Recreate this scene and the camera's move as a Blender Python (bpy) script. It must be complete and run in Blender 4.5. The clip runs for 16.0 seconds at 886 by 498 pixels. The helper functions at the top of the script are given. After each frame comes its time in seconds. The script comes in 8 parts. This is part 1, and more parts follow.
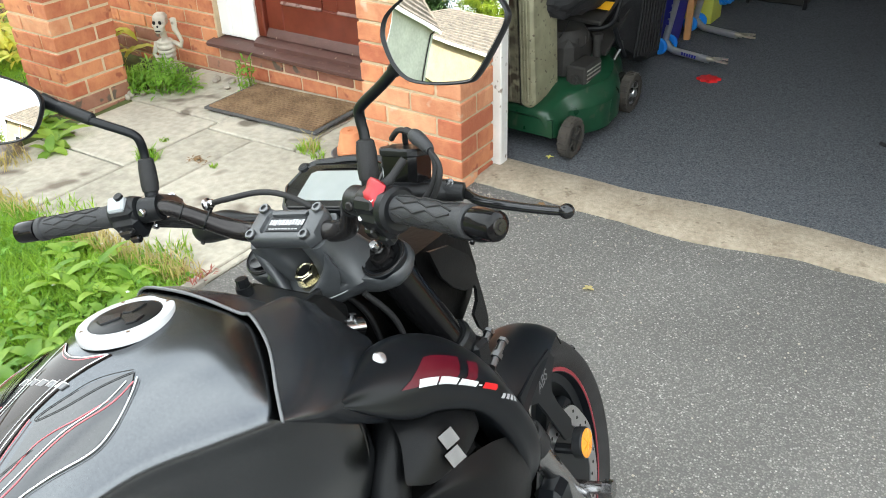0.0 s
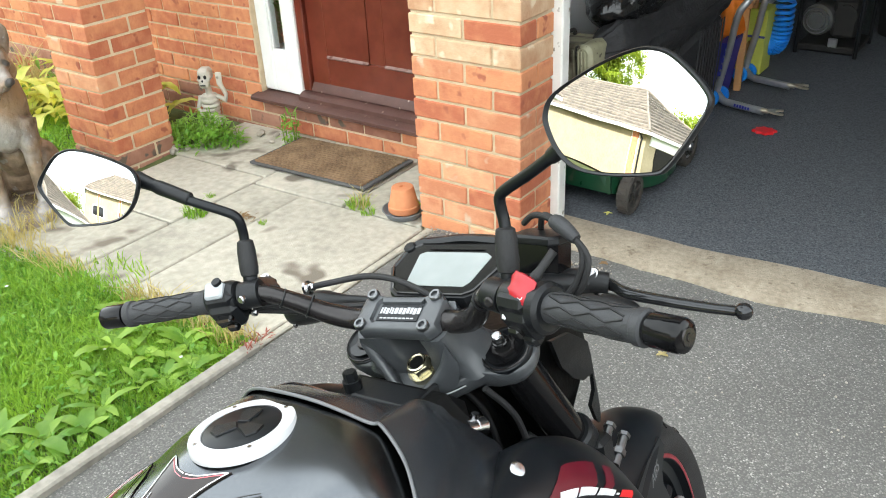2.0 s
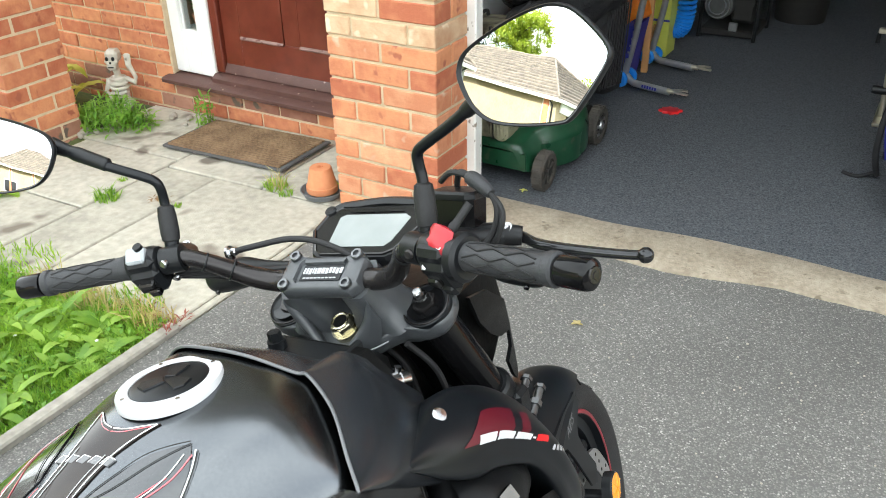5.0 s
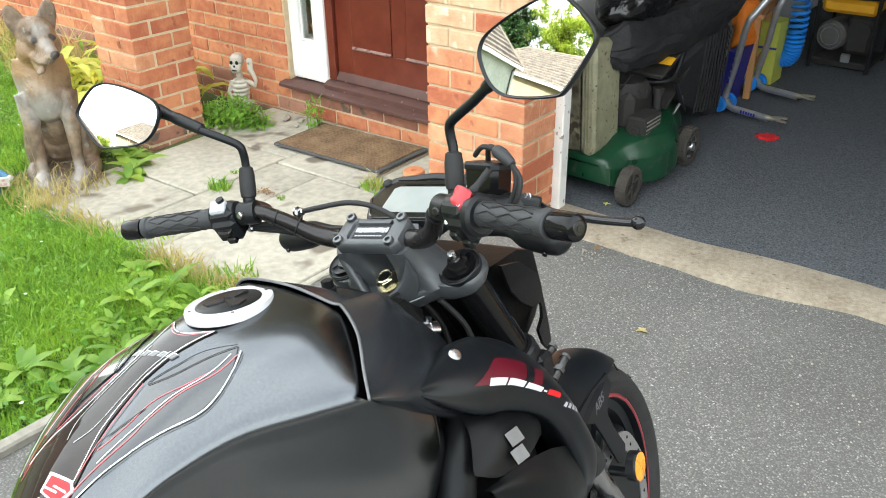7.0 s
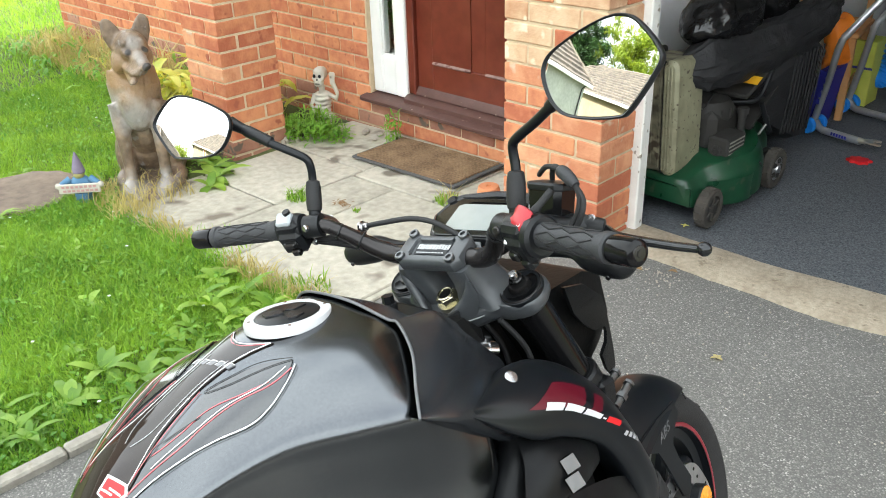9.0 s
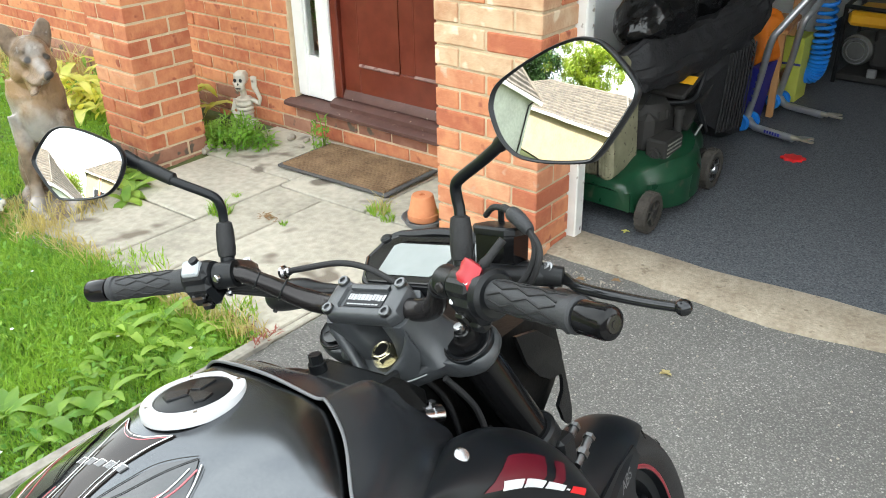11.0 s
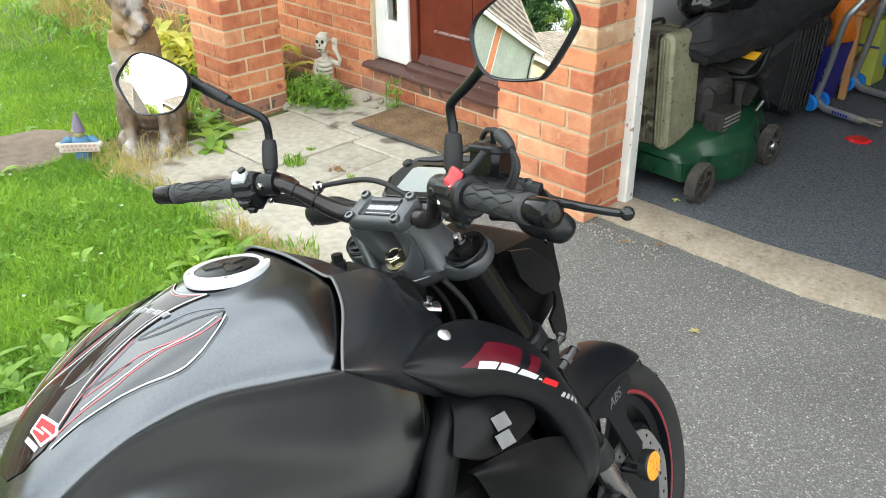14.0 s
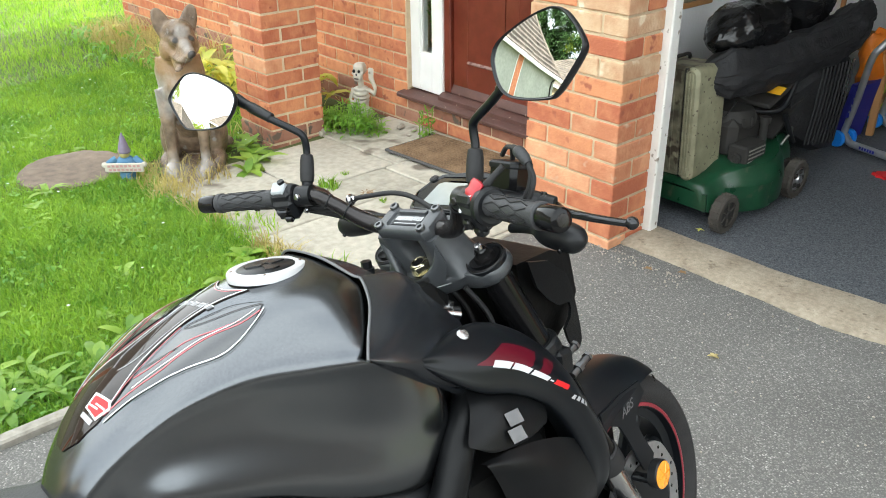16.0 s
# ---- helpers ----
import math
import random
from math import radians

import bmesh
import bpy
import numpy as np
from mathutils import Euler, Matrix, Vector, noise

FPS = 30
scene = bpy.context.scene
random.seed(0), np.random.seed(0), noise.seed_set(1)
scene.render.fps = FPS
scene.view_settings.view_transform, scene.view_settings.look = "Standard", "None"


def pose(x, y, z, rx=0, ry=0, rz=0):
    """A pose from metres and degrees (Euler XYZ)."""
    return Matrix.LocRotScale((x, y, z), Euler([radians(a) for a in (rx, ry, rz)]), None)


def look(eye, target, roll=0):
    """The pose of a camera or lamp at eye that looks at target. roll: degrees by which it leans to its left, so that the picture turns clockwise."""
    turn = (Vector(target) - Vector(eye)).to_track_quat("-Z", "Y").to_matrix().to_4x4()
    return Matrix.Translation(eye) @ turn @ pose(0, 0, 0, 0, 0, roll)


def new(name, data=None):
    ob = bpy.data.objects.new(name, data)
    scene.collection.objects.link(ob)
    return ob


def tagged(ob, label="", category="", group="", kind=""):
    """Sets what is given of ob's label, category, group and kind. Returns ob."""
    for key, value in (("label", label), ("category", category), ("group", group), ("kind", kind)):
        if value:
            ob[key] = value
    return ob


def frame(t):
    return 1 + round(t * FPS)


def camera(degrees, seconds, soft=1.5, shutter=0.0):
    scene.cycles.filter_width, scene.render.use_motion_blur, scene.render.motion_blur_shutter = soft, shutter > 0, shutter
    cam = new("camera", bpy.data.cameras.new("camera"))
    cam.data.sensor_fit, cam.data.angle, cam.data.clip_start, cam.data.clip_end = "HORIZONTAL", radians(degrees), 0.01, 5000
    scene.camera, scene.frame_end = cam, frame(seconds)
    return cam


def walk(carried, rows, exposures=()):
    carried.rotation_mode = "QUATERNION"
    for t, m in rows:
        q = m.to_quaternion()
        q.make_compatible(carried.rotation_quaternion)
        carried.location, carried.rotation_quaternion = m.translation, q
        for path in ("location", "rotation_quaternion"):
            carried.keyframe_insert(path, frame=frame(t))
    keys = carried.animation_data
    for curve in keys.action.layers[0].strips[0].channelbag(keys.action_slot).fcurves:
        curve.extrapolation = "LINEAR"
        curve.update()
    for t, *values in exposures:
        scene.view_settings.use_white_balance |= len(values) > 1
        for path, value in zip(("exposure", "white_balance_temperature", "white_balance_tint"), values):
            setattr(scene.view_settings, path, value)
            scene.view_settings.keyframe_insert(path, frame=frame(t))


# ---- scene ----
cam = camera(55.7, 16.0, soft=1.0)
PATH = [
    (0, (1.506, -2.248, 1.441), (0.521, -0.867, 0.381), -2.1),
    (0.5, (1.529, -2.264, 1.446), (0.453, -0.889, 0.471), -2.7),
    (1, (1.535, -2.257, 1.447), (0.454, -0.878, 0.481), -2.2),
    (1.5, (1.487, -2.25, 1.444), (0.411, -0.868, 0.479), -1.8),
    (2, (1.337, -2.233, 1.445), (0.285, -0.834, 0.477), -2.9),
    (2.5, (1.253, -2.224, 1.44), (0.385, -0.715, 0.456), -0.7),
    (3, (1.235, -2.21, 1.436), (0.427, -0.678, 0.436), -0.1),
    (3.5, (1.236, -2.206, 1.434), (0.45, -0.669, 0.425), -0.2),
    (4, (1.242, -2.217, 1.429), (0.474, -0.675, 0.413), -0.5),
    (6.5, (1.548, -2.347, 1.438), (0.449, -0.975, 0.483), -1.3),
    (7, (1.533, -2.352, 1.433), (0.424, -0.984, 0.486), -0.9),
    (7.5, (1.538, -2.377, 1.43), (0.338, -1.073, 0.502), -1.0),
    (8, (1.542, -2.381, 1.43), (0.284, -1.126, 0.512), -1.2),
    (8.5, (1.538, -2.352, 1.431), (0.277, -1.098, 0.516), -0.9),
    (9, (1.542, -2.327, 1.432), (0.283, -1.069, 0.519), -1.8),
    (9.5, (1.546, -2.304, 1.43), (0.288, -1.041, 0.525), -2.6),
    (10, (1.511, -2.263, 1.425), (0.294, -0.959, 0.521), -2.4),
    (12.5, (1.374, -2.189, 1.422), (0.309, -0.79, 0.467), 0.7),
    (13, (1.386, -2.215, 1.422), (0.324, -0.825, 0.453), 1.7),
    (13.5, (1.503, -2.245, 1.428), (0.41, -0.887, 0.447), 2.0),
    (14, (1.63, -2.275, 1.426), (0.366, -1.067, 0.455), -0.8),
    (14.5, (1.681, -2.288, 1.434), (0.378, -1.111, 0.477), -1.0),
    (15, (1.707, -2.291, 1.441), (0.393, -1.112, 0.501), -0.8),
    (15.5, (1.715, -2.309, 1.438), (0.387, -1.131, 0.516), -0.7),
    (16, (1.709, -2.331, 1.438), (0.369, -1.152, 0.535), -0.5),
]
walk(cam, [(t, look(eye, aim, roll)) for t, eye, aim, roll in PATH],
     exposures=[(0.0, 1.47, 6400, 5), (1.0, 1.53, 6400, 5), (2.5, 1.43, 6400, 5), (4.0, 1.44, 6400, 5), (6.5, 1.52, 6400, 5), (7.0, 1.51, 6400, 5), (8.0, 1.39, 6400, 5), (10.0, 1.40, 6400, 5), (12.5, 1.44, 6400, 5), (14.0, 1.41, 6400, 5), (16.0, 1.36, 6400, 5)])

# ---- world, sun, exposure ----
SUN_AZ = radians(-1)      # from +y towards -x
SUN_EL = radians(37)
world = bpy.data.worlds.new("sky")
scene.world = world
world.use_nodes = True
wn = world.node_tree.nodes
sky = wn.new("ShaderNodeTexSky")
sky.sky_type = "NISHITA"
sky.sun_disc = False
sky.sun_elevation = SUN_EL
sky.sun_rotation = -SUN_AZ
wn["Background"].inputs[1].default_value = 0.15
# bright broken cloud over the blue
wl = world.node_tree.links
tc = wn.new("ShaderNodeTexCoord")
cloud = wn.new("ShaderNodeTexNoise")
cloud.inputs["Scale"].default_value, cloud.inputs["Detail"].default_value = 2.2, 7
wl.new(tc.outputs["Generated"], cloud.inputs["Vector"])
amount = wn.new("ShaderNodeMapRange")
amount.inputs[1].default_value, amount.inputs[2].default_value, amount.inputs[3].default_value = 0.34, 0.58, 0.55
wl.new(cloud.outputs["Fac"], amount.inputs[0])
over = wn.new("ShaderNodeMix")
over.data_type = "RGBA"
over.inputs[7].default_value = (10.5, 10.8, 11.0, 1)
wl.new(amount.outputs[0], over.inputs[0])
wl.new(sky.outputs[0], over.inputs[6])
wl.new(over.outputs[2], wn["Background"].inputs[0])
sun_data = bpy.data.lights.new("sun", "SUN")
sun_data.energy = 5.0
sun_data.angle = radians(0.6)
sun_data.color = (1.0, 0.95, 0.86)
sun = new("sun", sun_data)
sun_from = Vector((-math.sin(SUN_AZ) * math.cos(SUN_EL), math.cos(SUN_AZ) * math.cos(SUN_EL), math.sin(SUN_EL)))
sun.matrix_world = look(sun_from * 40, (0, 0, 0))


# ---- materials ----
def shader(name, c1, c2, scale=8.0, rough=0.6, metal=0.0, bump=0.0, bump_scale=120.0, rand=0.0, coarse=1.2, rough_var=0.08,
           coat=0.0, spec=0.5, spots=None, spot_scale=60.0, spot_at=0.68, emit=None, island=False):
    m = bpy.data.materials.new(name)
    m.use_nodes = True
    nt = m.node_tree
    N, K = nt.nodes, nt.links
    b = N["Principled BSDF"]
    geo = N.new("ShaderNodeNewGeometry")
    n1 = N.new("ShaderNodeTexNoise")
    n1.inputs["Scale"].default_value = scale
    n1.inputs["Detail"].default_value = 6
    n2 = N.new("ShaderNodeTexNoise")
    n2.inputs["Scale"].default_value = coarse
    n2.inputs["Detail"].default_value = 3
    K.new(geo.outputs["Position"], n1.inputs["Vector"])
    K.new(geo.outputs["Position"], n2.inputs["Vector"])
    ad = N.new("ShaderNodeMath")
    ad.operation = "ADD"
    K.new(n1.outputs["Fac"], ad.inputs[0])
    K.new(n2.outputs["Fac"], ad.inputs[1])
    mr = N.new("ShaderNodeMapRange")
    mr.inputs[1].default_value, mr.inputs[2].default_value = 0.7, 1.3
    K.new(ad.outputs[0], mr.inputs[0])
    mix = N.new("ShaderNodeMix")
    mix.data_type = "RGBA"
    mix.inputs[6].default_value, mix.inputs[7].default_value = (*c1, 1), (*c2, 1)
    fac = mr.outputs[0]
    if rand:
        src = geo.outputs["Random Per Island"] if island else N.new("ShaderNodeObjectInfo").outputs["Random"]
        a2 = N.new("ShaderNodeMath")
        a2.operation = "MULTIPLY_ADD"
        a2.inputs[1].default_value, a2.inputs[2].default_value = rand, -rand / 2
        K.new(src, a2.inputs[0])
        a3 = N.new("ShaderNodeMath")
        a3.operation = "ADD"
        a3.use_clamp = True
        K.new(a2.outputs[0], a3.inputs[0])
        K.new(fac, a3.inputs[1])
        fac = a3.outputs[0]
    K.new(fac, mix.inputs[0])
    col = mix.outputs[2]
    if spots:
        v = N.new("ShaderNodeTexNoise")
        v.inputs["Scale"].default_value = spot_scale
        v.inputs["Detail"].default_value = 2
        K.new(geo.outputs["Position"], v.inputs["Vector"])
        r2 = N.new("ShaderNodeMapRange")
        r2.inputs[1].default_value, r2.inputs[2].default_value = spot_at, spot_at + 0.07
        K.new(v.outputs["Fac"], r2.inputs[0])
        mx = N.new("ShaderNodeMix")
        mx.data_type = "RGBA"
        mx.inputs[7].default_value = (*spots, 1)
        K.new(r2.outputs[0], mx.inputs[0])
        K.new(col, mx.inputs[6])
        col = mx.outputs[2]
    K.new(col, b.inputs["Base Color"])
    rr = N.new("ShaderNodeMapRange")
    rr.inputs[3].default_value, rr.inputs[4].default_value = max(rough - rough_var, 0.02), min(rough + rough_var, 1)
    K.new(n1.outputs["Fac"], rr.inputs[0])
    K.new(rr.outputs[0], b.inputs["Roughness"])
    b.inputs["Metallic"].default_value = metal
    b.inputs["Specular IOR Level"].default_value = spec
    b.inputs["Coat Weight"].default_value = coat
    b.inputs["Coat Roughness"].default_value = 0.08
    if bump:
        nb = N.new("ShaderNodeTexNoise")
        nb.inputs["Scale"].default_value = bump_scale
        nb.inputs["Detail"].default_value = 4
        K.new(geo.outputs["Position"], nb.inputs["Vector"])
        bp = N.new("ShaderNodeBump")
        bp.inputs["Strength"].default_value = bump
        bp.inputs["Distance"].default_value = 0.004
        K.new(nb.outputs["Fac"], bp.inputs["Height"])
        K.new(bp.outputs[0], b.inputs["Normal"])
    if emit:
        b.inputs["Emission Color"].default_value = (*emit[0], 1)
        b.inputs["Emission Strength"].default_value = emit[1]
    return m




def thin_leaf(mat, amount, tint):
    """Let part of the light through a leaf, tinted as it passes."""
    nt = mat.node_tree
    pb, out = nt.nodes["Principled BSDF"], nt.nodes["Material Output"]
    tr = nt.nodes.new("ShaderNodeBsdfTranslucent")
    mul = nt.nodes.new("ShaderNodeMix")
    mul.data_type, mul.blend_type = "RGBA", "MULTIPLY"
    mul.inputs[0].default_value = 1.0
    mul.inputs[7].default_value = (*tint, 1)
    nt.links.new(pb.inputs["Base Color"].links[0].from_socket, mul.inputs[6])
    nt.links.new(mul.outputs[2], tr.inputs["Color"])
    ms = nt.nodes.new("ShaderNodeMixShader")
    ms.inputs[0].default_value = amount
    nt.links.new(pb.outputs[0], ms.inputs[1])
    nt.links.new(tr.outputs[0], ms.inputs[2])
    nt.links.new(ms.outputs[0], out.inputs["Surface"])


def chippings(name, tar, low, high, size, wear):
    """Rolled stone chips in tar: a random tone for each chip, tar between them, broad worn patches."""
    m = shader(name, (1, 1, 1), (1, 1, 1), 40, 0.9)
    nt = m.node_tree
    N, K = nt.nodes, nt.links
    b = N["Principled BSDF"]
    geo = N["Geometry"]
    cell = N.new("ShaderNodeTexVoronoi")
    cell.inputs["Scale"].default_value = 1.0 / size
    K.new(geo.outputs["Position"], cell.inputs["Vector"])
    sep = N.new("ShaderNodeSeparateColor")
    K.new(cell.outputs["Color"], sep.inputs[0])
    tone = N.new("ShaderNodeValToRGB")
    e = tone.color_ramp.elements
    e[0].position, e[0].color = 0.0, (*low, 1)
    e[1].position, e[1].color = 1.0, (*high, 1)
    for at, k in ((0.55, 0.16), (0.85, 0.32), (0.965, 0.55)):
        q = e.new(at)
        q.color = (*[a + (c - a) * k for a, c in zip(low, high)], 1)
    K.new(sep.outputs[0], tone.inputs[0])
    gap = N.new("ShaderNodeMapRange")
    gap.inputs[1].default_value, gap.inputs[2].default_value = 0.42, 0.72
    K.new(cell.outputs["Distance"], gap.inputs[0])
    mx = N.new("ShaderNodeMix")
    mx.data_type = "RGBA"
    mx.inputs[7].default_value = (*tar, 1)
    K.new(gap.outputs[0], mx.inputs[0])
    K.new(tone.outputs[0], mx.inputs[6])
    big = N.new("ShaderNodeTexNoise")
    big.inputs["Scale"].default_value, big.inputs["Detail"].default_value = 1.7, 6
    K.new(geo.outputs["Position"], big.inputs["Vector"])
    br = N.new("ShaderNodeMapRange")
    br.inputs[1].default_value, br.inputs[2].default_value = 0.3, 0.7
    br.inputs[3].default_value, br.inputs[4].default_value = 1 - wear, 1 + wear
    K.new(big.outputs["Fac"], br.inputs[0])
    mul = N.new("ShaderNodeVectorMath")
    mul.operation = "SCALE"
    K.new(mx.outputs[2], mul.inputs[0])
    K.new(br.outputs[0], mul.inputs["Scale"])
    K.new(mul.outputs[0], b.inputs["Base Color"])
    bp = N.new("ShaderNodeBump")
    bp.inputs["Strength"].default_value, bp.inputs["Distance"].default_value = 0.5, 0.0015
    bp.invert = True
    K.new(cell.outputs["Distance"], bp.inputs["Height"])
    K.new(bp.outputs[0], b.inputs["Normal"])
    return m


ASPHALT = chippings("asphalt", (0.105, 0.102, 0.096), (0.105, 0.102, 0.096), (0.40, 0.385, 0.355), 0.0048, 0.16)
CONCRETE = shader("concrete", (0.21, 0.195, 0.165), (0.36, 0.335, 0.285), 40, 0.9, bump=0.6, bump_scale=150, spots=(0.25, 0.22, 0.17), spot_scale=30, spot_at=0.66, coarse=5.0)
SLAB = shader("paving", (0.30, 0.28, 0.23), (0.51, 0.475, 0.395), 30, 0.92, bump=0.6, bump_scale=180, rand=0.45, spots=(0.17, 0.145, 0.115), spot_scale=5, spot_at=0.64, coarse=1.9)
TURF = shader("turf", (0.05, 0.075, 0.02), (0.12, 0.14, 0.045), 40, 0.95, bump=1.0, bump_scale=60)
BLADE = shader("grass_blade", (0.115, 0.260, 0.024), (0.310, 0.490, 0.062), 3, 0.6, rand=0.9, island=True, coarse=0.8)
BLADE_DRY = shader("dry_grass", (0.34, 0.29, 0.13), (0.55, 0.48, 0.25), 9, 0.7, rand=0.7, island=True)
LEAF = shader("leaf", (0.09, 0.24, 0.028), (0.26, 0.47, 0.072), 12, 0.5, rand=0.7, island=True, bump=0.3, bump_scale=90)
LEAF_ONE = shader("weed_leaf", (0.125, 0.26, 0.03), (0.34, 0.50, 0.08), 12, 0.5, rand=0.7, bump=0.3, bump_scale=90)
LEAF_PALE = shader("variegated_leaf", (0.45, 0.50, 0.08), (0.72, 0.68, 0.22), 14, 0.5, rand=0.9, island=True)
LEAF_FAR = shader("far_leaf", (0.05, 0.12, 0.02), (0.17, 0.28, 0.05), 2, 0.6, rand=0.9, island=True)
# Brighter copy of the far leaf, with sunlight put into its yellow-green.
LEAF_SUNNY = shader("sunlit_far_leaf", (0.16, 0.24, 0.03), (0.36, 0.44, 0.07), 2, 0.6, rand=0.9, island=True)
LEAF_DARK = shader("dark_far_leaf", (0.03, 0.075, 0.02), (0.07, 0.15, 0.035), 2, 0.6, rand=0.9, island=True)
for leaf_mat in (BLADE, LEAF, LEAF_ONE, LEAF_PALE, LEAF_SUNNY, BLADE_DRY):
    thin_leaf(leaf_mat, 0.42, (1.45, 1.35, 0.7))
BARK = shader("bark", (0.08, 0.06, 0.04), (0.17, 0.13, 0.09), 20, 0.9, bump=0.8)
BRICK = shader("red_brick", (0.42, 0.125, 0.062), (0.62, 0.26, 0.125), 22, 0.85, bump=0.9, bump_scale=85, rand=1.0, coarse=9, spots=(0.34, 0.10, 0.055), spot_scale=16, spot_at=0.63)
BRICK_ORANGE = shader("orange_brick", (0.50, 0.19, 0.095), (0.70, 0.36, 0.20), 20, 0.86, bump=0.9, bump_scale=85, rand=0.9, coarse=9, spots=(0.58, 0.42, 0.30), spot_scale=12, spot_at=0.63)
BRICK_PALE = shader("buff_brick", (0.46, 0.235, 0.125), (0.62, 0.44, 0.28), 18, 0.88, bump=0.9, bump_scale=85, rand=0.8, coarse=8, spots=(0.74, 0.62, 0.45), spot_scale=11, spot_at=0.60)
BRICK_DIRTY = shader("stained_brick", (0.27, 0.115, 0.075), (0.42, 0.22, 0.15), 18, 0.9, bump=0.6, bump_scale=120, rand=0.8, coarse=6, spots=(0.13, 0.10, 0.075), spot_scale=16, spot_at=0.58)
MORTAR = shader("mortar", (0.48, 0.37, 0.235), (0.64, 0.51, 0.35), 30, 0.95, bump=0.6, bump_scale=200)
WHITE_PAINT = shader("white_paint", (0.74, 0.74, 0.72), (0.84, 0.84, 0.83), 7, 0.45, spots=(0.45, 0.42, 0.36), spot_scale=22, spot_at=0.74)
WORN_PAINT = shader("worn_white_paint", (0.66, 0.65, 0.61), (0.82, 0.81, 0.78), 12, 0.55, bump=0.4, bump_scale=60, spots=(0.22, 0.19, 0.15), spot_scale=34, spot_at=0.66)
WHITE_WALL = shader("white_wall", (0.80, 0.82, 0.84), (0.87, 0.89, 0.90), 5, 0.85, bump=0.4, bump_scale=60)
MAHOGANY = shader("mahogany_door", (0.100, 0.016, 0.009), (0.165, 0.034, 0.019), 14, 0.34, coat=0.2, coarse=3)
# Worn ledge; the sky's sheen on it is put into the paler colour.
DOOR_WORN_SHEEN = shader("worn_sheen_moulding", (0.15, 0.07, 0.055), (0.26, 0.16, 0.135), 30, 0.5, bump=0.3, bump_scale=90, spots=(0.10, 0.025, 0.016), spot_scale=24, spot_at=0.60)
SILL_WOOD = shader("worn_brown_sill", (0.060, 0.026, 0.022), (0.115, 0.055, 0.045), 14, 0.5, bump=0.3, spots=(0.34, 0.25, 0.2), spot_scale=36, spot_at=0.70)
MAT_COIR = shader("coir", (0.115, 0.068, 0.034), (0.26, 0.165, 0.092), 90, 0.95, bump=1.0, bump_scale=260, coarse=10)
RUBBER_EDGE = shader("mat_rubber", (0.05, 0.05, 0.052), (0.10, 0.10, 0.10), 20, 0.8)
CARPET = shader("garage_carpet", (0.026, 0.030, 0.037), (0.140, 0.150, 0.166), 210, 0.97, bump=1.0, bump_scale=260, coarse=140, spots=(0.17, 0.16, 0.145), spot_scale=120, spot_at=0.72)
TERRACOTTA = shader("terracotta", (0.50, 0.17, 0.07), (0.62, 0.27, 0.13), 20, 0.85, bump=0.2)
GLAZE = shader("grey_plastic", (0.12, 0.13, 0.14), (0.2, 0.21, 0.22), 12, 0.5)
BOUNDARY_GREY = shader("boundary_grey", (0.17, 0.16, 0.15), (0.28, 0.265, 0.25), 8, 0.9, bump=0.4, bump_scale=40)
ROOF_TILE = shader("roof_tile", (0.10, 0.086, 0.072), (0.22, 0.185, 0.15), 6, 0.9, bump=0.5, bump_scale=40, rand=0.7, coarse=2)
RENDER_CREAM = shader("cream_render", (0.28, 0.225, 0.135), (0.36, 0.30, 0.195), 9, 0.9, bump=0.3, bump_scale=40)
RENDER_MINT = shader("pale_render", (0.29, 0.31, 0.265), (0.39, 0.41, 0.355), 9, 0.9, bump=0.3, bump_scale=40)
UPPER_GREY = shader("upper_storey_grey", (0.20, 0.19, 0.185), (0.32, 0.305, 0.295), 5, 0.85, bump=0.5, bump_scale=30)
GARAGE_WALL = shader("white_garage_paint", (0.86, 0.875, 0.885), (0.92, 0.93, 0.935), 5, 0.8, bump=0.4, bump_scale=60)
CEIL = shader("ceiling_board", (0.30, 0.29, 0.27), (0.40, 0.39, 0.37), 6, 0.9)
# Dark grey carries the dimness at the back of the garage.
BACK_WALL_DIM = shader("dim_back_wall", (0.10, 0.098, 0.095), (0.17, 0.165, 0.16), 5, 0.9, bump=0.3)
BLACK = shader("black_plastic", (0.0055, 0.006, 0.007), (0.010, 0.011, 0.0125), 40, 0.38, spec=0.3, bump=0.12, bump_scale=600)
BLACK_SATIN = shader("satin_black_paint", (0.0046, 0.0056, 0.0072), (0.0072, 0.0086, 0.0106), 10, 0.33, spec=0.26, rough_var=0.02)
BLACK_GLOSS = shader("gloss_black", (0.006, 0.006, 0.006), (0.01, 0.01, 0.01), 10, 0.08, rough_var=0.02)
COVER_SATIN = shader("satin_dark_cover", (0.0110, 0.0125, 0.0150), (0.0135, 0.0150, 0.0178), 12, 0.27, spec=0.7, rough_var=0.01)
# Darker, duller copy of the black plastic; shade on low parts is in its colour.
SHADED_BLACK = shader("shaded_black_plastic", (0.0038, 0.004, 0.0045), (0.007, 0.0074, 0.008), 50, 0.34, spec=0.16, bump=0.1, bump_scale=500)
TANK_PAINT = shader("matt_metallic_grey", (0.112, 0.119, 0.128), (0.132, 0.139, 0.148), 300, 0.23, metal=1.0, rough_var=0.03)
CLEAR_RESIN = shader("clear_resin_guard", (0.048, 0.050, 0.053), (0.062, 0.064, 0.068), 300, 0.2, metal=1.0, rough_var=0.02, coat=1.0)
YOKE_BLACK = shader("cast_black_yoke", (0.040, 0.043, 0.047), (0.060, 0.064, 0.069), 60, 0.36, spec=0.6, bump=0.15, bump_scale=700)
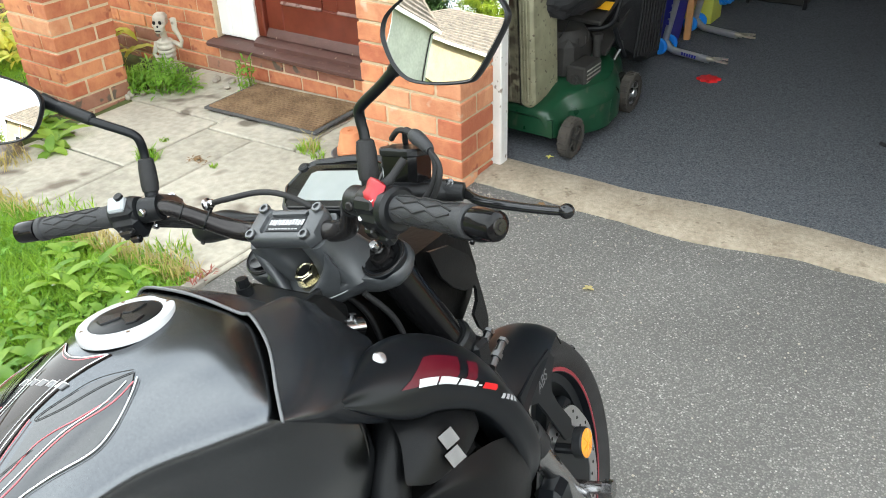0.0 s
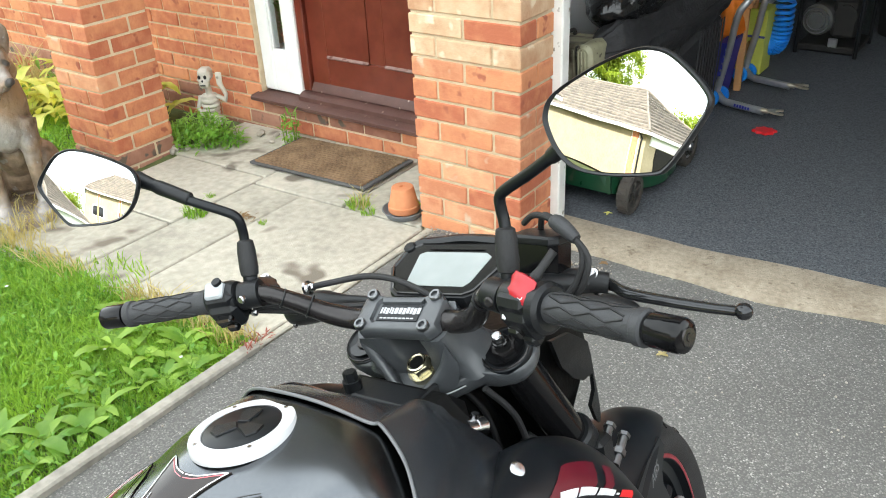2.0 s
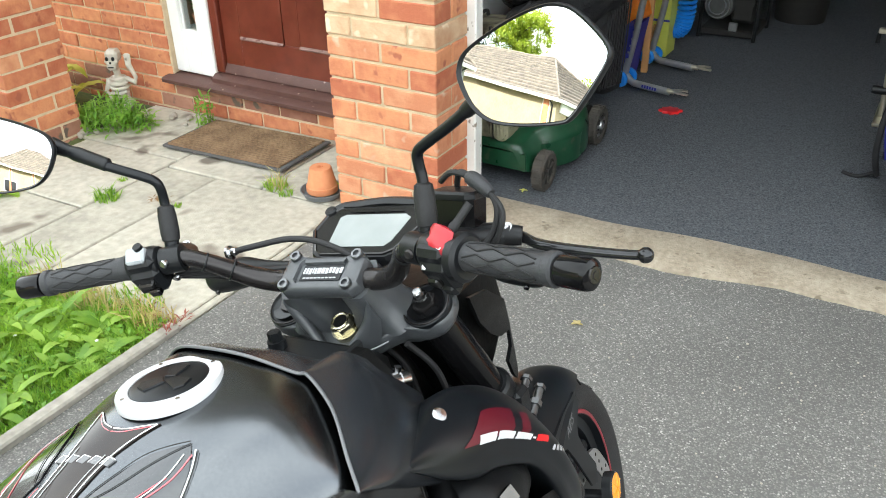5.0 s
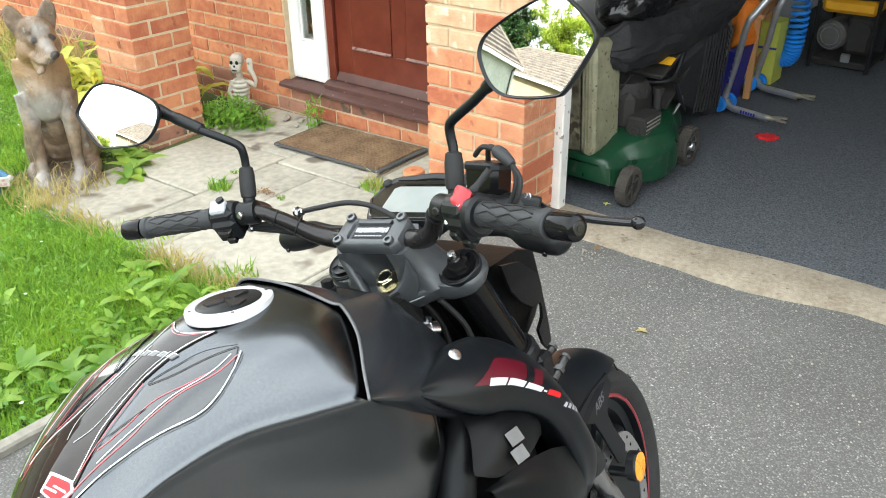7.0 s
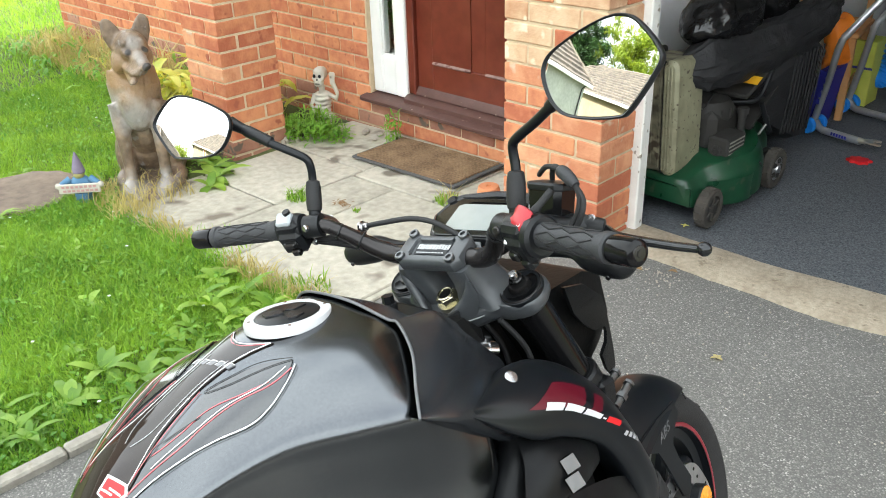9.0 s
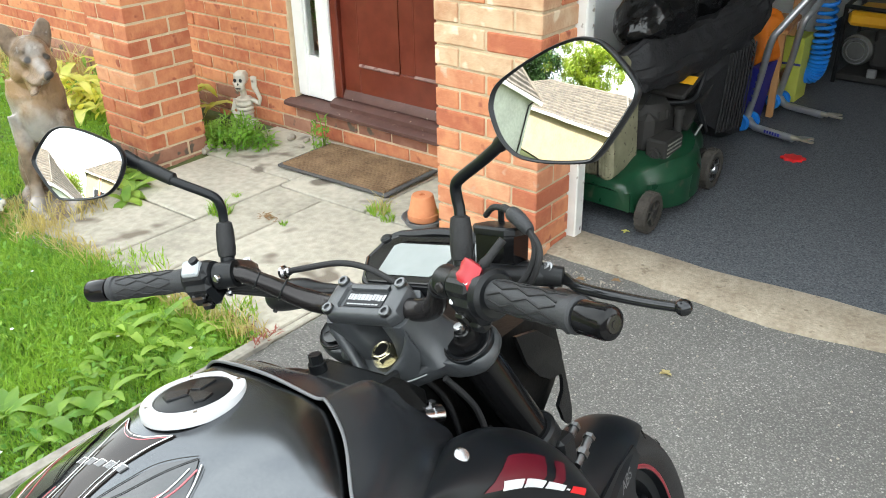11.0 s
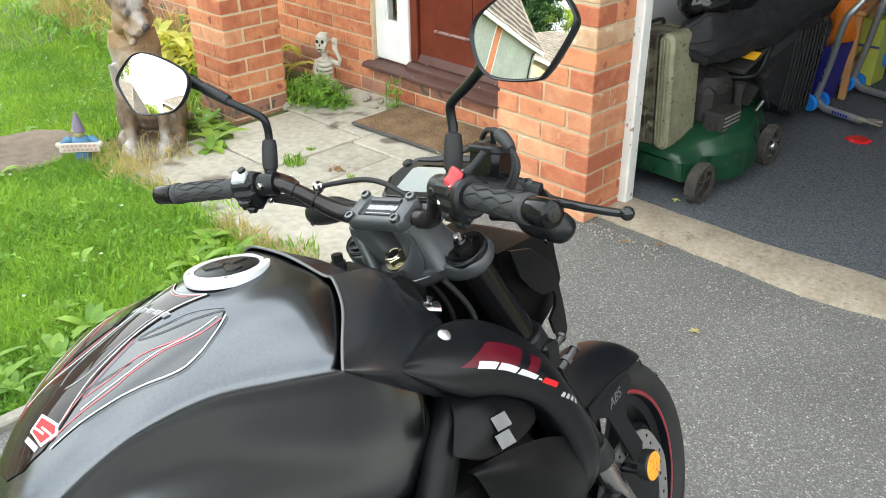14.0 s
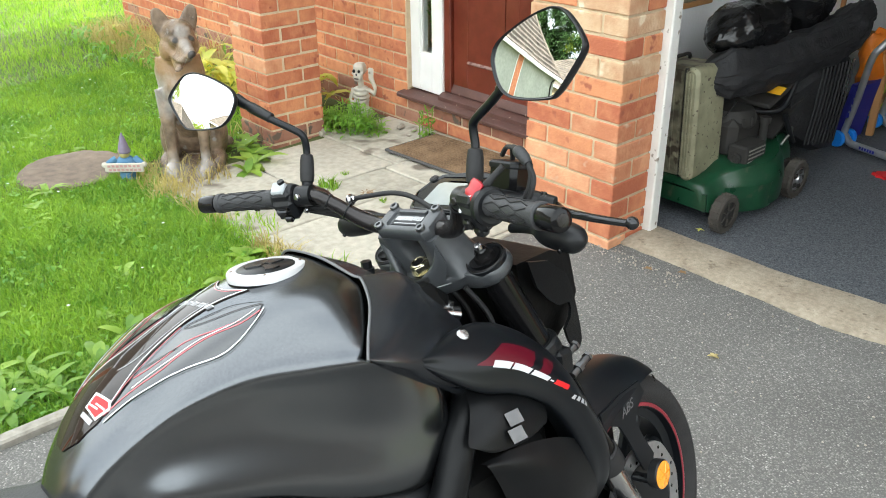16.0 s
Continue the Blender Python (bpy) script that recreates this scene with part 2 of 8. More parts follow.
GRIP = shader("grip_rubber", (0.024, 0.0248, 0.027), (0.038, 0.039, 0.042), 60, 0.55, spec=0.38, bump=0.2, bump_scale=500)
LIP_HIGHLIGHT = shader("lip_highlight_grey", (0.07, 0.072, 0.076), (0.12, 0.123, 0.128), 40, 0.3, spec=0.8)
BOLT_GREY = shader("zinc_bolt", (0.12, 0.124, 0.128), (0.19, 0.194, 0.20), 60, 0.32, metal=0.95)
RED_PINK = shader("faded_red_line", (0.50, 0.08, 0.10), (0.60, 0.13, 0.15), 20, 0.3, coat=0.5)
FORK_BLACK = shader("gloss_fork_black", (0.004, 0.004, 0.0045), (0.006, 0.006, 0.0065), 30, 0.12, spec=0.22, rough_var=0.03)
PAD_MARK = shader("outlined_pad_mark", (0.10, 0.10, 0.105), (0.14, 0.14, 0.145), 40, 0.25)
THRESHOLD = shader("worn_threshold_concrete", (0.25, 0.205, 0.15), (0.43, 0.37, 0.285), 60, 0.92, bump=0.8, bump_scale=160, spots=(0.20, 0.165, 0.12), spot_scale=24, spot_at=0.64, coarse=7.0)
DECAL_DIM = shader("dim_grey_decal", (0.10, 0.10, 0.105), (0.14, 0.14, 0.145), 20, 0.4)
RUBBER = shader("rubber", (0.010, 0.010, 0.0105), (0.02, 0.02, 0.021), 60, 0.6, spec=0.35, bump=0.2, bump_scale=400)
TYRE = shader("tyre_rubber", (0.014, 0.014, 0.014), (0.028, 0.027, 0.027), 40, 0.7, spec=0.3, bump=0.2, bump_scale=300)
ENGINE = shader("engine_black", (0.002, 0.002, 0.002), (0.005, 0.005, 0.005), 30, 0.5, spec=0.15, bump=0.2)
STEEL = shader("steel", (0.36, 0.36, 0.365), (0.48, 0.48, 0.485), 60, 0.22, metal=1.0)
ALU = shader("brushed_aluminium", (0.50, 0.50, 0.51), (0.66, 0.66, 0.67), 80, 0.35, metal=1.0)
DARK_METAL = shader("dark_anodised", (0.020, 0.018, 0.018), (0.03, 0.027, 0.027), 40, 0.24, metal=0.5)
LEVER = shader("polished_dark_lever", (0.028, 0.029, 0.031), (0.045, 0.046, 0.048), 40, 0.14, metal=0.7, rough_var=0.03)
BADGE_METAL = shader("satin_badge_metal", (0.085, 0.082, 0.08), (0.15, 0.146, 0.142), 60, 0.18, metal=1.0)
BRASS = shader("zinc_gold", (0.58, 0.53, 0.36), (0.70, 0.66, 0.50), 40, 0.25, metal=1.0)
WHITE_RING = shader("silver_white_enamel", (0.44, 0.44, 0.45), (0.52, 0.52, 0.53), 30, 0.35)
RED = shader("red_plastic", (0.29, 0.005, 0.013), (0.36, 0.008, 0.018), 20, 0.35)
RED_DARK = shader("dark_red_decal", (0.080, 0.004, 0.011), (0.105, 0.006, 0.015), 20, 0.32, spec=0.35)
RED_BRIGHT = shader("red_decal", (0.52, 0.012, 0.016), (0.60, 0.02, 0.024), 20, 0.35, spec=0.3)
DECAL_WHITE = shader("white_decal", (0.72, 0.72, 0.73), (0.8, 0.8, 0.8), 20, 0.35)
DECAL_SILVER = shader("silver_decal", (0.50, 0.50, 0.51), (0.60, 0.60, 0.61), 60, 0.4)
DECAL_GREY = shader("grey_decal", (0.34, 0.34, 0.35), (0.42, 0.42, 0.43), 20, 0.35)
PROTECTOR = shader("clear_resin_pad", (0.012, 0.008, 0.0065), (0.022, 0.014, 0.011), 9, 0.03, rough_var=0.008, spec=0.32)
RED_TAPE = shader("red_rim_tape", (0.20, 0.02, 0.03), (0.26, 0.03, 0.04), 20, 0.4)
LCD = shader("lcd_panel", (0.24, 0.265, 0.262), (0.32, 0.345, 0.342), 16, 0.12, rough_var=0.03, spec=0.6, coat=1.0)
AMBER = shader("amber_reflector", (0.85, 0.27, 0.02), (0.95, 0.38, 0.03), 200, 0.15, rough_var=0.05, coat=0.6)
GREY_BUTTON = shader("grey_button", (0.30, 0.325, 0.34), (0.38, 0.405, 0.42), 20, 0.4)
GREY_MARK = shader("pale_mark", (0.5, 0.5, 0.5), (0.6, 0.6, 0.6), 20, 0.5)
SEAT_VINYL = shader("seat_vinyl", (0.022, 0.022, 0.024), (0.035, 0.035, 0.036), 60, 0.6, bump=0.3, bump_scale=300)
MIRROR = bpy.data.materials.new("mirror_glass")
MIRROR.use_nodes = True
_b = MIRROR.node_tree.nodes["Principled BSDF"]
_b.inputs["Base Color"].default_value = (0.93, 0.94, 0.94, 1)
_b.inputs["Metallic"].default_value = 1
_b.inputs["Roughness"].default_value = 0.01
GLASS = bpy.data.materials.new("window_glass")
GLASS.use_nodes = True
_b = GLASS.node_tree.nodes["Principled BSDF"]
_b.inputs["Base Color"].default_value = (0.9, 0.95, 0.93, 1)
_b.inputs["Transmission Weight"].default_value = 1
_b.inputs["Roughness"].default_value = 0.02
_b.inputs["IOR"].default_value = 1.2


# ---- mesh helpers ----
class Geo:
    """Collects vertices and faces of one mesh."""

    def __init__(self, xf=None):
        self.v, self.f, self.mi, self.xf = [], [], [], xf
        self.slot = 0

    def add(self, verts, faces, m=None):
        o = len(self.v)
        for p in verts:
            p = Vector(p)
            if m is not None:
                p = m @ p
            if self.xf is not None:
                p = self.xf @ p
            self.v.append(p)
        for q in faces:
            self.f.append([i + o for i in q])
            self.mi.append(self.slot)
        return self

    def box(self, c, s, bevel=0.003, m=None):
        """A chamfered box: centre, full sizes."""
        h = [max(a / 2, 1e-4) for a in s]
        b = min(bevel, *[a * 0.49 for a in h])
        pts, idx = [], {}
        for sx in (-1, 1):
            for sy in (-1, 1):
                for sz in (-1, 1):
                    for ax in range(3):
                        p = [sx * (h[0] - b), sy * (h[1] - b), sz * (h[2] - b)]
                        p[ax] = (sx, sy, sz)[ax] * h[ax]
                        idx[(sx, sy, sz, ax)] = len(pts)
                        pts.append((c[0] + p[0], c[1] + p[1], c[2] + p[2]))
        fs = []
        for ax in range(3):
            o1, o2 = [(1, 2), (2, 0), (0, 1)][ax]
            for s1 in (-1, 1):
                ring = []
                for a, bb in ((-1, -1), (1, -1), (1, 1), (-1, 1)):
                    k = [0, 0, 0]
                    k[ax], k[o1], k[o2] = s1, a, bb
                    ring.append(idx[(*k, ax)])
                fs.append(ring if s1 > 0 else ring[::-1])
            for a in (-1, 1):
                for bb in (-1, 1):
                    k1, k2 = [0, 0, 0], [0, 0, 0]
                    k1[o1], k1[o2], k1[ax] = a, bb, -1
                    k2[o1], k2[o2], k2[ax] = a, bb, 1
                    q = [idx[(*k1, o1)], idx[(*k2, o1)], idx[(*k2, o2)], idx[(*k1, o2)]]
                    fs.append(q if a * bb < 0 else q[::-1])
        for sx in (-1, 1):
            for sy in (-1, 1):
                for sz in (-1, 1):
                    t = [idx[(sx, sy, sz, a)] for a in range(3)]
                    fs.append(t if sx * sy * sz > 0 else t[::-1])
        return self.add(pts, fs, m)

    def rings(self, rs, closed=True, cap=True):
        """Skin over rings of equal length."""
        n = len(rs[0])
        pts = [p for r in rs for p in r]
        fs = []
        for i in range(len(rs) - 1):
            for j in range(n if closed else n - 1):
                k = (j + 1) % n
                fs.append((i * n + j, i * n + k, (i + 1) * n + k, (i + 1) * n + j))
        if cap and closed:
            fs.append(tuple(range(n))[::-1])
            fs.append(tuple((len(rs) - 1) * n + j for j in range(n)))
        return self.add(pts, fs)

    def tube(self, path, r, n=12, cap=True):
        """A round tube along points; r one radius or one each."""
        path = [Vector(p) for p in path]
        rad = r if isinstance(r, (list, tuple)) else [r] * len(path)
        rs, up = [], None
        for i, p in enumerate(path):
            d = (path[min(i + 1, len(path) - 1)] - path[max(i - 1, 0)]).normalized()
            if up is None:
                up = d.orthogonal().normalized()
            up = (up - d * up.dot(d)).normalized()
            side = d.cross(up)
            rs.append([p + (up * math.cos(a) + side * math.sin(a)) * rad[i] for a in [2 * math.pi * j / n for j in range(n)]])
        return self.rings(rs, True, cap)

    def cyl(self, a, b, r, n=20, r2=None, bevel=0.0):
        a, b = Vector(a), Vector(b)
        d = (b - a).normalized()
        r2 = r if r2 is None else r2
        if bevel:
            return self.tube([a, a + d * 1e-5, a + d * bevel, b - d * bevel, b - d * 1e-5, b], [r - bevel, r - bevel, r, r2, r2 - bevel, r2 - bevel], n)
        return self.tube([a, b], [r, r2], n)

    def lathe(self, prof, origin=(0, 0, 0), axis=(0, 0, 1), n=32, cap=True):
        """A turned body: (radius, height) pairs along an axis."""
        q = Vector((0, 0, 1)).rotation_difference(Vector(axis)).to_matrix()
        o = Vector(origin)
        rs = [[o + q @ Vector((max(r, 1e-4) * math.cos(2 * math.pi * j / n), max(r, 1e-4) * math.sin(2 * math.pi * j / n), h)) for j in range(n)] for r, h in prof]
        return self.rings(rs, True, cap)

    def torus(self, origin, axis, R, r, n=48, k=10, squash=1.0):
        q = Vector((0, 0, 1)).rotation_difference(Vector(axis)).to_matrix()
        o = Vector(origin)
        pts, fs = [], []
        for i in range(n):
            a = 2 * math.pi * i / n
            for j in range(k):
                b = 2 * math.pi * j / k
                pts.append(o + q @ Vector(((R + r * math.cos(b)) * math.cos(a), (R + r * math.cos(b)) * math.sin(a), r * squash * math.sin(b))))
                fs.append((i * k + j, ((i + 1) % n) * k + j, ((i + 1) % n) * k + (j + 1) % k, i * k + (j + 1) % k))
        return self.add(pts, fs)

    def prism(self, poly, off, m=None, bevel=0.0):
        """A flat outline pushed along a vector, with a small chamfer on the far face."""
        off = Vector(off)
        P = [Vector(p) for p in poly]
        c = sum(P, Vector()) / len(P)
        rows = [P, [p + off for p in P]]
        if bevel:
            d = off.normalized() * bevel
            rows = [P, [p + off - d for p in P], [p + off + (c - p).normalized() * bevel for p in P]]
        n = len(P)
        pts = [p for r in rows for p in r]
        fs = [tuple(range(n))[::-1], tuple((len(rows) - 1) * n + j for j in range(n))]
        for i in range(len(rows) - 1):
            for j in range(n):
                k = (j + 1) % n
                fs.append((i * n + j, i * n + k, (i + 1) * n + k, (i + 1) * n + j))
        return self.add(pts, fs, m)

    def ball(self, c, r, nu=14, nv=9, m=None):
        """An ellipsoid: centre, three radii."""
        rr = r if isinstance(r, (tuple, list)) else (r, r, r)
        pts, fs = [], []
        for i in range(nv + 1):
            t = math.pi * i / nv
            for j in range(nu):
                a = 2 * math.pi * j / nu
                s = max(math.sin(t), 0.01)
                pts.append((c[0] + rr[0] * s * math.cos(a), c[1] + rr[1] * s * math.sin(a), c[2] - rr[2] * math.cos(t)))
        for i in range(nv):
            for j in range(nu):
                k = (j + 1) % nu
                fs.append((i * nu + j, i * nu + k, (i + 1) * nu + k, (i + 1) * nu + j))
        return self.add(pts, fs, m)


def cr(p0, p1, p2, p3, t):
    """Catmull-Rom between p1 and p2."""
    return 0.5 * ((2 * p1) + (p2 - p0) * t + (2 * p0 - 5 * p1 + 4 * p2 - p3) * t * t + (3 * p1 - p0 - 3 * p2 + p3) * t * t * t)


def curve(points, k, closed=False):
    """A smooth line through points, k steps to each."""
    P = [Vector(p) for p in points]
    n = len(P)
    out = []
    for i in range(n if closed else n - 1):
        g = (lambda a: P[a % n]) if closed else (lambda a: P[min(max(a, 0), n - 1)])
        for s in range(k):
            out.append(cr(g(i - 1), g(i), g(i + 1), g(i + 2), s / k))
    if not closed:
        out.append(P[-1].copy())
    return out


def smooth_rows(rows, ku, kv, closed=False):
    """Refine a net of control points to a smooth surface."""
    across = [curve(r, kv, closed) for r in rows]
    cols = list(zip(*across))
    down = [curve(c, ku) for c in cols]
    return [list(r) for r in zip(*down)]


def make(name, geo, mats, parent=None, label="", sharp=35, smooth=True):
    me = bpy.data.meshes.new(name)
    me.from_pydata([tuple(p) for p in geo.v], [], geo.f)
    for m in (mats if isinstance(mats, (list, tuple)) else [mats]):
        me.materials.append(m)
    if max(geo.mi, default=0):
        me.polygons.foreach_set("material_index", geo.mi)
    if smooth:
        me.polygons.foreach_set("use_smooth", [True] * len(me.polygons))
        me.set_sharp_from_angle(angle=radians(sharp))
    me.update()
    ob = new(name, me)
    if parent is not None:
        ob.parent = parent
    if label:
        ob["label"] = label
    return ob


def part(name, geo, mats, parent, label="", sharp=35, smooth=True):
    """One mesh as a part of a thing."""
    return make(name, geo, mats, parent, label, sharp, smooth)


def thing(name, m, label, category, group=""):
    ob = new(name)
    ob.empty_display_size = 0.05
    ob.matrix_world = m
    return tagged(ob, label, category, group)


def single(name, geo, mats, label, category, group="", kind="", sharp=35):
    return tagged(make(name, geo, mats, None, "", sharp), label, category, group, kind)


def fix_normals(ob):
    bm = bmesh.new()
    bm.from_mesh(ob.data)
    bmesh.ops.recalc_face_normals(bm, faces=bm.faces)
    bm.to_mesh(ob.data)
    bm.free()
    return ob


def slope(x):
    """Height of the path and lawn, which fall away from the drive."""
    return -0.03 + 0.025 * (max(x, -4.0) + 0.38) if x < -0.38 else 0.0


# ---- ground ----
def sheet(name, xs, ys, zf, mat, label, category):
    g = Geo()
    n = len(ys)
    g.add([(x, y, zf(x, y)) for x in xs for y in ys], [(i * n + j, (i + 1) * n + j, (i + 1) * n + j + 1, i * n + j + 1) for i in range(len(xs) - 1) for j in range(n - 1)])
    return single(name, g, mat, label, category, kind="structure", sharp=180)


def steps(a, b, n):
    return [a + (b - a) * i / n for i in range(n + 1)]


sheet("ground", [-400, -60, -20, -8] + steps(-5, -0.405, 40) + [-0.37, 3.2, 8, 20, 60, 400], [-400, -60, -20, -10, -6] + steps(-4, 0.4, 44) + [3, 8, 30, 400],
      lambda x, y: ((slope(x) - 0.012 + 0.012 * noise.noise((x * 3, y * 3, 0)) - (0.035 if y > -0.86 and -1.9 < x else 0.0)) if x < -0.4 else -0.06), TURF, "worn garden turf and soil round the house", "ground")
sheet("road", steps(-0.363, 0.2, 4) + steps(0.3, 3.0, 20) + [5, 7], [-14, -8, -5] + steps(-4, 0.18, 60),
      lambda x, y: 0.006 * noise.noise((x * 1.2, y * 1.2, 3)) - 0.02 * max(0, -1.0 - y) * 0.2 - (0.018 * min(1, max(0, (-0.1 - x) / 0.26))), ASPHALT, "grey weathered tarmac driveway with pale stone chips", "driveway")

# edging kerb between lawn and drive
kerb = thing("kerb", Matrix.Identity(4), "narrow concrete edging kerb between lawn and driveway", "kerb")
kerb["kind"] = "structure"
for i in range(9):
    y1 = -0.905 - i * 0.915
    part("kerb_stone", Geo().box((-0.384, y1 - 0.4565, -0.055), (0.044, 0.911, 0.115), 0.006), CONCRETE, kerb)

# garage threshold strip
g = Geo()
xs = steps(0.0, 2.6, 130)
def ramp(x, x0, x1, a, b):
    return a + (b - a) * min(1.0, max(0.0, (x - x0) / (x1 - x0)))


near = [ramp(x, 0.8, 1.15, 0.074, 0.150) + 0.010 * noise.noise((x * 6, 1, 1)) + 0.005 * noise.noise((x * 23, 4, 1)) for x in xs]
far = [ramp(x, 0.5, 0.9, 0.275, 0.325) + 0.008 * noise.noise((x * 4, 5, 1)) for x in xs]
g.rings([[(x, n, -0.05), (x, n + 0.004, 0.008 + 0.005 * noise.noise((x * 9, 0, 2))), (x, n + 0.05, 0.017), (x, f, 0.019), (x, f + 0.03, 0.008), (x, f + 0.03, -0.05)] for x, n, f in zip(xs, near, far)])
tagged(fix_normals(make("trim", g, THRESHOLD)), "worn pale concrete threshold strip across the garage opening", "threshold", kind="structure")

# garage carpet floor
sheet("floor", steps(-0.36, 2.7, 8), [0.27] + steps(0.4, 5.2, 8), lambda x, y: 0.012, CARPET, "dark blue-grey carpeted garage floor", "floor")

# ---- house shell ----
WALL_Y = 0.555


def wall(name, boxes, mat, label, category="wall"):
    g = Geo()
    for c, s in boxes:
        g.box(c, s, 0.002)
    return tagged(make(name, g, mat), label, category, kind="structure")


def span(x0, x1, y0, y1, z0, z1):
    return ((x0 + x1) / 2, (y0 + y1) / 2, (z0 + z1) / 2), (x1 - x0, y1 - y0, z1 - z0)


DOOR_L = -1.86          # outer edge of the white door frame
core_wall = wall("wall_north", [span(-5.8, DOOR_L, WALL_Y + 0.006, WALL_Y + 0.25, -0.3, 2.5), span(DOOR_L, -0.45, WALL_Y + 0.006, WALL_Y + 0.25, -0.3, 0.085),
                               span(DOOR_L, -0.45, WALL_Y + 0.006, WALL_Y + 0.25, 2.2, 2.5)], MORTAR, "red brick front wall of the house with tan mortar")
pier_wall = wall("wall_garage_corner", [span(-0.434, -0.006, 0.006, 0.209, -0.3, 2.5), span(-0.44, -0.36, 0.209, 5.2, -0.3, 2.5)], MORTAR, "red and buff brick pier at the garage corner")
post_wall = wall("wall_porch_pier", [span(-2.354, -2.036, -0.219, 0.096, -0.3, 2.5)], MORTAR, "square red brick porch pier beside the path")
# Unseen storey, added to block the sun; neutral grey suits the tank's reflections.
wall("wall_upper", [span(-5.8, 2.9, WALL_Y + 0.01, WALL_Y + 0.25, 2.5, 5.05)], UPPER_GREY, "unseen grey upper storey added to shade the front")
wall("wall_west", [span(-5.8, -5.55, WALL_Y + 0.25, 9.0, -0.3, 5.05)], BRICK, "red brick gable wall of the house")
wall("wall_house_back", [span(-5.8, 2.9, 9.0, 9.2, -0.3, 5.05)], BRICK, "red brick rear wall of the house")
wall("wall_east", [span(2.7, 2.9, 0.3, 9.0, -0.3, 5.05), span(2.45, 2.9, 0.0, 0.3, -0.3, 2.5)], BRICK, "red brick wall on the far side of the garage")
wall("wall_garage_lintel", [span(0.0, 2.45, 0.0, 0.25, 2.27, 2.5)], BRICK, "red brick lintel over the garage opening")
wall("wall_garage_inside", [span(-0.36, -0.30, 0.21, 5.2, -0.1, 2.4)], GARAGE_WALL, "white painted block side wall inside the garage")
# Mostly unseen lining, left white as a reflector to lift the garage light.
wall("wall_garage_lining", [span(2.64, 2.70, 0.31, 5.0, -0.1, 2.3)], GARAGE_WALL, "far garage side wall, made white to bounce light")
wall("wall_garage_back", [span(-0.36, 2.7, 5.0, 5.2, -0.1, 2.4)], BACK_WALL_DIM, "back wall of the garage, its dimness put into dark grey")
wall("ceiling", [span(-0.36, 2.7, 0.26, 5.0, 2.4, 2.46)], CEIL, "pale boarded garage ceiling", "ceiling")
# Unseen soffit and roofs below are added to limit sun and sky light.
wall("ceiling_porch", [span(-2.75, 3.15, -0.24, 0.555, 2.5, 2.54)], WHITE_PAINT, "unseen white soffit added under the porch roof", "soffit")
g = Geo()
g.prism([(-5.95, 0.25, 5.05), (-5.95, 4.8, 7.4), (-5.95, 9.5, 5.05)], (9.0, 0, 0))
tagged(make("roof", g, ROOF_TILE), "unseen brown tiled roof added to block the sun", "roof", kind="structure")
g = Geo()
g.prism([(-2.85, -0.30, 2.54), (-2.85, 0.565, 3.02), (-2.85, 0.565, 2.54)], (6.1, 0, 0))
tagged(make("roof_porch", g, ROOF_TILE), "unseen brown tiled lean-to roof added over porch and garage", "roof", kind="structure")

# Unseen boundary, added so the tank's side reflects a neutral grey.
wall("wall_boundary", [span(5.6, 5.8, -16.0, -0.2, -0.3, 1.75)], BOUNDARY_GREY, "unseen grey boundary added beside the drive for reflections")

# ---- front door and side light ----
door = thing("door_1", Matrix.Identity(4), "panelled mahogany-stained front door with a white side light", "door")
door["kind"] = "structure"
FY = WALL_Y + 0.03
SILL_Z = 0.125
JL, JR = DOOR_L, -1.60      # white frame
fr = part("frame", Geo().box(*span(JL, JL + 0.075, FY, FY + 0.07, SILL_Z + 0.004, 2.2), 0.006).box(*span(JR - 0.085, JR, FY, FY + 0.075, SILL_Z + 0.004, 2.2), 0.006)
     .box(*span(JL + 0.075, JR - 0.085, FY + 0.004, FY + 0.066, SILL_Z + 0.004, 0.33), 0.004).box(*span(JL + 0.075, JR - 0.085, FY + 0.004, FY + 0.066, 2.1, 2.2), 0.004), WHITE_PAINT, door, "white painted side light frame")
pane = part("pane", Geo().box(*span(JL + 0.075, JR - 0.085, FY + 0.03, FY + 0.036, 0.33, 2.1), 0.001), GLASS, door, "clear side light glass")
pane.visible_shadow = False
part("glazing_bead", Geo().box(*span(JL + 0.075, JL + 0.087, FY + 0.012, FY + 0.028, 0.33, 2.1), 0.003).box(*span(JR - 0.097, JR - 0.085, FY + 0.012, FY + 0.028, 0.33, 2.1), 0.003)
     .box(*span(JL + 0.087, JR - 0.097, FY + 0.012, FY + 0.028, 0.33, 0.342), 0.003), WHITE_PAINT, door)
part("door_post", Geo().box(*span(JR, JR + 0.05, FY + 0.012, FY + 0.08, SILL_Z + 0.03, 2.2), 0.006), MAHOGANY, door)
DX0, DX1, DY = JR + 0.052, JR + 0.89, FY + 0.045
leaf = part("door_leaf", Geo().box(*span(DX0, DX1, DY + 0.012, DY + 0.05, SILL_Z + 0.03, 2.15), 0.002), MAHOGANY, door)
mid = (DX0 + DX1) / 2
for a, b, c, d in ((DX0, DX0 + 0.11, SILL_Z + 0.03, 2.15), (DX1 - 0.11, DX1, SILL_Z + 0.03, 2.15), (mid - 0.045, mid + 0.045, 0.335, 2.0)):
    part("stile", Geo().box(*span(a, b, DY - 0.010, DY + 0.012, c, d), 0.004), MAHOGANY, leaf)
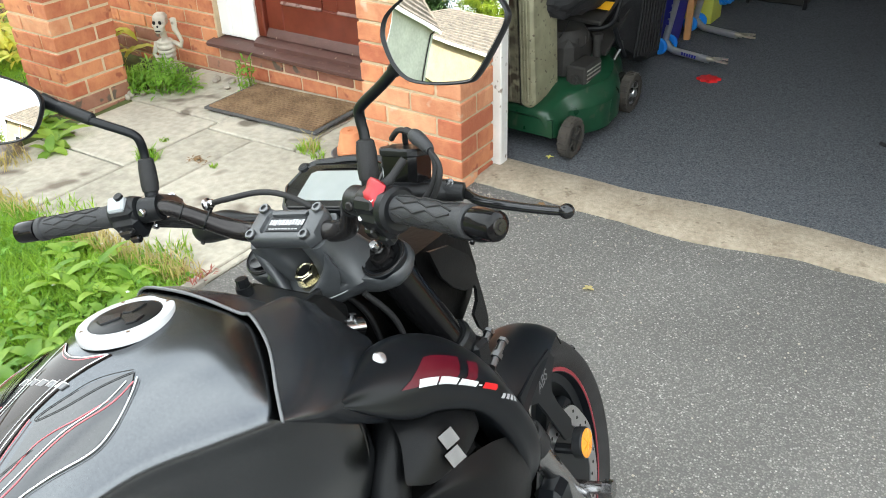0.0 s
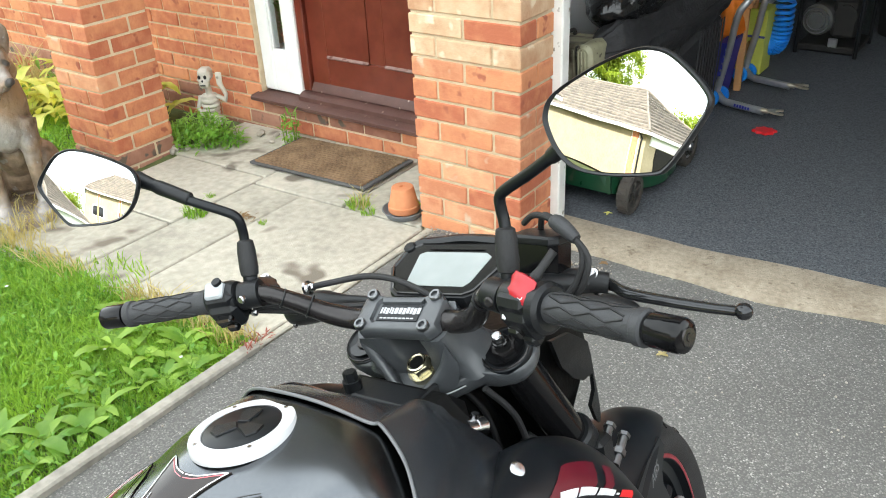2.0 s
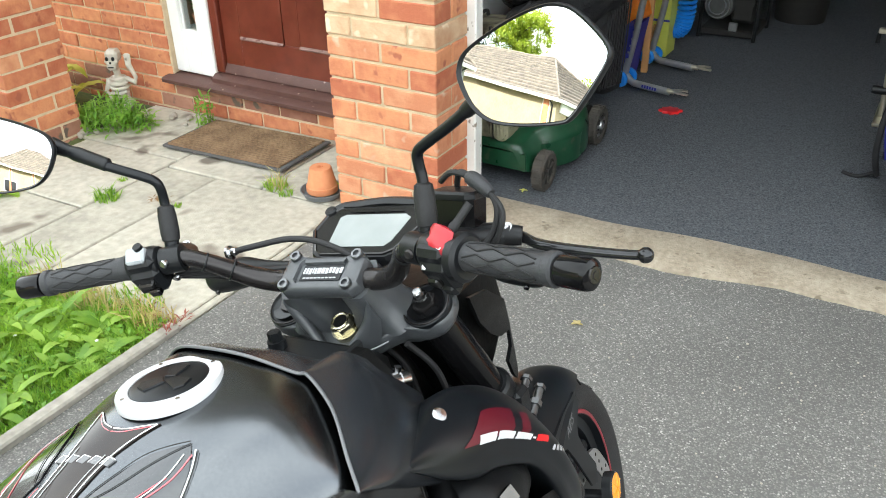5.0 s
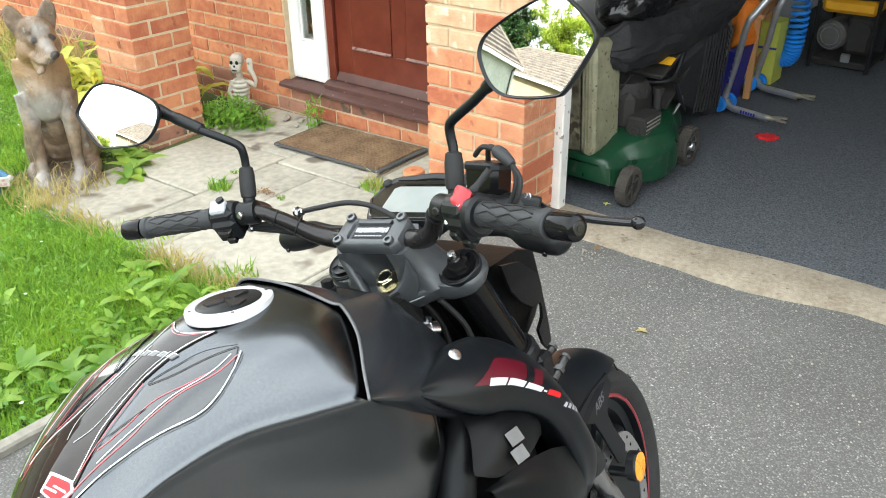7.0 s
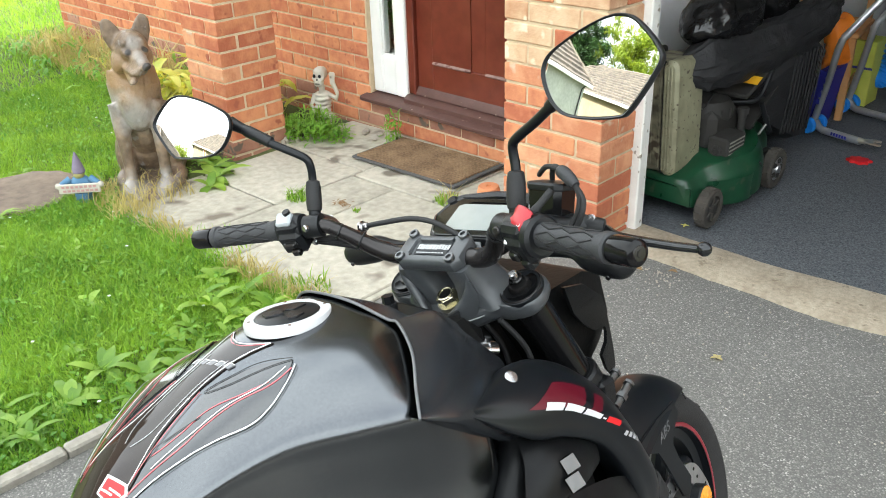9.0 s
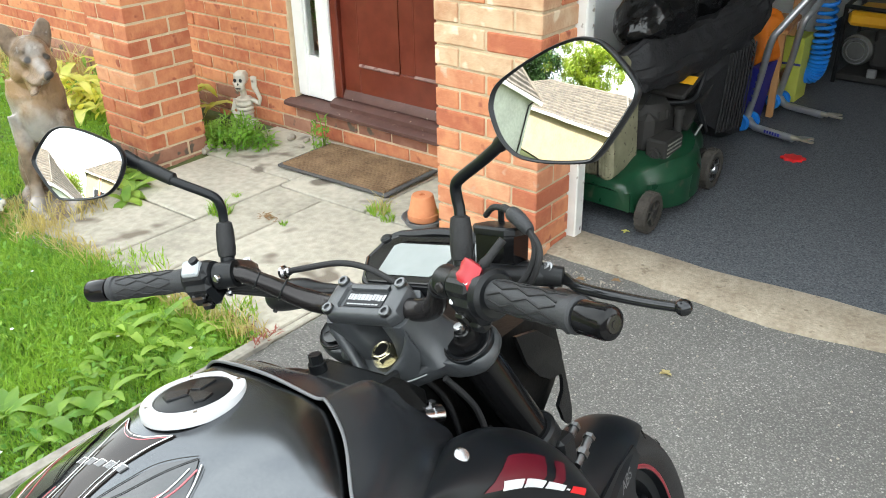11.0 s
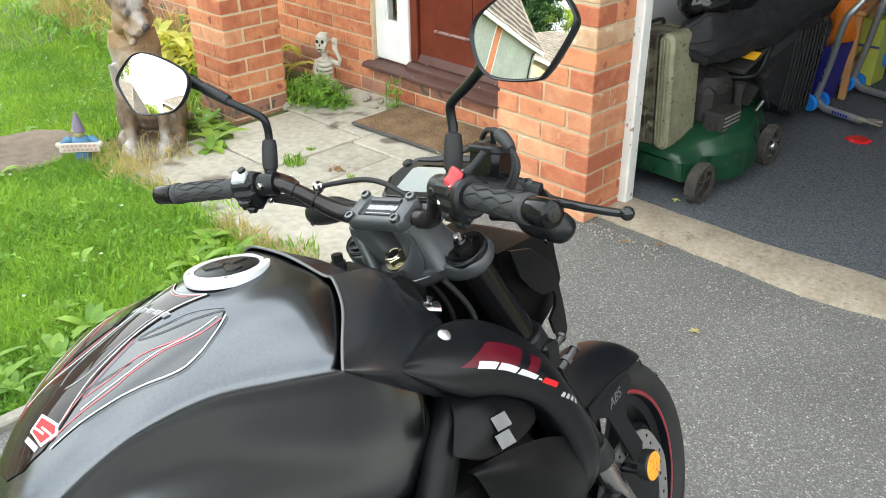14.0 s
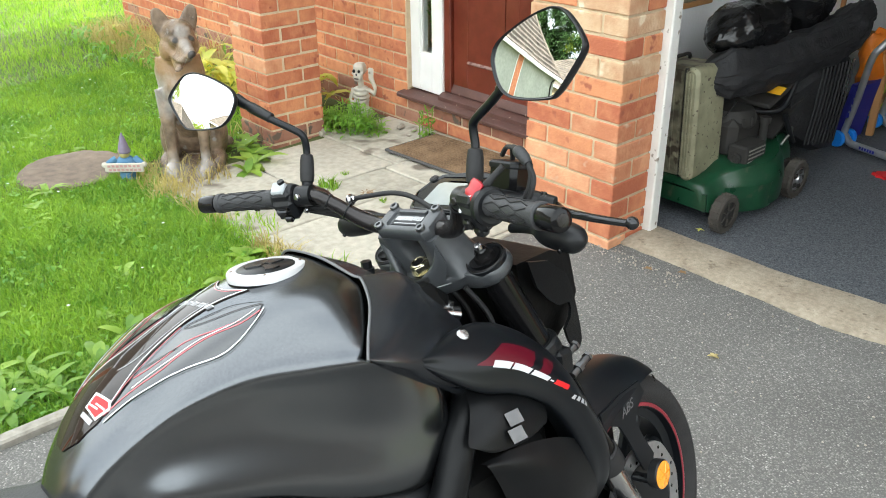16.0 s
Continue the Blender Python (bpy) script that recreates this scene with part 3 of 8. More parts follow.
for c, d in ((SILL_Z + 0.03, 0.335), (1.0, 1.15), (2.0, 2.15)):
    part("rail", Geo().box(*span(DX0 + 0.11, DX1 - 0.11, DY - 0.010, DY + 0.012, c, d) if c != 1.0 else span(DX0 + 0.11, mid - 0.045, DY - 0.010, DY + 0.012, c, d), 0.004), MAHOGANY, leaf)
for a, b in ((DX0 + 0.11, mid - 0.045), (mid + 0.045, DX1 - 0.11)):
    g = Geo()
    z0, z1 = 0.335, 1.0
    g.rings([[(a + i, DY + q, z0 + i), (b - i, DY + q, z0 + i), (b - i, DY + q, z1 - i), (a + i, DY + q, z1 - i)] for i, q in ((0.0, -0.012), (0.010, -0.004), (0.020, 0.0105), (0.030, 0.0112), (0.036, 0.0070), (0.075, -0.004))])
    fix_normals(part("panel", g, MAHOGANY, leaf))
    part("moulding", Geo().prism([(a + 0.003, DY - 0.016, z0 - 0.006), (a + 0.003, DY - 0.020, z0), (a + 0.003, DY - 0.016, z0 + 0.006), (a + 0.003, DY + 0.009, z0 + 0.034), (a + 0.003, DY + 0.0112, z0 - 0.006)], (b - a - 0.006, 0, 0)), DOOR_WORN_SHEEN, leaf, "worn lower panel moulding with sky sheen in its colour")
    for xa, sx in ((a, 1), (b, -1)):
        part("moulding", Geo().prism([(xa, DY - 0.013, z0 + 0.004), (xa + sx * 0.005, DY - 0.014, z0 + 0.004), (xa + sx * 0.020, DY + 0.008, z0 + 0.004), (xa, DY + 0.010, z0 + 0.004)], (0, 0, z1 - z0 - 0.004)), MAHOGANY, leaf)
part("weatherboard", Geo().prism([(DX0, DY - 0.004, SILL_Z + 0.032), (DX0, DY - 0.030, SILL_Z + 0.034), (DX0, DY - 0.026, SILL_Z + 0.05), (DX0, DY - 0.004, SILL_Z + 0.085)], (DX1 - DX0, 0, 0)), SILL_WOOD, leaf)
# sill: a broad timber nosing with a raised step under the door
part("sill", Geo().prism([(JL - 0.03, WALL_Y + 0.1, 0.083), (JL - 0.03, WALL_Y - 0.045, 0.083), (JL - 0.03, WALL_Y - 0.055, 0.09), (JL - 0.03, WALL_Y - 0.055, 0.105), (JL - 0.03, WALL_Y - 0.045, 0.112), (JL - 0.03, WALL_Y + 0.1, SILL_Z + 0.002)], (1.4, 0, 0)), SILL_WOOD, door, "worn dark brown timber sill with chipped paint")
part("threshold", Geo().prism([(JR + 0.002, WALL_Y + 0.1, SILL_Z - 0.02), (JR + 0.002, WALL_Y + 0.0, SILL_Z - 0.02), (JR + 0.002, WALL_Y - 0.002, SILL_Z + 0.012), (JR + 0.002, WALL_Y + 0.025, SILL_Z + 0.028), (JR + 0.002, WALL_Y + 0.1, SILL_Z + 0.03)], (1.0, 0, 0)), SILL_WOOD, door)
# room behind the side light
wall("wall_hall", [span(-2.1, -0.45, 1.00, 1.04, -0.1, 2.4), span(-2.15, -2.1, 0.81, 1.00, -0.1, 2.4)], WHITE_WALL, "pale hallway wall behind the side light")

# garage door frame
jamb = thing("door_2", Matrix.Identity(4), "worn white painted timber post of the open garage door", "door frame")
jamb["kind"] = "structure"
part("post", Geo().box(*span(-0.014, 0.031, 0.2165, 0.270, 0.0, 2.20), 0.005), WORN_PAINT, jamb)
part("head", Geo().box(*span(0.0, 2.45, 0.213, 0.285, 2.20, 2.27), 0.005), WORN_PAINT, jamb)

# ---- doormat ----
dm = thing("doormat", pose(-1.19, 0.308, slope(-1.19) + 0.016, 0, -1.43, 0.9), "brown ribbed coir doormat with a grey rubber edge", "doormat")
part("backing", Geo().box((0, 0, 0), (0.69, 0.35, 0.012), 0.004), RUBBER_EDGE, dm)
for i in range(17):
    y = -0.155 + i * 0.0194
    part("rib", Geo().box((0, y, 0.008), (0.645, 0.0125 + 0.003 * (i < 8), 0.013), 0.004), MAT_COIR, dm)

# ---- motorcycle ----
BIKE = pose(0.963, -1.592, 0, 0, -12, -0.7)
bike = thing("motorcycle", BIKE, "matt black and grey naked motorcycle leaning on its side stand", "motorcycle")
STEER = Matrix.Translation((0.004, 0.012, 0.838)) @ pose(0, 0, 0, 26.6, 0, 0) @ pose(0, 0, 0, 0, 0, 7)


def mirrored(p):
    return (-p[0], p[1], p[2])


def left_side(p):
    """The left flank of tank and cover, slimmer and lower towards the front."""
    f = min(1.0, max(0.0, (p[1] + 0.40) / 0.10))
    return (-p[0] * (1 - 0.16 * f), p[1], p[2] - 0.17 * p[0] * f * min(1.0, p[0] / 0.10))


def half_rings(rows, ku=6, kv=5, other=mirrored):
    """Closed rings from half sections: (y, [(x, z) from the top middle to the bottom middle])."""
    net = []
    for y, half in rows:
        full = [(x, y, z) for x, z in half] + [other((x, y, z)) for x, z in half[-2:0:-1]]
        net.append([Vector(p) for p in full])
    return smooth_rows(net, ku, kv, closed=True)


TANK_ROWS = [
    (-0.592, [(0, 0.735), (0.018, 0.732), (0.03, 0.726), (0.036, 0.715), (0.0355, 0.707), (0.0345, 0.695), (0.019, 0.68), (0.0167, 0.666), (0, 0.672)]),
    (-0.570, [(0, 0.768), (0.03, 0.764), (0.052, 0.752), (0.064, 0.735), (0.0648, 0.724), (0.0645, 0.706), (0.053, 0.69), (0.0466, 0.676), (0, 0.68)]),
    (-0.535, [(0, 0.808), (0.036, 0.803), (0.064, 0.79), (0.082, 0.77), (0.0835, 0.757), (0.0855, 0.732), (0.082, 0.705), (0.0722, 0.691), (0, 0.69)]),
    (-0.490, [(0, 0.839), (0.042, 0.835), (0.08, 0.824), (0.103, 0.803), (0.106, 0.786), (0.111, 0.752), (0.121, 0.715), (0.1012, 0.701), (0, 0.69)]),
    (-0.440, [(0, 0.862), (0.046, 0.859), (0.09, 0.85), (0.124, 0.828), (0.127, 0.806), (0.130, 0.760), (0.141, 0.703), (0.1197, 0.689), (0, 0.68)]),
    (-0.370, [(0, 0.888), (0.05, 0.885), (0.106, 0.874), (0.150, 0.843), (0.1535, 0.812), (0.155, 0.754), (0.164, 0.683), (0.1382, 0.669), (0, 0.66)]),
    (-0.300, [(0, 0.905), (0.055, 0.902), (0.128, 0.889), (0.1855, 0.840), (0.187, 0.804), (0.183, 0.735), (0.1885, 0.652), (0.1566, 0.638), (0, 0.63)]),
    (-0.240, [(0, 0.91), (0.06, 0.907), (0.142, 0.891), (0.209, 0.830), (0.2045, 0.790), (0.1965, 0.714), (0.201, 0.628), (0.1672, 0.614), (0, 0.6)]),
    (-0.182, [(0, 0.909), (0.06, 0.906), (0.13, 0.883), (0.1935, 0.816), (0.200, 0.774), (0.1995, 0.700), (0.204, 0.613), (0.1716, 0.599), (0, 0.58)]),
    (-0.152, [(0, 0.886), (0.06, 0.88), (0.122, 0.86), (0.187, 0.795), (0.1965, 0.755), (0.1995, 0.690), (0.201, 0.63), (0.1725, 0.616), (0, 0.57)]),
    (-0.120, [(0, 0.857), (0.05, 0.852), (0.108, 0.833), (0.178, 0.775), (0.191, 0.742), (0.1965, 0.700), (0.195, 0.668), (0.1716, 0.654), (0, 0.56)]),
    (-0.108, [(0, 0.850), (0.05, 0.846), (0.104, 0.827), (0.160, 0.768), (0.172, 0.738), (0.181, 0.702), (0.18, 0.676), (0.1584, 0.662), (0, 0.56)]),
]
tank = part("fuel_tank", Geo().rings(half_rings(TANK_ROWS, other=left_side)), TANK_PAINT, bike, "matt metallic grey fuel tank", sharp=60)


def on_tank(y, s, lift=0.0):
    """A point of the tank's skin: y along it, s 0 at the top middle to 1 at the shoulder, signed for the side."""
    rows = TANK_ROWS
    sg = 1 if s >= 0 else -1
    s = abs(s) * 3
    i = max(k for k in range(len(rows)) if rows[k][0] <= y)
    i = min(i, len(rows) - 2)

    def at(k):
        h = rows[min(max(k, 0), len(rows) - 1)]
        pts = [(-h[1][1][0], h[1][1][1])] + h[1]
        j = min(int(s), 4)
        P = [Vector((pts[a][0], h[0], pts[a][1])) for a in (j, j + 1, j + 2, min(j + 3, len(pts) - 1))]
        return cr(P[0], P[1], P[2], P[3], s - j)
    t = (y - rows[i][0]) / (rows[i + 1][0] - rows[i][0])
    p = cr(at(i - 1), at(i), at(i + 1), at(i + 2), t)
    if sg < 0:
        p = Vector(left_side(p))
    if lift:
        e = 0.004
        if y + e < rows[-1][0]:
            ta = on_tank(y + e, s * sg / 3) - p
        else:
            ta = p - on_tank(y - e, s * sg / 3)
        tb = on_tank(y, (s + 0.03) * sg / 3) - p
        n = ta.cross(tb)
        n = n.normalized() * (1 if n.z > 0 or abs(n.z) < 0.02 else -1)
        if n.z < 0:
            n = -n
        p = p + n * lift
    return p


def skin(name, outline, mat, lift, label="", parent=tank, k=8, fan=0.0):
    """A thin shaped layer lying on the tank: outline as (y, s) pairs."""
    cy = sum(p[0] for p in outline) / len(outline)
    cs = sum(p[1] for p in outline) / len(outline)
    dense = []
    for i, a in enumerate(outline):
        b = outline[(i + 1) % len(outline)]
        for q in range(k):
            dense.append((a[0] + (b[0] - a[0]) * q / k, a[1] + (b[1] - a[1]) * q / k))
    rows = []
    for r in range(6):
        f = 1 - r / 5.0
        rows.append([on_tank(cy + (y - cy) * f, cs + (s - cs) * f, lift) for y, s in dense])
    rim = [on_tank(y, s, 0.0002) for y, s in dense]
    return fix_normals(part(name, Geo().rings([rim] + rows, True, False), mat, parent, label, sharp=60))


def strip(name, line, width, mat, lift, parent=tank, label=""):
    """A thin band along (y, s) points on the tank."""
    pts = curve([Vector((y, s, 0)) for y, s in line], 8)
    a, b = [], []
    P = [on_tank(p.x, p.y, lift) for p in pts]
    for i, p in enumerate(P):
        d = (P[min(i + 1, len(P) - 1)] - P[max(i - 1, 0)]).normalized()
        n = (on_tank(pts[i].x, pts[i].y, lift + 0.01) - p).normalized()
        w = d.cross(n) * width / 2
        a.append(p - w)
        b.append(p + w)
    low = 0.0006
    g = Geo()
    g.rings([[x - Vector((0, 0, low)), x, y, y - Vector((0, 0, low))] for x, y in zip(a, b)])
    return part(name, g, mat, parent, label, sharp=60)


# filler cap
CAPC = on_tank(-0.250, 0.0) + Vector((0.010, 0, -0.0006))
CAPN = Vector((-0.02, 0.06, 1)).normalized()
CAPM = Matrix.Translation(CAPC) @ Vector((0, 0, 1)).rotation_difference(CAPN).to_matrix().to_4x4()
cap = part("filler_cap", Geo(CAPM).lathe([(0.0405, 0.001), (0.041, 0.0052), (0.042, 0.0058), (0.0535, 0.0048), (0.055, 0.002), (0.055, -0.006)], n=64), WHITE_RING, tank, "silver-white fuel cap ring")
part("lid", Geo(CAPM).lathe([(0.0403, -0.002), (0.0403, 0.0048), (0.037, 0.0064), (0.0, 0.0072)], n=48), BLACK_SATIN, cap, "black fuel cap lid")
g = Geo(CAPM)
for a in range(3):
    m = pose(0, 0, 0, 0, 0, a * 120 + 20)
    g.prism([(-0.006, 0.004, 0.0068), (0.006, 0.004, 0.0068), (0.010, 0.027, 0.0064), (0.0, 0.031, 0.0064), (-0.012, 0.025, 0.0064)], (0, 0, 0.0022), m, 0.0008)
part("lock_flap", g, BLACK, cap)
for a in (68, 150, 245, 330):
    part("cap_screw", Geo(CAPM @ pose(0, 0, 0, 0, 0, a) @ pose(0.0475, 0, 0)).cyl((0, 0, 0.004), (0, 0, 0.0060), 0.0022, 12), STEEL, cap)
for a in (30, 105, 200, 290):
    part("cap_bolt", Geo(CAPM @ pose(0, 0, 0, 0, 0, a) @ pose(0.0475, 0, 0)).box((0, 0, 0.0054), (0.002, 0.007, 0.0006), 0.0002), GREY_MARK, cap)

# resin tank pad with its lines
half = [(-0.316, 0.02), (-0.314, 0.14), (-0.298, 0.30), (-0.342, 0.20), (-0.386, 0.17), (-0.440, 0.22), (-0.470, 0.31), (-0.498, 0.40), (-0.522, 0.42), (-0.545, 0.33), (-0.560, 0.12)]
skin("tank_pad", half + [(y, -s_) for y, s_ in half[::-1]], PROTECTOR, 0.0016, "glossy smoked resin tank pad")
wing = [(-0.306, 0.53), (-0.330, 0.64), (-0.360, 0.745), (-0.386, 0.775), (-0.419, 0.71), (-0.451, 0.64), (-0.481, 0.56), (-0.516, 0.49), (-0.498, 0.42), (-0.466, 0.35), (-0.430, 0.34), (-0.384, 0.25), (-0.357, 0.32), (-0.330, 0.40)]
for s in (1, -1):
    k = lambda pts: [(y, s * q) for y, q in pts]
    skin("tank_pad_wing", k(wing), CLEAR_RESIN, 0.0012, "clear glossy resin knee guard")
    strip("pad_line", k([(-0.309, 0.57), (-0.330, 0.65), (-0.360, 0.745), (-0.386, 0.775), (-0.419, 0.71), (-0.451, 0.64), (-0.481, 0.56), (-0.516, 0.49)]), 0.0012, DECAL_WHITE, 0.0018)
    strip("pad_line", k([(-0.309, 0.585), (-0.331, 0.665), (-0.362, 0.765), (-0.387, 0.793), (-0.421, 0.725), (-0.453, 0.655), (-0.483, 0.575)]), 0.0007, BLACK_GLOSS, 0.0022)
    strip("pad_line", k([(-0.315, 0.58), (-0.345, 0.605), (-0.383, 0.55), (-0.419, 0.53), (-0.442, 0.535), (-0.475, 0.48), (-0.513, 0.42)]), 0.0011, RED_PINK, 0.0019)
    strip("pad_line", k([(-0.318, 0.55), (-0.350, 0.575), (-0.390, 0.52), (-0.430, 0.50), (-0.475, 0.45)]), 0.0008, DECAL_WHITE, 0.0023)
    strip("pad_line", k([(-0.304, 0.52), (-0.330, 0.39), (-0.357, 0.32), (-0.384, 0.25), (-0.387, 0.275), (-0.366, 0.38), (-0.330, 0.47), (-0.306, 0.53)]), 0.0008, BLACK_GLOSS, 0.0024)
    strip("pad_line", k([(-0.342, 0.58), (-0.369, 0.53), (-0.390, 0.46), (-0.407, 0.42), (-0.431, 0.415), (-0.451, 0.39), (-0.466, 0.35)]), 0.0008, RED_PINK, 0.0019)
    strip("pad_line", k([(-0.466, 0.35), (-0.460, 0.31), (-0.442, 0.36), (-0.410, 0.43)]), 0.0007, BLACK_GLOSS, 0.0024)
    strip("pad_line", k([(-0.300, 0.29), (-0.342, 0.19), (-0.386, 0.16), (-0.440, 0.20), (-0.472, 0.29), (-0.505, 0.39)]), 0.0009, DECAL_WHITE, 0.0024)
    strip("pad_line", k([(-0.300, 0.285), (-0.314, 0.13), (-0.318, 0.01)]), 0.0011, DECAL_WHITE, 0.0020)
    strip("pad_line", k([(-0.304, 0.27), (-0.318, 0.12), (-0.322, 0.01)]), 0.0008, RED_PINK, 0.0019)
    strip("pad_line", k([(-0.345, 0.14), (-0.371, 0.12), (-0.401, 0.12), (-0.448, 0.13), (-0.472, 0.05)]), 0.0008, DECAL_GREY, 0.0024)
    strip("pad_line", k([(-0.390, 0.20), (-0.431, 0.25), (-0.46, 0.30), (-0.493, 0.36), (-0.520, 0.38)]), 0.0007, RED_PINK, 0.0020)
skin("pad_mark", [(-0.5030, 0.05), (-0.4985, 0.36), (-0.5045, 0.44), (-0.5215, 0.37), (-0.5205, 0.08)], DECAL_WHITE, 0.0024, "red mark outlined in white")
skin("pad_mark", [(-0.5050, 0.09), (-0.5010, 0.35), (-0.5050, 0.41), (-0.5195, 0.345), (-0.5190, 0.11)], RED_BRIGHT, 0.0027)
skin("pad_mark", [(-0.5095, 0.20), (-0.5075, 0.38), (-0.5092, 0.385), (-0.5113, 0.20)], DECAL_WHITE, 0.0030)
skin("pad_mark", [(-0.5145, 0.10), (-0.5120, 0.28), (-0.5138, 0.285), (-0.5163, 0.10)], DECAL_WHITE, 0.0030)
skin("pad_mark", [(-0.5245, 0.10), (-0.5235, 0.34), (-0.5285, 0.34), (-0.5295, 0.10)], DECAL_GREY, 0.0026)
for i in range(5):
    s0 = -0.25 + i * 0.10
    y0 = -0.360 + 0.0026 * i
    bar = [(y0 - 0.004, s0), (y0 + 0.004, s0 + 0.02), (y0 + 0.004, s0 + 0.090), (y0 - 0.004, s0 + 0.070)]
    skin("pad_mark", bar, PAD_MARK, 0.0019, k=4)
    strip("pad_line", bar[:2], 0.0007, DECAL_WHITE, 0.0020)
    strip("pad_line", bar[1:3], 0.0007, DECAL_WHITE, 0.0020)

# black cover in front of the tank; its lip's pale grey paints the edge highlight
COVER = [
    [(0, -0.190, 0.9155), (0, -0.150, 0.893), (0, -0.115, 0.866), (0, -0.075, 0.832)],
    [(0.060, -0.187, 0.9125), (0.060, -0.140, 0.889), (0.052, -0.104, 0.858), (0.046, -0.074, 0.833)],
    [(0.112, -0.178, 0.8950), (0.098, -0.140, 0.878), (0.084, -0.104, 0.857), (0.078, -0.072, 0.834)],
    [(0.124, -0.172, 0.8890), (0.119, -0.136, 0.8845), (0.112, -0.104, 0.875), (0.108, -0.072, 0.846)],
    [(0.166, -0.192, 0.870), (0.160, -0.149, 0.867), (0.150, -0.111, 0.861), (0.132, -0.076, 0.836)],
    [(0.204, -0.226, 0.846), (0.203, -0.168, 0.836), (0.180, -0.104, 0.823), (0.143, -0.047, 0.797)],
    [(0.2275, -0.246, 0.831), (0.226, -0.189, 0.802), (0.201, -0.116, 0.780), (0.152, -0.034, 0.766)],
    [(0.222, -0.242, 0.824), (0.214, -0.19, 0.783), (0.206, -0.135, 0.742), (0.190, -0.068, 0.697)],
    [(0.190, -0.230, 0.805), (0.185, -0.18, 0.765), (0.180, -0.13, 0.725), (0.170, -0.07, 0.680)],
]
net = [[left_side(p) for p in r] for r in COVER[:0:-1]] + COVER
cover = part("tank_cover", Geo().rings(smooth_rows(net, 6, 6), False, False), COVER_SATIN, bike, "satin black cover ahead of the tank", sharp=60)
part("tank_seam", Geo().tube(curve([(0.1945, -0.128, 0.752), (0.1985, -0.128, 0.705), (0.1985, -0.135, 0.672), (0.1985, -0.152, 0.640), (0.1975, -0.182, 0.622)], 6), 0.0011, 8), BLACK_GLOSS, bike, "black seam along the tank")
lip = curve([net[i][0] for i in range(1, len(net) - 1)], 6)
part("cover_lip", Geo().tube(lip, 0.0019, 8), LIP_HIGHLIGHT, cover, "raised cover edge with its highlight put into grey")

# side fairings
POD = [
    [(0.211, -0.168, 0.790), (0.217, -0.166, 0.787), (0.213, -0.163, 0.782)],
    [(0.200, -0.120, 0.793), (0.223, -0.118, 0.768), (0.224, -0.118, 0.738)],
    [(0.190, -0.070, 0.792), (0.229, -0.068, 0.750), (0.230, -0.075, 0.706)],
    [(0.182, -0.015, 0.780), (0.233, -0.010, 0.730), (0.232, -0.028, 0.685)],
    [(0.180, 0.050, 0.738), (0.239, 0.045, 0.686), (0.236, 0.030, 0.645)],
    [(0.182, 0.105, 0.680), (0.241, 0.095, 0.632), (0.236, 0.070, 0.592)],
    [(0.186, 0.145, 0.612), (0.239, 0.130, 0.568), (0.234, 0.098, 0.536)],
    [(0.186, 0.182, 0.532), (0.230, 0.163, 0.500), (0.225, 0.118, 0.480)],
    [(0.176, 0.200, 0.450), (0.210, 0.178, 0.430), (0.205, 0.128, 0.420)],
    [(0.155, 0.190, 0.380), (0.180, 0.168, 0.370), (0.170, 0.128, 0.370)],
]


def pod_rows(sg):
    rows = []
    for t, m, b in POD:
        ins = (b[0] - 0.045, b[1] - 0.004, b[2] + 0.006)
        it = (t[0] - 0.03, t[1] - 0.01, t[2] - 0.012)
        q = [it, t, tuple(0.5 * (t[i] + m[i]) + (0.005 if i == 0 else 0.004 if i == 2 else 0) for i in range(3)), m, tuple(0.5 * (b[i] + m[i]) + (0.003 if i == 0 else 0) for i in range(3)), b, ins]
        rows.append([Vector((sg * p[0], p[1], p[2])) for p in q])
    return rows


def on_pod(u, v, lift=0.001):
    """A point of the right fairing's skin: u along it (0 to 1), v from its crest edge (0) to its lower edge (1)."""
    rows = pod_rows(1)
    a = u * (len(rows) - 1)
    i = min(int(a), len(rows) - 2)
    t = a - i
    c = 1 + v * 4
    j = min(int(c), 4)
    w = c - j

    def line(k):
        r = rows[min(max(k, 0), len(rows) - 1)]
        return cr(r[max(j - 1, 0)], r[j], r[j + 1], r[min(j + 2, 6)], w)
    p = cr(line(i - 1), line(i), line(i + 1), line(i + 2), t)
    return p + Vector((1, 0.1, 0.35)).normalized() * lift


for sg in (1, -1):
    pod = part("side_fairing", Geo().rings(smooth_rows(pod_rows(sg), 6, 4), False, False), BLACK_SATIN, bike, "satin black arched side fairing", sharp=50)
    if sg == 1:
        pod_r = pod
    part("fairing_bolt", Geo().lathe([(0.0095, 0), (0.0095, 0.002), (0.007, 0.0045), (0.0, 0.005)], (sg * 0.201, -0.076, 0.787), (sg * 0.75, -0.05, 0.6), 20), STEEL, pod, "bright domed bolt")


def pod_patch(name, quad, mat, lift, n=8, m=3, label=""):
    """A flat mark on the right fairing: four (u, v) corners."""
    (a, b, c, d) = [Vector((*q, 0)) for q in quad]
    rows = []
    for i in range(n + 1):
        t = i / n
        e, f = a.lerp(b, t), d.lerp(c, t)
        rows.append([on_pod(*(e.lerp(f, s / m))[:2], lift) for s in range(m + 1)])
    return fix_normals(part(name, Geo().rings(rows, False, False), mat, pod_r, label))


pod_patch("decal_panel", [(0.313, 0.30), (0.427, 0.283), (0.362, 0.60), (0.193, 0.533)], RED_DARK, 0.0012, label="dark red slanted decal")
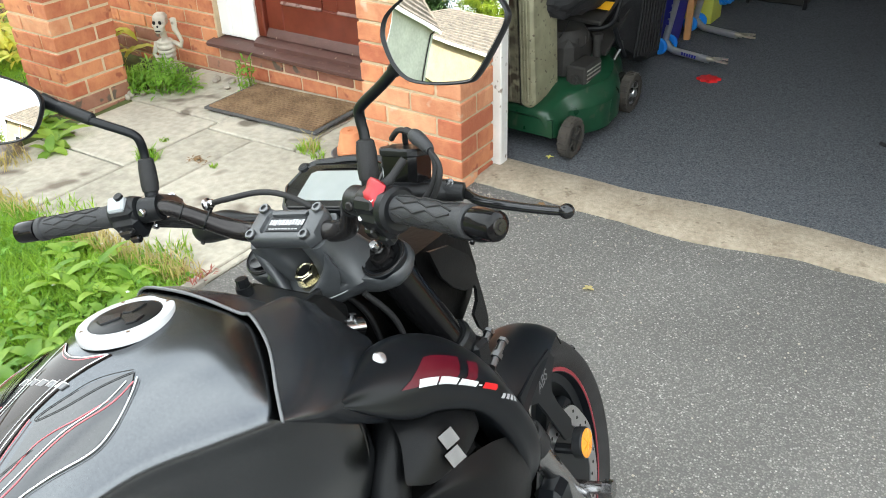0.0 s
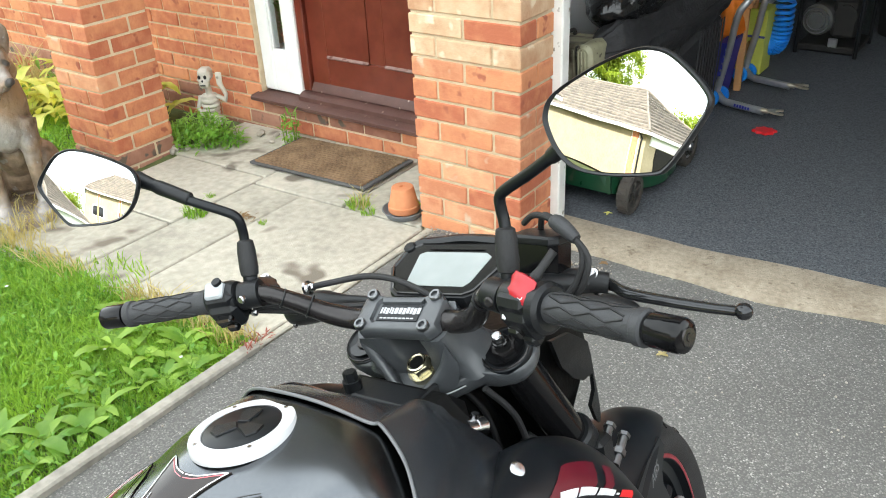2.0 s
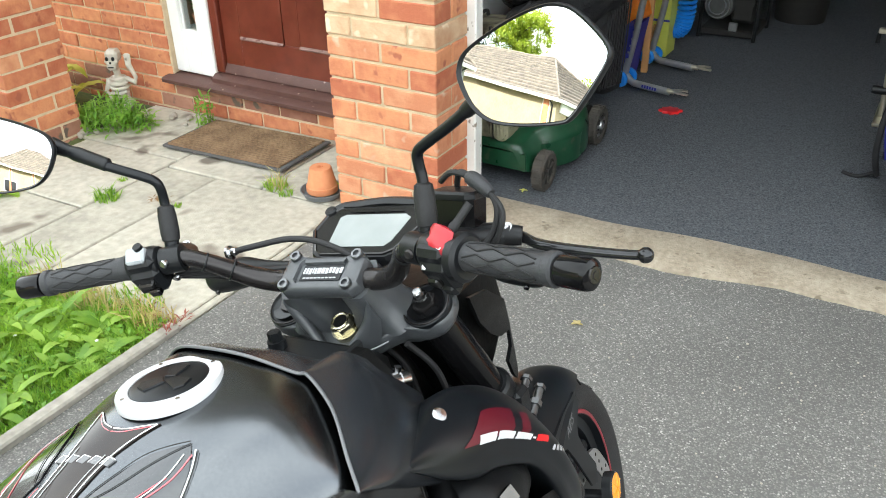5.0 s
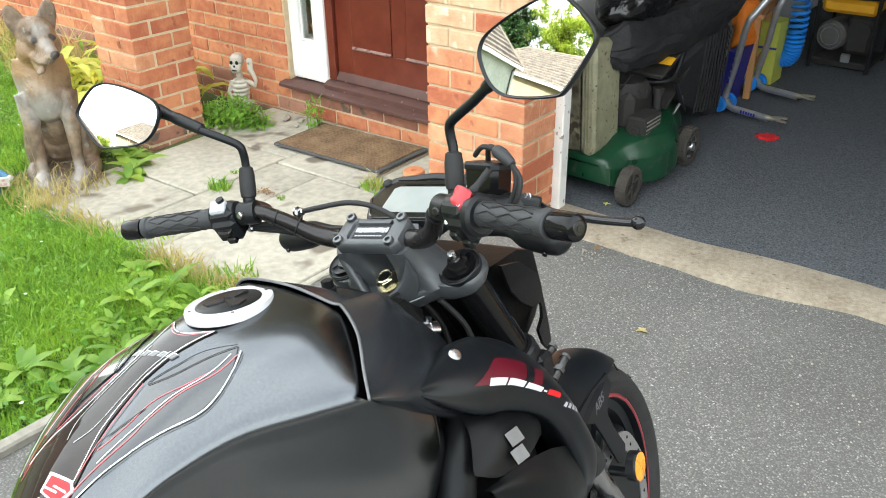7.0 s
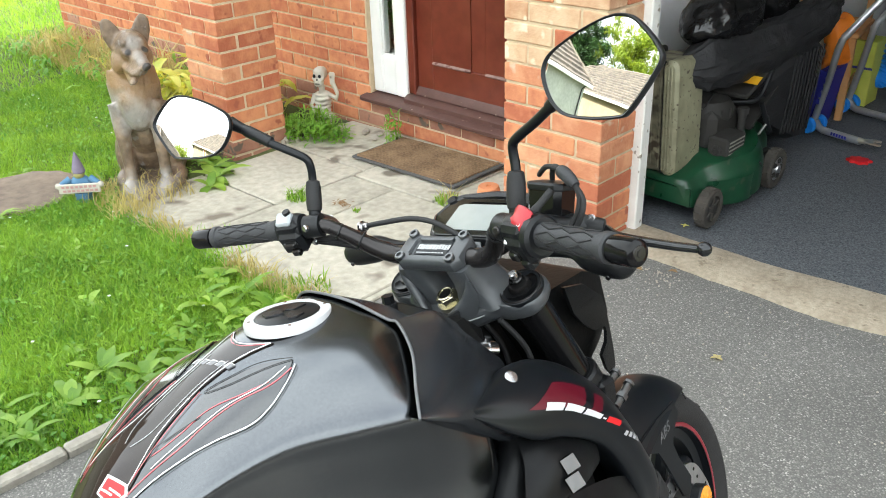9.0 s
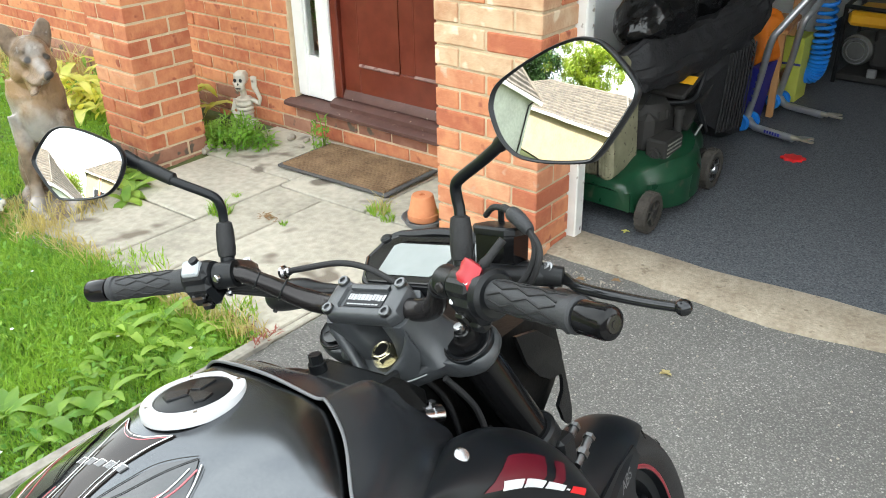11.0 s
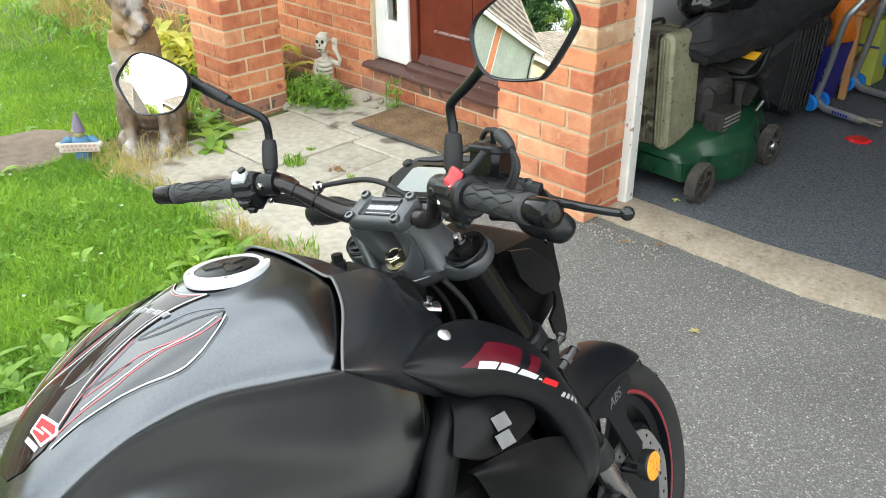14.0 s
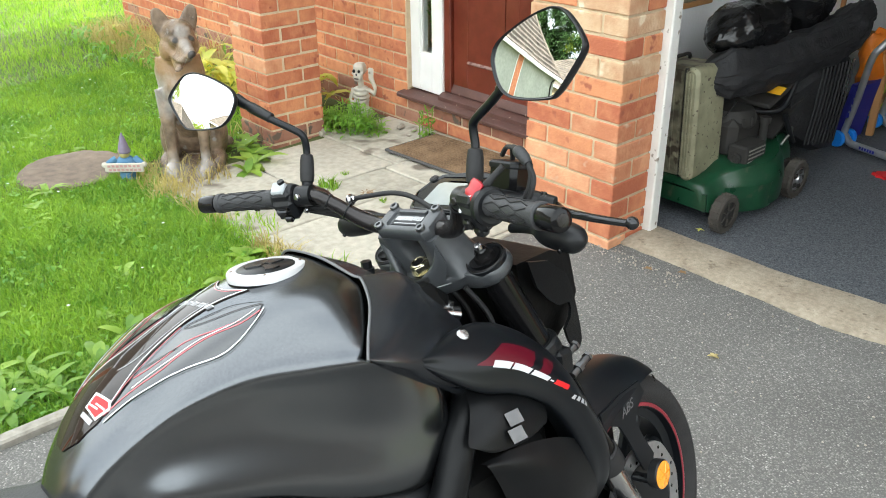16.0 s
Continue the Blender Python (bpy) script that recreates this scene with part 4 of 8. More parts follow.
pod_patch("decal_panel", [(0.453, 0.30), (0.493, 0.283), (0.420, 0.583), (0.387, 0.60)], RED_DARK, 0.0012)


# plain slanted bars of the model mark
def mark_at(a, b):
    """A point of the mark's band: a along it, b from its upper edge to its lower."""
    u = 0.262 + a * (0.527 - 0.262)
    v = 0.450 + 0.30 * a - 0.30 * a * a
    return (u - 0.020 * b, v + b * 0.145)


def mark_bar(a0, a1, b0, b1, mat_):
    pod_patch("decal_bar", [mark_at(a0, b0), mark_at(a1, b0), mark_at(a1, b1), mark_at(a0, b1)], mat_, 0.0018, 5, 2)


for a0, a1 in ((0.0, 0.215), (0.24, 0.455), (0.48, 0.690)):
    mark_bar(a0, a1, 0.20, 0.84, DECAL_SILVER)
mark_bar(0.710, 0.755, 0.46, 0.66, DECAL_SILVER)
mark_bar(0.775, 0.975, 0.14, 0.86, RED_BRIGHT)
for i in range(4):
    u0, v0 = 0.530 + i * 0.020, 0.565 - i * 0.035
    pod_patch("decal_bar", [(u0 + 0.004, v0), (u0 + 0.015, v0 - 0.014), (u0 + 0.009, v0 + 0.072), (u0 - 0.004, v0 + 0.086)], DECAL_GREY, 0.0018, 3, 3)

# scoop panel with badge, lower shroud
for sg in (1, -1):
    def side(pts):
        return [(sg * x, y, z) for x, y, z in pts]
    sc_rows = [side([(0.205, -0.090, 0.708), (0.214, -0.062, 0.700), (0.220, -0.010, 0.682), (0.218, 0.035, 0.652)]),
               side([(0.228, -0.104, 0.690), (0.242, -0.060, 0.681), (0.240, -0.005, 0.655), (0.228, 0.036, 0.636)]),
               side([(0.249, -0.131, 0.661), (0.255, -0.088, 0.640), (0.250, -0.020, 0.626), (0.232, 0.034, 0.615)]),
               side([(0.244, -0.118, 0.650), (0.249, -0.088, 0.627), (0.243, -0.025, 0.612), (0.225, 0.028, 0.606)]),
               side([(0.190, -0.100, 0.640), (0.195, -0.060, 0.612), (0.190, -0.015, 0.596), (0.180, 0.020, 0.596)])]
    scoop = part("scoop_panel", Geo().rings(smooth_rows([[Vector(p) for p in r] for r in sc_rows], 5, 5), False, False), SHADED_BLACK, bike, "moulded black scoop panel, shade put into its colour", sharp=50)
    bx = Matrix.Translation((sg * 0.2545, -0.050, 0.652)) @ pose(0, 0, 0, 0, 0, 90 if sg > 0 else -90) @ pose(0, 0, 0, 66, 0, 0) @ pose(0, 0, 0, 0, 0, -4) @ Matrix.Diagonal((0.66, 1.15, 1, 1))
    g = Geo(bx)
    for poly in ([(-0.020, 0.019), (0.020, 0.019), (0.026, 0.001), (-0.014, 0.001)], [(0.014, -0.001), (-0.026, -0.001), (-0.020, -0.019), (0.020, -0.019)]):
        g.prism([(x, y, 0) for x, y in poly], (0, 0, 0.0028), None, 0.0008)
    part("badge", g, BADGE_METAL, scoop, "plain bright metal badge")
    lo_rows = [side([(0.238, -0.108, 0.614), (0.242, -0.03, 0.606), (0.238, 0.040, 0.584), (0.226, 0.105, 0.545)]),
               side([(0.246, -0.098, 0.604), (0.254, -0.03, 0.572), (0.250, 0.040, 0.535), (0.230, 0.118, 0.495)]),
               side([(0.228, -0.062, 0.530), (0.242, 0.00, 0.480), (0.240, 0.065, 0.450), (0.218, 0.140, 0.430)]),
               side([(0.200, -0.030, 0.450), (0.214, 0.02, 0.400), (0.212, 0.08, 0.370), (0.195, 0.140, 0.360)]),
               side([(0.160, 0.00, 0.380), (0.170, 0.04, 0.330), (0.170, 0.09, 0.310), (0.155, 0.130, 0.310)])]
    part("radiator_shroud", Geo().rings(smooth_rows([[Vector(p) for p in r] for r in lo_rows], 5, 5), False, False), SHADED_BLACK, bike, "moulded black radiator shroud, shade put into its colour", sharp=50)
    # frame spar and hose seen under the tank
    part("frame_spar", Geo().tube(curve(side([(0.172, -0.03, 0.70), (0.186, -0.07, 0.68), (0.206, -0.115, 0.64), (0.215, -0.165, 0.56), (0.205, -0.25, 0.47), (0.18, -0.36, 0.40)]), 6), [0.026] * 31, 14), SHADED_BLACK, bike)
    part("coolant_hose", Geo().tube(curve(side([(0.10, 0.07, 0.70), (0.14, 0.085, 0.655), (0.165, 0.07, 0.60), (0.17, 0.04, 0.55)]), 6), 0.013, 12), RUBBER, bike)
    part("hose_clip", Geo().torus((sg * 0.152, 0.08, 0.632), (0.4 * sg, -0.2, -0.9), 0.0145, 0.003, 20, 6), STEEL, bike)
    part("engine_bolt", Geo().lathe([(0.013, 0), (0.013, 0.008), (0.008, 0.011)], (sg * 0.178, 0.028, 0.588), (sg, 0, 0.3), 8), STEEL, bike)

# engine block, radiator, frame head
part("engine", Geo().box((0, -0.16, 0.40), (0.30, 0.36, 0.36), 0.04).box((0, -0.10, 0.63), (0.26, 0.20, 0.20), 0.03).box((0, -0.03, 0.44), (0.41, 0.22, 0.30), 0.03), ENGINE, bike, "black engine casing")
rad = part("radiator", Geo().box((0, 0.150, 0.47), (0.33, 0.03, 0.30), 0.006), ENGINE, bike, "black radiator core")
part("steering_head", Geo(STEER).cyl((0, 0, -0.26), (0, 0, -0.025), 0.038, 24), ENGINE, bike)
part("airbox", Geo().box((0, -0.05, 0.74), (0.20, 0.12, 0.16), 0.03), ENGINE, bike)
for x0 in (-0.035, 0.05):
    part("brake_line", Geo().tube(curve([(0.06 + x0 * 0.6, 0.03, 0.80), (0.075 + x0 * 0.6, 0.06, 0.74), (0.09 + x0 * 0.5, 0.06, 0.66), (0.12, 0.05, 0.60)], 8), 0.0045, 8), RUBBER, bike)

# seat, tail and rear wheel
SEAT_ROWS = [(-1.10, [(0, 0.80), (0.06, 0.795), (0.10, 0.775), (0.105, 0.75), (0, 0.74)]), (-0.90, [(0, 0.785), (0.07, 0.78), (0.13, 0.755), (0.135, 0.73), (0, 0.71)]),
             (-0.74, [(0, 0.752), (0.065, 0.75), (0.115, 0.735), (0.12, 0.71), (0, 0.69)]), (-0.62, [(0, 0.735), (0.045, 0.733), (0.08, 0.72), (0.085, 0.695), (0, 0.67)]), (-0.565, [(0, 0.728), (0.03, 0.725), (0.055, 0.712), (0.06, 0.69), (0, 0.66)])]
part("seat", Geo().rings(half_rings(SEAT_ROWS, 5, 4)), SEAT_VINYL, bike, "black vinyl seat", sharp=60)
TRIM_ROWS = [(-0.62, [(0, 0.70), (0.09, 0.70), (0.125, 0.66), (0.12, 0.60), (0, 0.58)]), (-0.50, [(0, 0.70), (0.10, 0.705), (0.148, 0.685), (0.15, 0.60), (0, 0.56)]), (-0.35, [(0, 0.64), (0.10, 0.65), (0.172, 0.655), (0.17, 0.56), (0, 0.52)]),
             (-0.20, [(0, 0.58), (0.12, 0.59), (0.185, 0.603), (0.185, 0.52), (0, 0.48)]), (-0.13, [(0, 0.56), (0.12, 0.57), (0.178, 0.588), (0.18, 0.52), (0, 0.48)])]
part("side_trim", Geo().rings(half_rings(TRIM_ROWS, 5, 4)), BLACK, bike, "textured black trim under the tank", sharp=60)
TAIL_ROWS = [(-1.45, [(0, 0.86), (0.03, 0.855), (0.05, 0.84), (0.04, 0.82), (0, 0.815)]), (-1.25, [(0, 0.84), (0.07, 0.835), (0.11, 0.81), (0.10, 0.77), (0, 0.76)]), (-1.02, [(0, 0.79), (0.08, 0.785), (0.13, 0.76), (0.12, 0.69), (0, 0.67)]), (-0.70, [(0, 0.70), (0.08, 0.70), (0.12, 0.68), (0.11, 0.6), (0, 0.58)])]
part("tail", Geo().rings(half_rings(TAIL_ROWS, 4, 4)), BLACK_SATIN, bike, sharp=60)


def wheel(parent, xf, R, w, red=True):
    """Tyre, rim and spokes about the x axis of xf."""
    def turn(prof, n=72):
        return [[Vector((x, r * math.cos(2 * math.pi * i / n), r * math.sin(2 * math.pi * i / n))) for x, r in prof] for i in range(n + 1)]
    wh = part("wheel", Geo(xf).cyl((-0.045, 0, 0), (0.045, 0, 0), 0.060, 28, bevel=0.006), ENGINE, parent, "black cast wheel")
    h = w / 2
    prof = curve([Vector((a, b, 0)) for a, b in ((-h * 0.72, 0.775 * R), (-h * 0.95, 0.83 * R), (-h, 0.89 * R), (-h * 0.72, 0.955 * R), (-h * 0.36, 0.99 * R), (0, R), (h * 0.36, 0.99 * R), (h * 0.72, 0.955 * R), (h, 0.89 * R), (h * 0.95, 0.83 * R), (h * 0.72, 0.775 * R))], 3)
    ty = part("tyre", Geo(xf).rings(turn([(p.x, p.y) for p in prof]), False, False), TYRE, wh, "black road tyre with fine grooves", sharp=60)
    for s in (-1, 1):
        for i in range(22):
            a = 2 * math.pi * i / 22
            g = Geo(xf)
            pts = []
            for q in range(5):
                b = a + q * 0.035
                xx = s * h * (0.30 + 0.13 * q)
                rr = R * (1.0008 - 0.012 * (q * 0.6) ** 2 * 0.9) + 0.0004
                pts.append(Vector((xx, rr * math.cos(b), rr * math.sin(b))))
            g.tube(pts, 0.0016, 4)
            part("groove", g, BLACK_GLOSS, ty)
    rim = [(-h * 0.74, 0.785 * R), (-h * 0.74, 0.75 * R), (-h * 0.5, 0.74 * R), (-h * 0.4, 0.68 * R), (h * 0.4, 0.68 * R), (h * 0.5, 0.74 * R), (h * 0.74, 0.75 * R), (h * 0.74, 0.785 * R)]
    part("rim", Geo(xf).rings(turn(rim), False, False), BLACK_SATIN, wh, sharp=30)
    if red:
        for s in (-1, 1):
            part("rim_tape", Geo(xf).rings(turn([(s * (h * 0.745), 0.786 * R), (s * (h * 0.775), 0.770 * R), (s * (h * 0.755), 0.755 * R)]), False, False), RED_TAPE, wh, "dark red rim stripe")
    for i in range(10):
        a = 2 * math.pi * i / 10 + 0.3
        d = Vector((0, math.cos(a), math.sin(a)))
        part("spoke", Geo(xf).tube([d * 0.028, d * 0.10, d * 0.69 * R], [0.024, 0.017, 0.019], 10), BLACK_SATIN, wh)
    return wh


AXLE = Matrix.Translation((0.088, 0.324, 0.230)) @ Matrix.Rotation(radians(10.3), 4, 'Z') @ Matrix.Rotation(radians(-4.2), 4, 'Y')
front = wheel(bike, AXLE, 0.273, 0.112)
for s in (-1, 1):
    dg = Geo(AXLE)
    n = 72
    rs = []
    for r, x in ((0.142, 0.0), (0.142, 0.005), (0.106, 0.005), (0.106, 0.0), (0.142, 0.0)):
        rs.append([Vector((s * (0.058 + x), r * (1 + 0.012 * math.sin(9 * 2 * math.pi * i / n)) * math.cos(2 * math.pi * i / n), r * (1 + 0.012 * math.sin(9 * 2 * math.pi * i / n)) * math.sin(2 * math.pi * i / n))) for i in range(n)])
    disc = part("brake_disc", dg.rings(rs, True, False), ALU, bike, "drilled steel brake disc")
    for i in range(36):
        a = 2 * math.pi * i / 36
        r = 0.115 + 0.009 * (i % 3)
        part("drill_hole", Geo(AXLE).cyl((s * 0.0625, r * math.cos(a), r * math.sin(a)), (s * 0.0636, r * math.cos(a), r * math.sin(a)), 0.0035, 8), BLACK_GLOSS, disc)
    part("disc_carrier", Geo(AXLE).lathe([(0.05, 0), (0.105, 0.0), (0.105, 0.004), (0.05, 0.004)], (s * 0.0575, 0, 0), (s, 0, 0), 36), BLACK_SATIN, disc)
part("front_axle", Geo(AXLE).cyl((-0.14, 0, 0), (0.14, 0, 0), 0.012, 20).cyl((0.128, 0, 0), (0.145, 0, 0), 0.017, 6), STEEL, bike)
rear = wheel(bike, pose(0, -1.085, 0.318), 0.318, 0.19)
part("swingarm", Geo().tube([(0.11, -0.42, 0.42), (0.12, -0.75, 0.36), (0.12, -1.10, 0.318)], [0.035, 0.03, 0.025], 12).tube([(-0.11, -0.42, 0.42), (-0.12, -0.75, 0.36), (-0.12, -1.10, 0.318)], [0.035, 0.03, 0.025], 12), ENGINE, bike)
part("side_stand", Geo().tube([(-0.14, -0.42, 0.33), (-0.20, -0.45, 0.14), (-0.255, -0.47, -0.045)], [0.014, 0.011, 0.010], 10).box((-0.262, -0.472, -0.053), (0.07, 0.04, 0.008), 0.003), ENGINE, bike)
part("exhaust", Geo().tube(curve([(0.10, 0.02, 0.30), (0.11, -0.30, 0.22), (0.13, -0.50, 0.25), (0.19, -0.75, 0.36)], 5), [0.03] * 10 + [0.05] * 6, 16), ENGINE, bike)

# fork
for s in (-1, 1):
    top = STEER @ Vector((s * 0.108, 0.034, -0.026))
    foot = Vector((0.178, 0.310, 0.225)) if s > 0 else Vector((-0.020, 0.262, 0.232))
    ax = (foot - top).normalized()
    LN = (foot - top).length

    def down(f):
        return top + (foot - top) * f
    leg = part("fork_leg", Geo().cyl(down(-0.01), down(0.70), 0.0265, 28).cyl(down(0.37), down(0.46), 0.029, 28), FORK_BLACK, bike, "black fork tube")
    part("slider", Geo().tube([down(0.70), down(0.705), down(0.93), down(1.0)], [0.021, 0.0215, 0.0215, 0.026], 24), STEEL, leg, "bare alloy fork slider")
    part("dust_seal", Geo().cyl(down(0.655), down(0.72), 0.031, 28, bevel=0.003), RUBBER, leg)
    capm = STEER @ Matrix.Translation((s * 0.108, 0.034, -0.030))
    part("cap_washer", Geo(capm).lathe([(0.0335, -0.004), (0.0335, 0.008), (0.031, 0.010), (0.029, 0.0085), (0.0, 0.0085)], n=48), BLACK_SATIN, leg)
    part("cap_ring", Geo(capm).torus((0, 0, 0.0100), (0, 0, 1), 0.0312, 0.0012, 48, 6), DARK_METAL, leg)
    if s > 0:
        part("cap_nut", Geo(capm).cyl((0, 0, 0.008), (0, 0, 0.017), 0.0165, 6), DARK_METAL, leg)
        part("cap_collar", Geo(capm).cyl((0, 0, 0.017), (0, 0, 0.024), 0.0115, 20).torus((0, 0, 0.026), (0, 0, 1), 0.0085, 0.002, 20, 6), BLACK_GLOSS, leg)
        part("adjuster", Geo(capm).cyl((0, 0, 0.022), (0, 0, 0.038), 0.0066, 16, bevel=0.0015), STEEL, leg, "bright fork adjuster")
    else:
        part("cap_nut", Geo(capm).cyl((0, 0, 0.008), (0, 0, 0.015), 0.014, 6), DARK_METAL, leg)
    part("brake_caliper", Geo(AXLE).box((s * 0.080, -0.100, 0.045), (0.05, 0.06, 0.10), 0.012), BLACK_SATIN, bike)
    rf = AXLE @ Matrix.Translation((s * 0.113, -0.007, 0.107))
    hold = part("reflector", Geo(rf).lathe([(0.027, -0.012), (0.028, 0.003), (0.026, 0.006)], (0, 0, 0), (s, 0, 0), 36), BLACK, bike, "round amber fork reflector")
    lens = part("lens", Geo(rf).lathe([(0.0255, 0.004), (0.0255, 0.007), (0.0, 0.0085)], (0, 0, 0), (s, 0, 0), 36), AMBER, hold, "amber reflector lens")
    part("bracket", Geo(AXLE).box((s * 0.085, -0.012, 0.095), (0.05, 0.02, 0.012), 0.003), BLACK, hold)
    for a in (0, 60, 120):
        part("lens_rib", Geo(rf).tube([(s * 0.0080, 0.024 * math.cos(radians(a)), 0.024 * math.sin(radians(a))), (s * 0.0092, 0, 0), (s * 0.0080, -0.024 * math.cos(radians(a)), -0.024 * math.sin(radians(a)))], 0.0007, 5), AMBER, hold)

# top yoke: arms to the fork, a V-shaped hollow round the stem nut
outline = [(-0.144, 0.034), (-0.135, 0.010), (-0.110, -0.001), (-0.082, -0.003), (-0.055, -0.018), (-0.030, -0.034), (-0.012, -0.043), (0.0, -0.045), (0.012, -0.043), (0.030, -0.034), (0.055, -0.018), (0.082, -0.003), (0.110, -0.001), (0.135, 0.010), (0.144, 0.034), (0.135, 0.060), (0.110, 0.070), (0.06, 0.062), (0.0, 0.056), (-0.06, 0.062), (-0.110, 0.070), (-0.135, 0.060)]
pl = curve([Vector((x, y, 0)) for x, y in outline], 4, True)
yoke = part("top_yoke", Geo(STEER).rings([[Vector((p.x * k, 0.014 + (p.y - 0.014) * k, z)) for p in pl] for k, z in ((0.88, -0.056), (0.965, -0.051), (1.0, -0.043), (1.0, -0.034), (0.975, -0.0265), (0.93, -0.0245), (0.80, -0.024))]), YOKE_BLACK, bike, "black cast top yoke", sharp=60)
for s in (-1, 1):
    rim_pts = curve([Vector(q) for q in ((s * 0.060, 0.004, 0.036), (s * 0.054, -0.004, 0.016), (s * 0.042, -0.014, -0.002), (s * 0.026, -0.028, -0.014), (s * 0.012, -0.038, -0.020), (s * 0.001, -0.042, -0.022))], 5)
    rs = []
    for i, q in enumerate(rim_pts):
        w = 0.010 - 0.003 * i / len(rim_pts)
        n_ = Vector((s * 0.62, -0.78, 0))
        rs.append([q + n_ * w * a + Vector((0, 0, b * 0.006 + c)) for a, b, c in ((-0.6, -0.4, 0), (-0.3, 0.6, 0), (0.2, 0.9, 0), (0.75, 0.3, 0), (1.0, -0.8, -0.004), (1.15, 0, -0.034), (-0.8, 0, -0.034))])
    fix_normals(part("yoke_wall", Geo(STEER).rings(rs), YOKE_BLACK, yoke, sharp=60))
part("steering_nut", Geo(STEER).cyl((0.002, -0.004, -0.024), (0.002, -0.004, -0.016), 0.0195, 24).cyl((0.002, -0.004, -0.016), (0.002, -0.004, -0.003), 0.0165, 6, bevel=0.001).torus((0.002, -0.004, -0.003), (0, 0, 1), 0.0115, 0.0025, 28, 8), BRASS, yoke, "pale gold steering stem nut")
part("nut_bore", Geo(STEER).lathe([(0.0092, -0.0028), (0.0092, -0.0022), (0.0, -0.0022)], (0.002, -0.004, 0), (0, 0, 1), 24), ENGINE, yoke)
for x0 in (-0.010, 0.011):
    part("yoke_dimple", Geo(STEER).lathe([(0.005, -0.0245), (0.005, -0.0232), (0.0, -0.0230)], (x0, -0.032, 0), (0, 0, 1), 16), BLACK_GLOSS, yoke)
# handlebar clamp
for s in (-1, 1):
    part("riser", Geo(STEER).rings([[(s * (0.047 + a * wx), 0.027 + b * wy, z) for a, b in ((-1, -0.7), (-0.7, -1), (0.7, -1), (1, -0.7), (1, 0.7), (0.7, 1), (-0.7, 1), (-1, 0.7))] for wx, wy, z in ((0.046, 0.036, -0.028), (0.034, 0.034, -0.018), (0.026, 0.032, 0.0), (0.021, 0.030, 0.020), (0.0195, 0.0295, 0.045))]), YOKE_BLACK, bike, "black cast bar riser", sharp=60)
def frame_ring(hx, hy, cut_, z):
    return [Vector((x, 0.027 + y, z)) for x, y in ((-hx, -hy + cut_), (-hx + cut_, -hy), (-0.030, -hy + 0.001), (0.030, -hy + 0.001), (hx - cut_, -hy), (hx, -hy + cut_), (hx, hy - cut_), (hx - cut_, hy), (0.030, hy - 0.006), (-0.030, hy - 0.006), (-hx + cut_, hy), (-hx, hy - cut_))]


clamp = fix_normals(part("bar_clamp", Geo(STEER).rings([frame_ring(0.059, 0.0285, 0.011, 0.044), frame_ring(0.061, 0.0298, 0.011, 0.047), frame_ring(0.061, 0.0298, 0.011, 0.058), frame_ring(0.059, 0.0280, 0.011, 0.0635), frame_ring(0.055, 0.0248, 0.010, 0.0655),
                                                         frame_ring(0.038, 0.0190, 0.006, 0.0652), frame_ring(0.0365, 0.0175, 0.006, 0.0605), frame_ring(0.020, 0.008, 0.004, 0.0604)]), YOKE_BLACK, bike, "black forged handlebar clamp", sharp=40))
plate = part("clamp_label", Geo(STEER).box((0, 0.026, 0.0612), (0.062, 0.0235, 0.0012), 0.0004), BLACK_SATIN, clamp)
rb = random.Random(3)
x = -0.029
while x < 0.027:
    w = rb.uniform(0.002, 0.0055)
    part("label_bar", Geo(STEER).box((x + w / 2, 0.029 + rb.uniform(-0.0008, 0.0008), 0.0620), (w, 0.0090, 0.0006), 0.0001), DECAL_GREY, plate)
    x += w + 0.0012
for i in range(9):
    part("label_bar", Geo(STEER).box((-0.024 + i * 0.0058, 0.0180, 0.0620), (0.0044, 0.0018, 0.0006), 0.0001), DECAL_GREY, plate)
for s in (-1, 1):
    for y0 in (0.004, 0.050):
        part("clamp_bolt", Geo(STEER).lathe([(0.0078, 0.0), (0.0078, 0.0052), (0.0068, 0.0066), (0.0042, 0.0066), (0.0040, 0.0030), (0.0, 0.0030)], (s * 0.0475, y0 + (0.001 if y0 < 0.02 else -0.001), 0.0640), (0, 0, 1), 20), BOLT_GREY, clamp, "dark hex socket bolt")

# handlebar and controls
half_bar = [(0.0, 0.027, 0.045), (0.05, 0.027, 0.045), (0.085, 0.027, 0.046), (0.115, 0.022, 0.066), (0.145, 0.014, 0.105), (0.172, 0.007, 0.128), (0.21, -0.008, 0.136), (0.25, -0.018, 0.141), (0.31, -0.037, 0.150), (0.385, -0.057, 0.160)]
ctrl = [(-x, y, z) for x, y, z in half_bar[:0:-1]] + half_bar
line = curve(ctrl, 5)
rad = [0.0143 if abs(p.x) < 0.10 else 0.0143 - 0.0032 * min(1, (abs(p.x) - 0.10) / 0.05) for p in line]
part("handlebar", Geo(STEER).tube(line, rad, 20), DARK_METAL, bike, "dark bronze-black tapered handlebar")
for xx in (-0.150, 0.150):
    part("bar_ring", Geo(STEER).torus((xx, 0.012, 0.110), (0.62 if xx > 0 else -0.62, -0.2, 0.75), 0.0118, 0.0014, 24, 6), BLACK, bike)


def bar_at(x):
    P = [Vector(p) for p in half_bar]
    for a, b in zip(P, P[1:]):
        if a.x <= abs(x) <= b.x:
            q = a.lerp(b, (abs(x) - a.x) / (b.x - a.x))
            return Vector((math.copysign(q.x, x), q.y, q.z))
    return Vector((x, P[-1].y, P[-1].z))


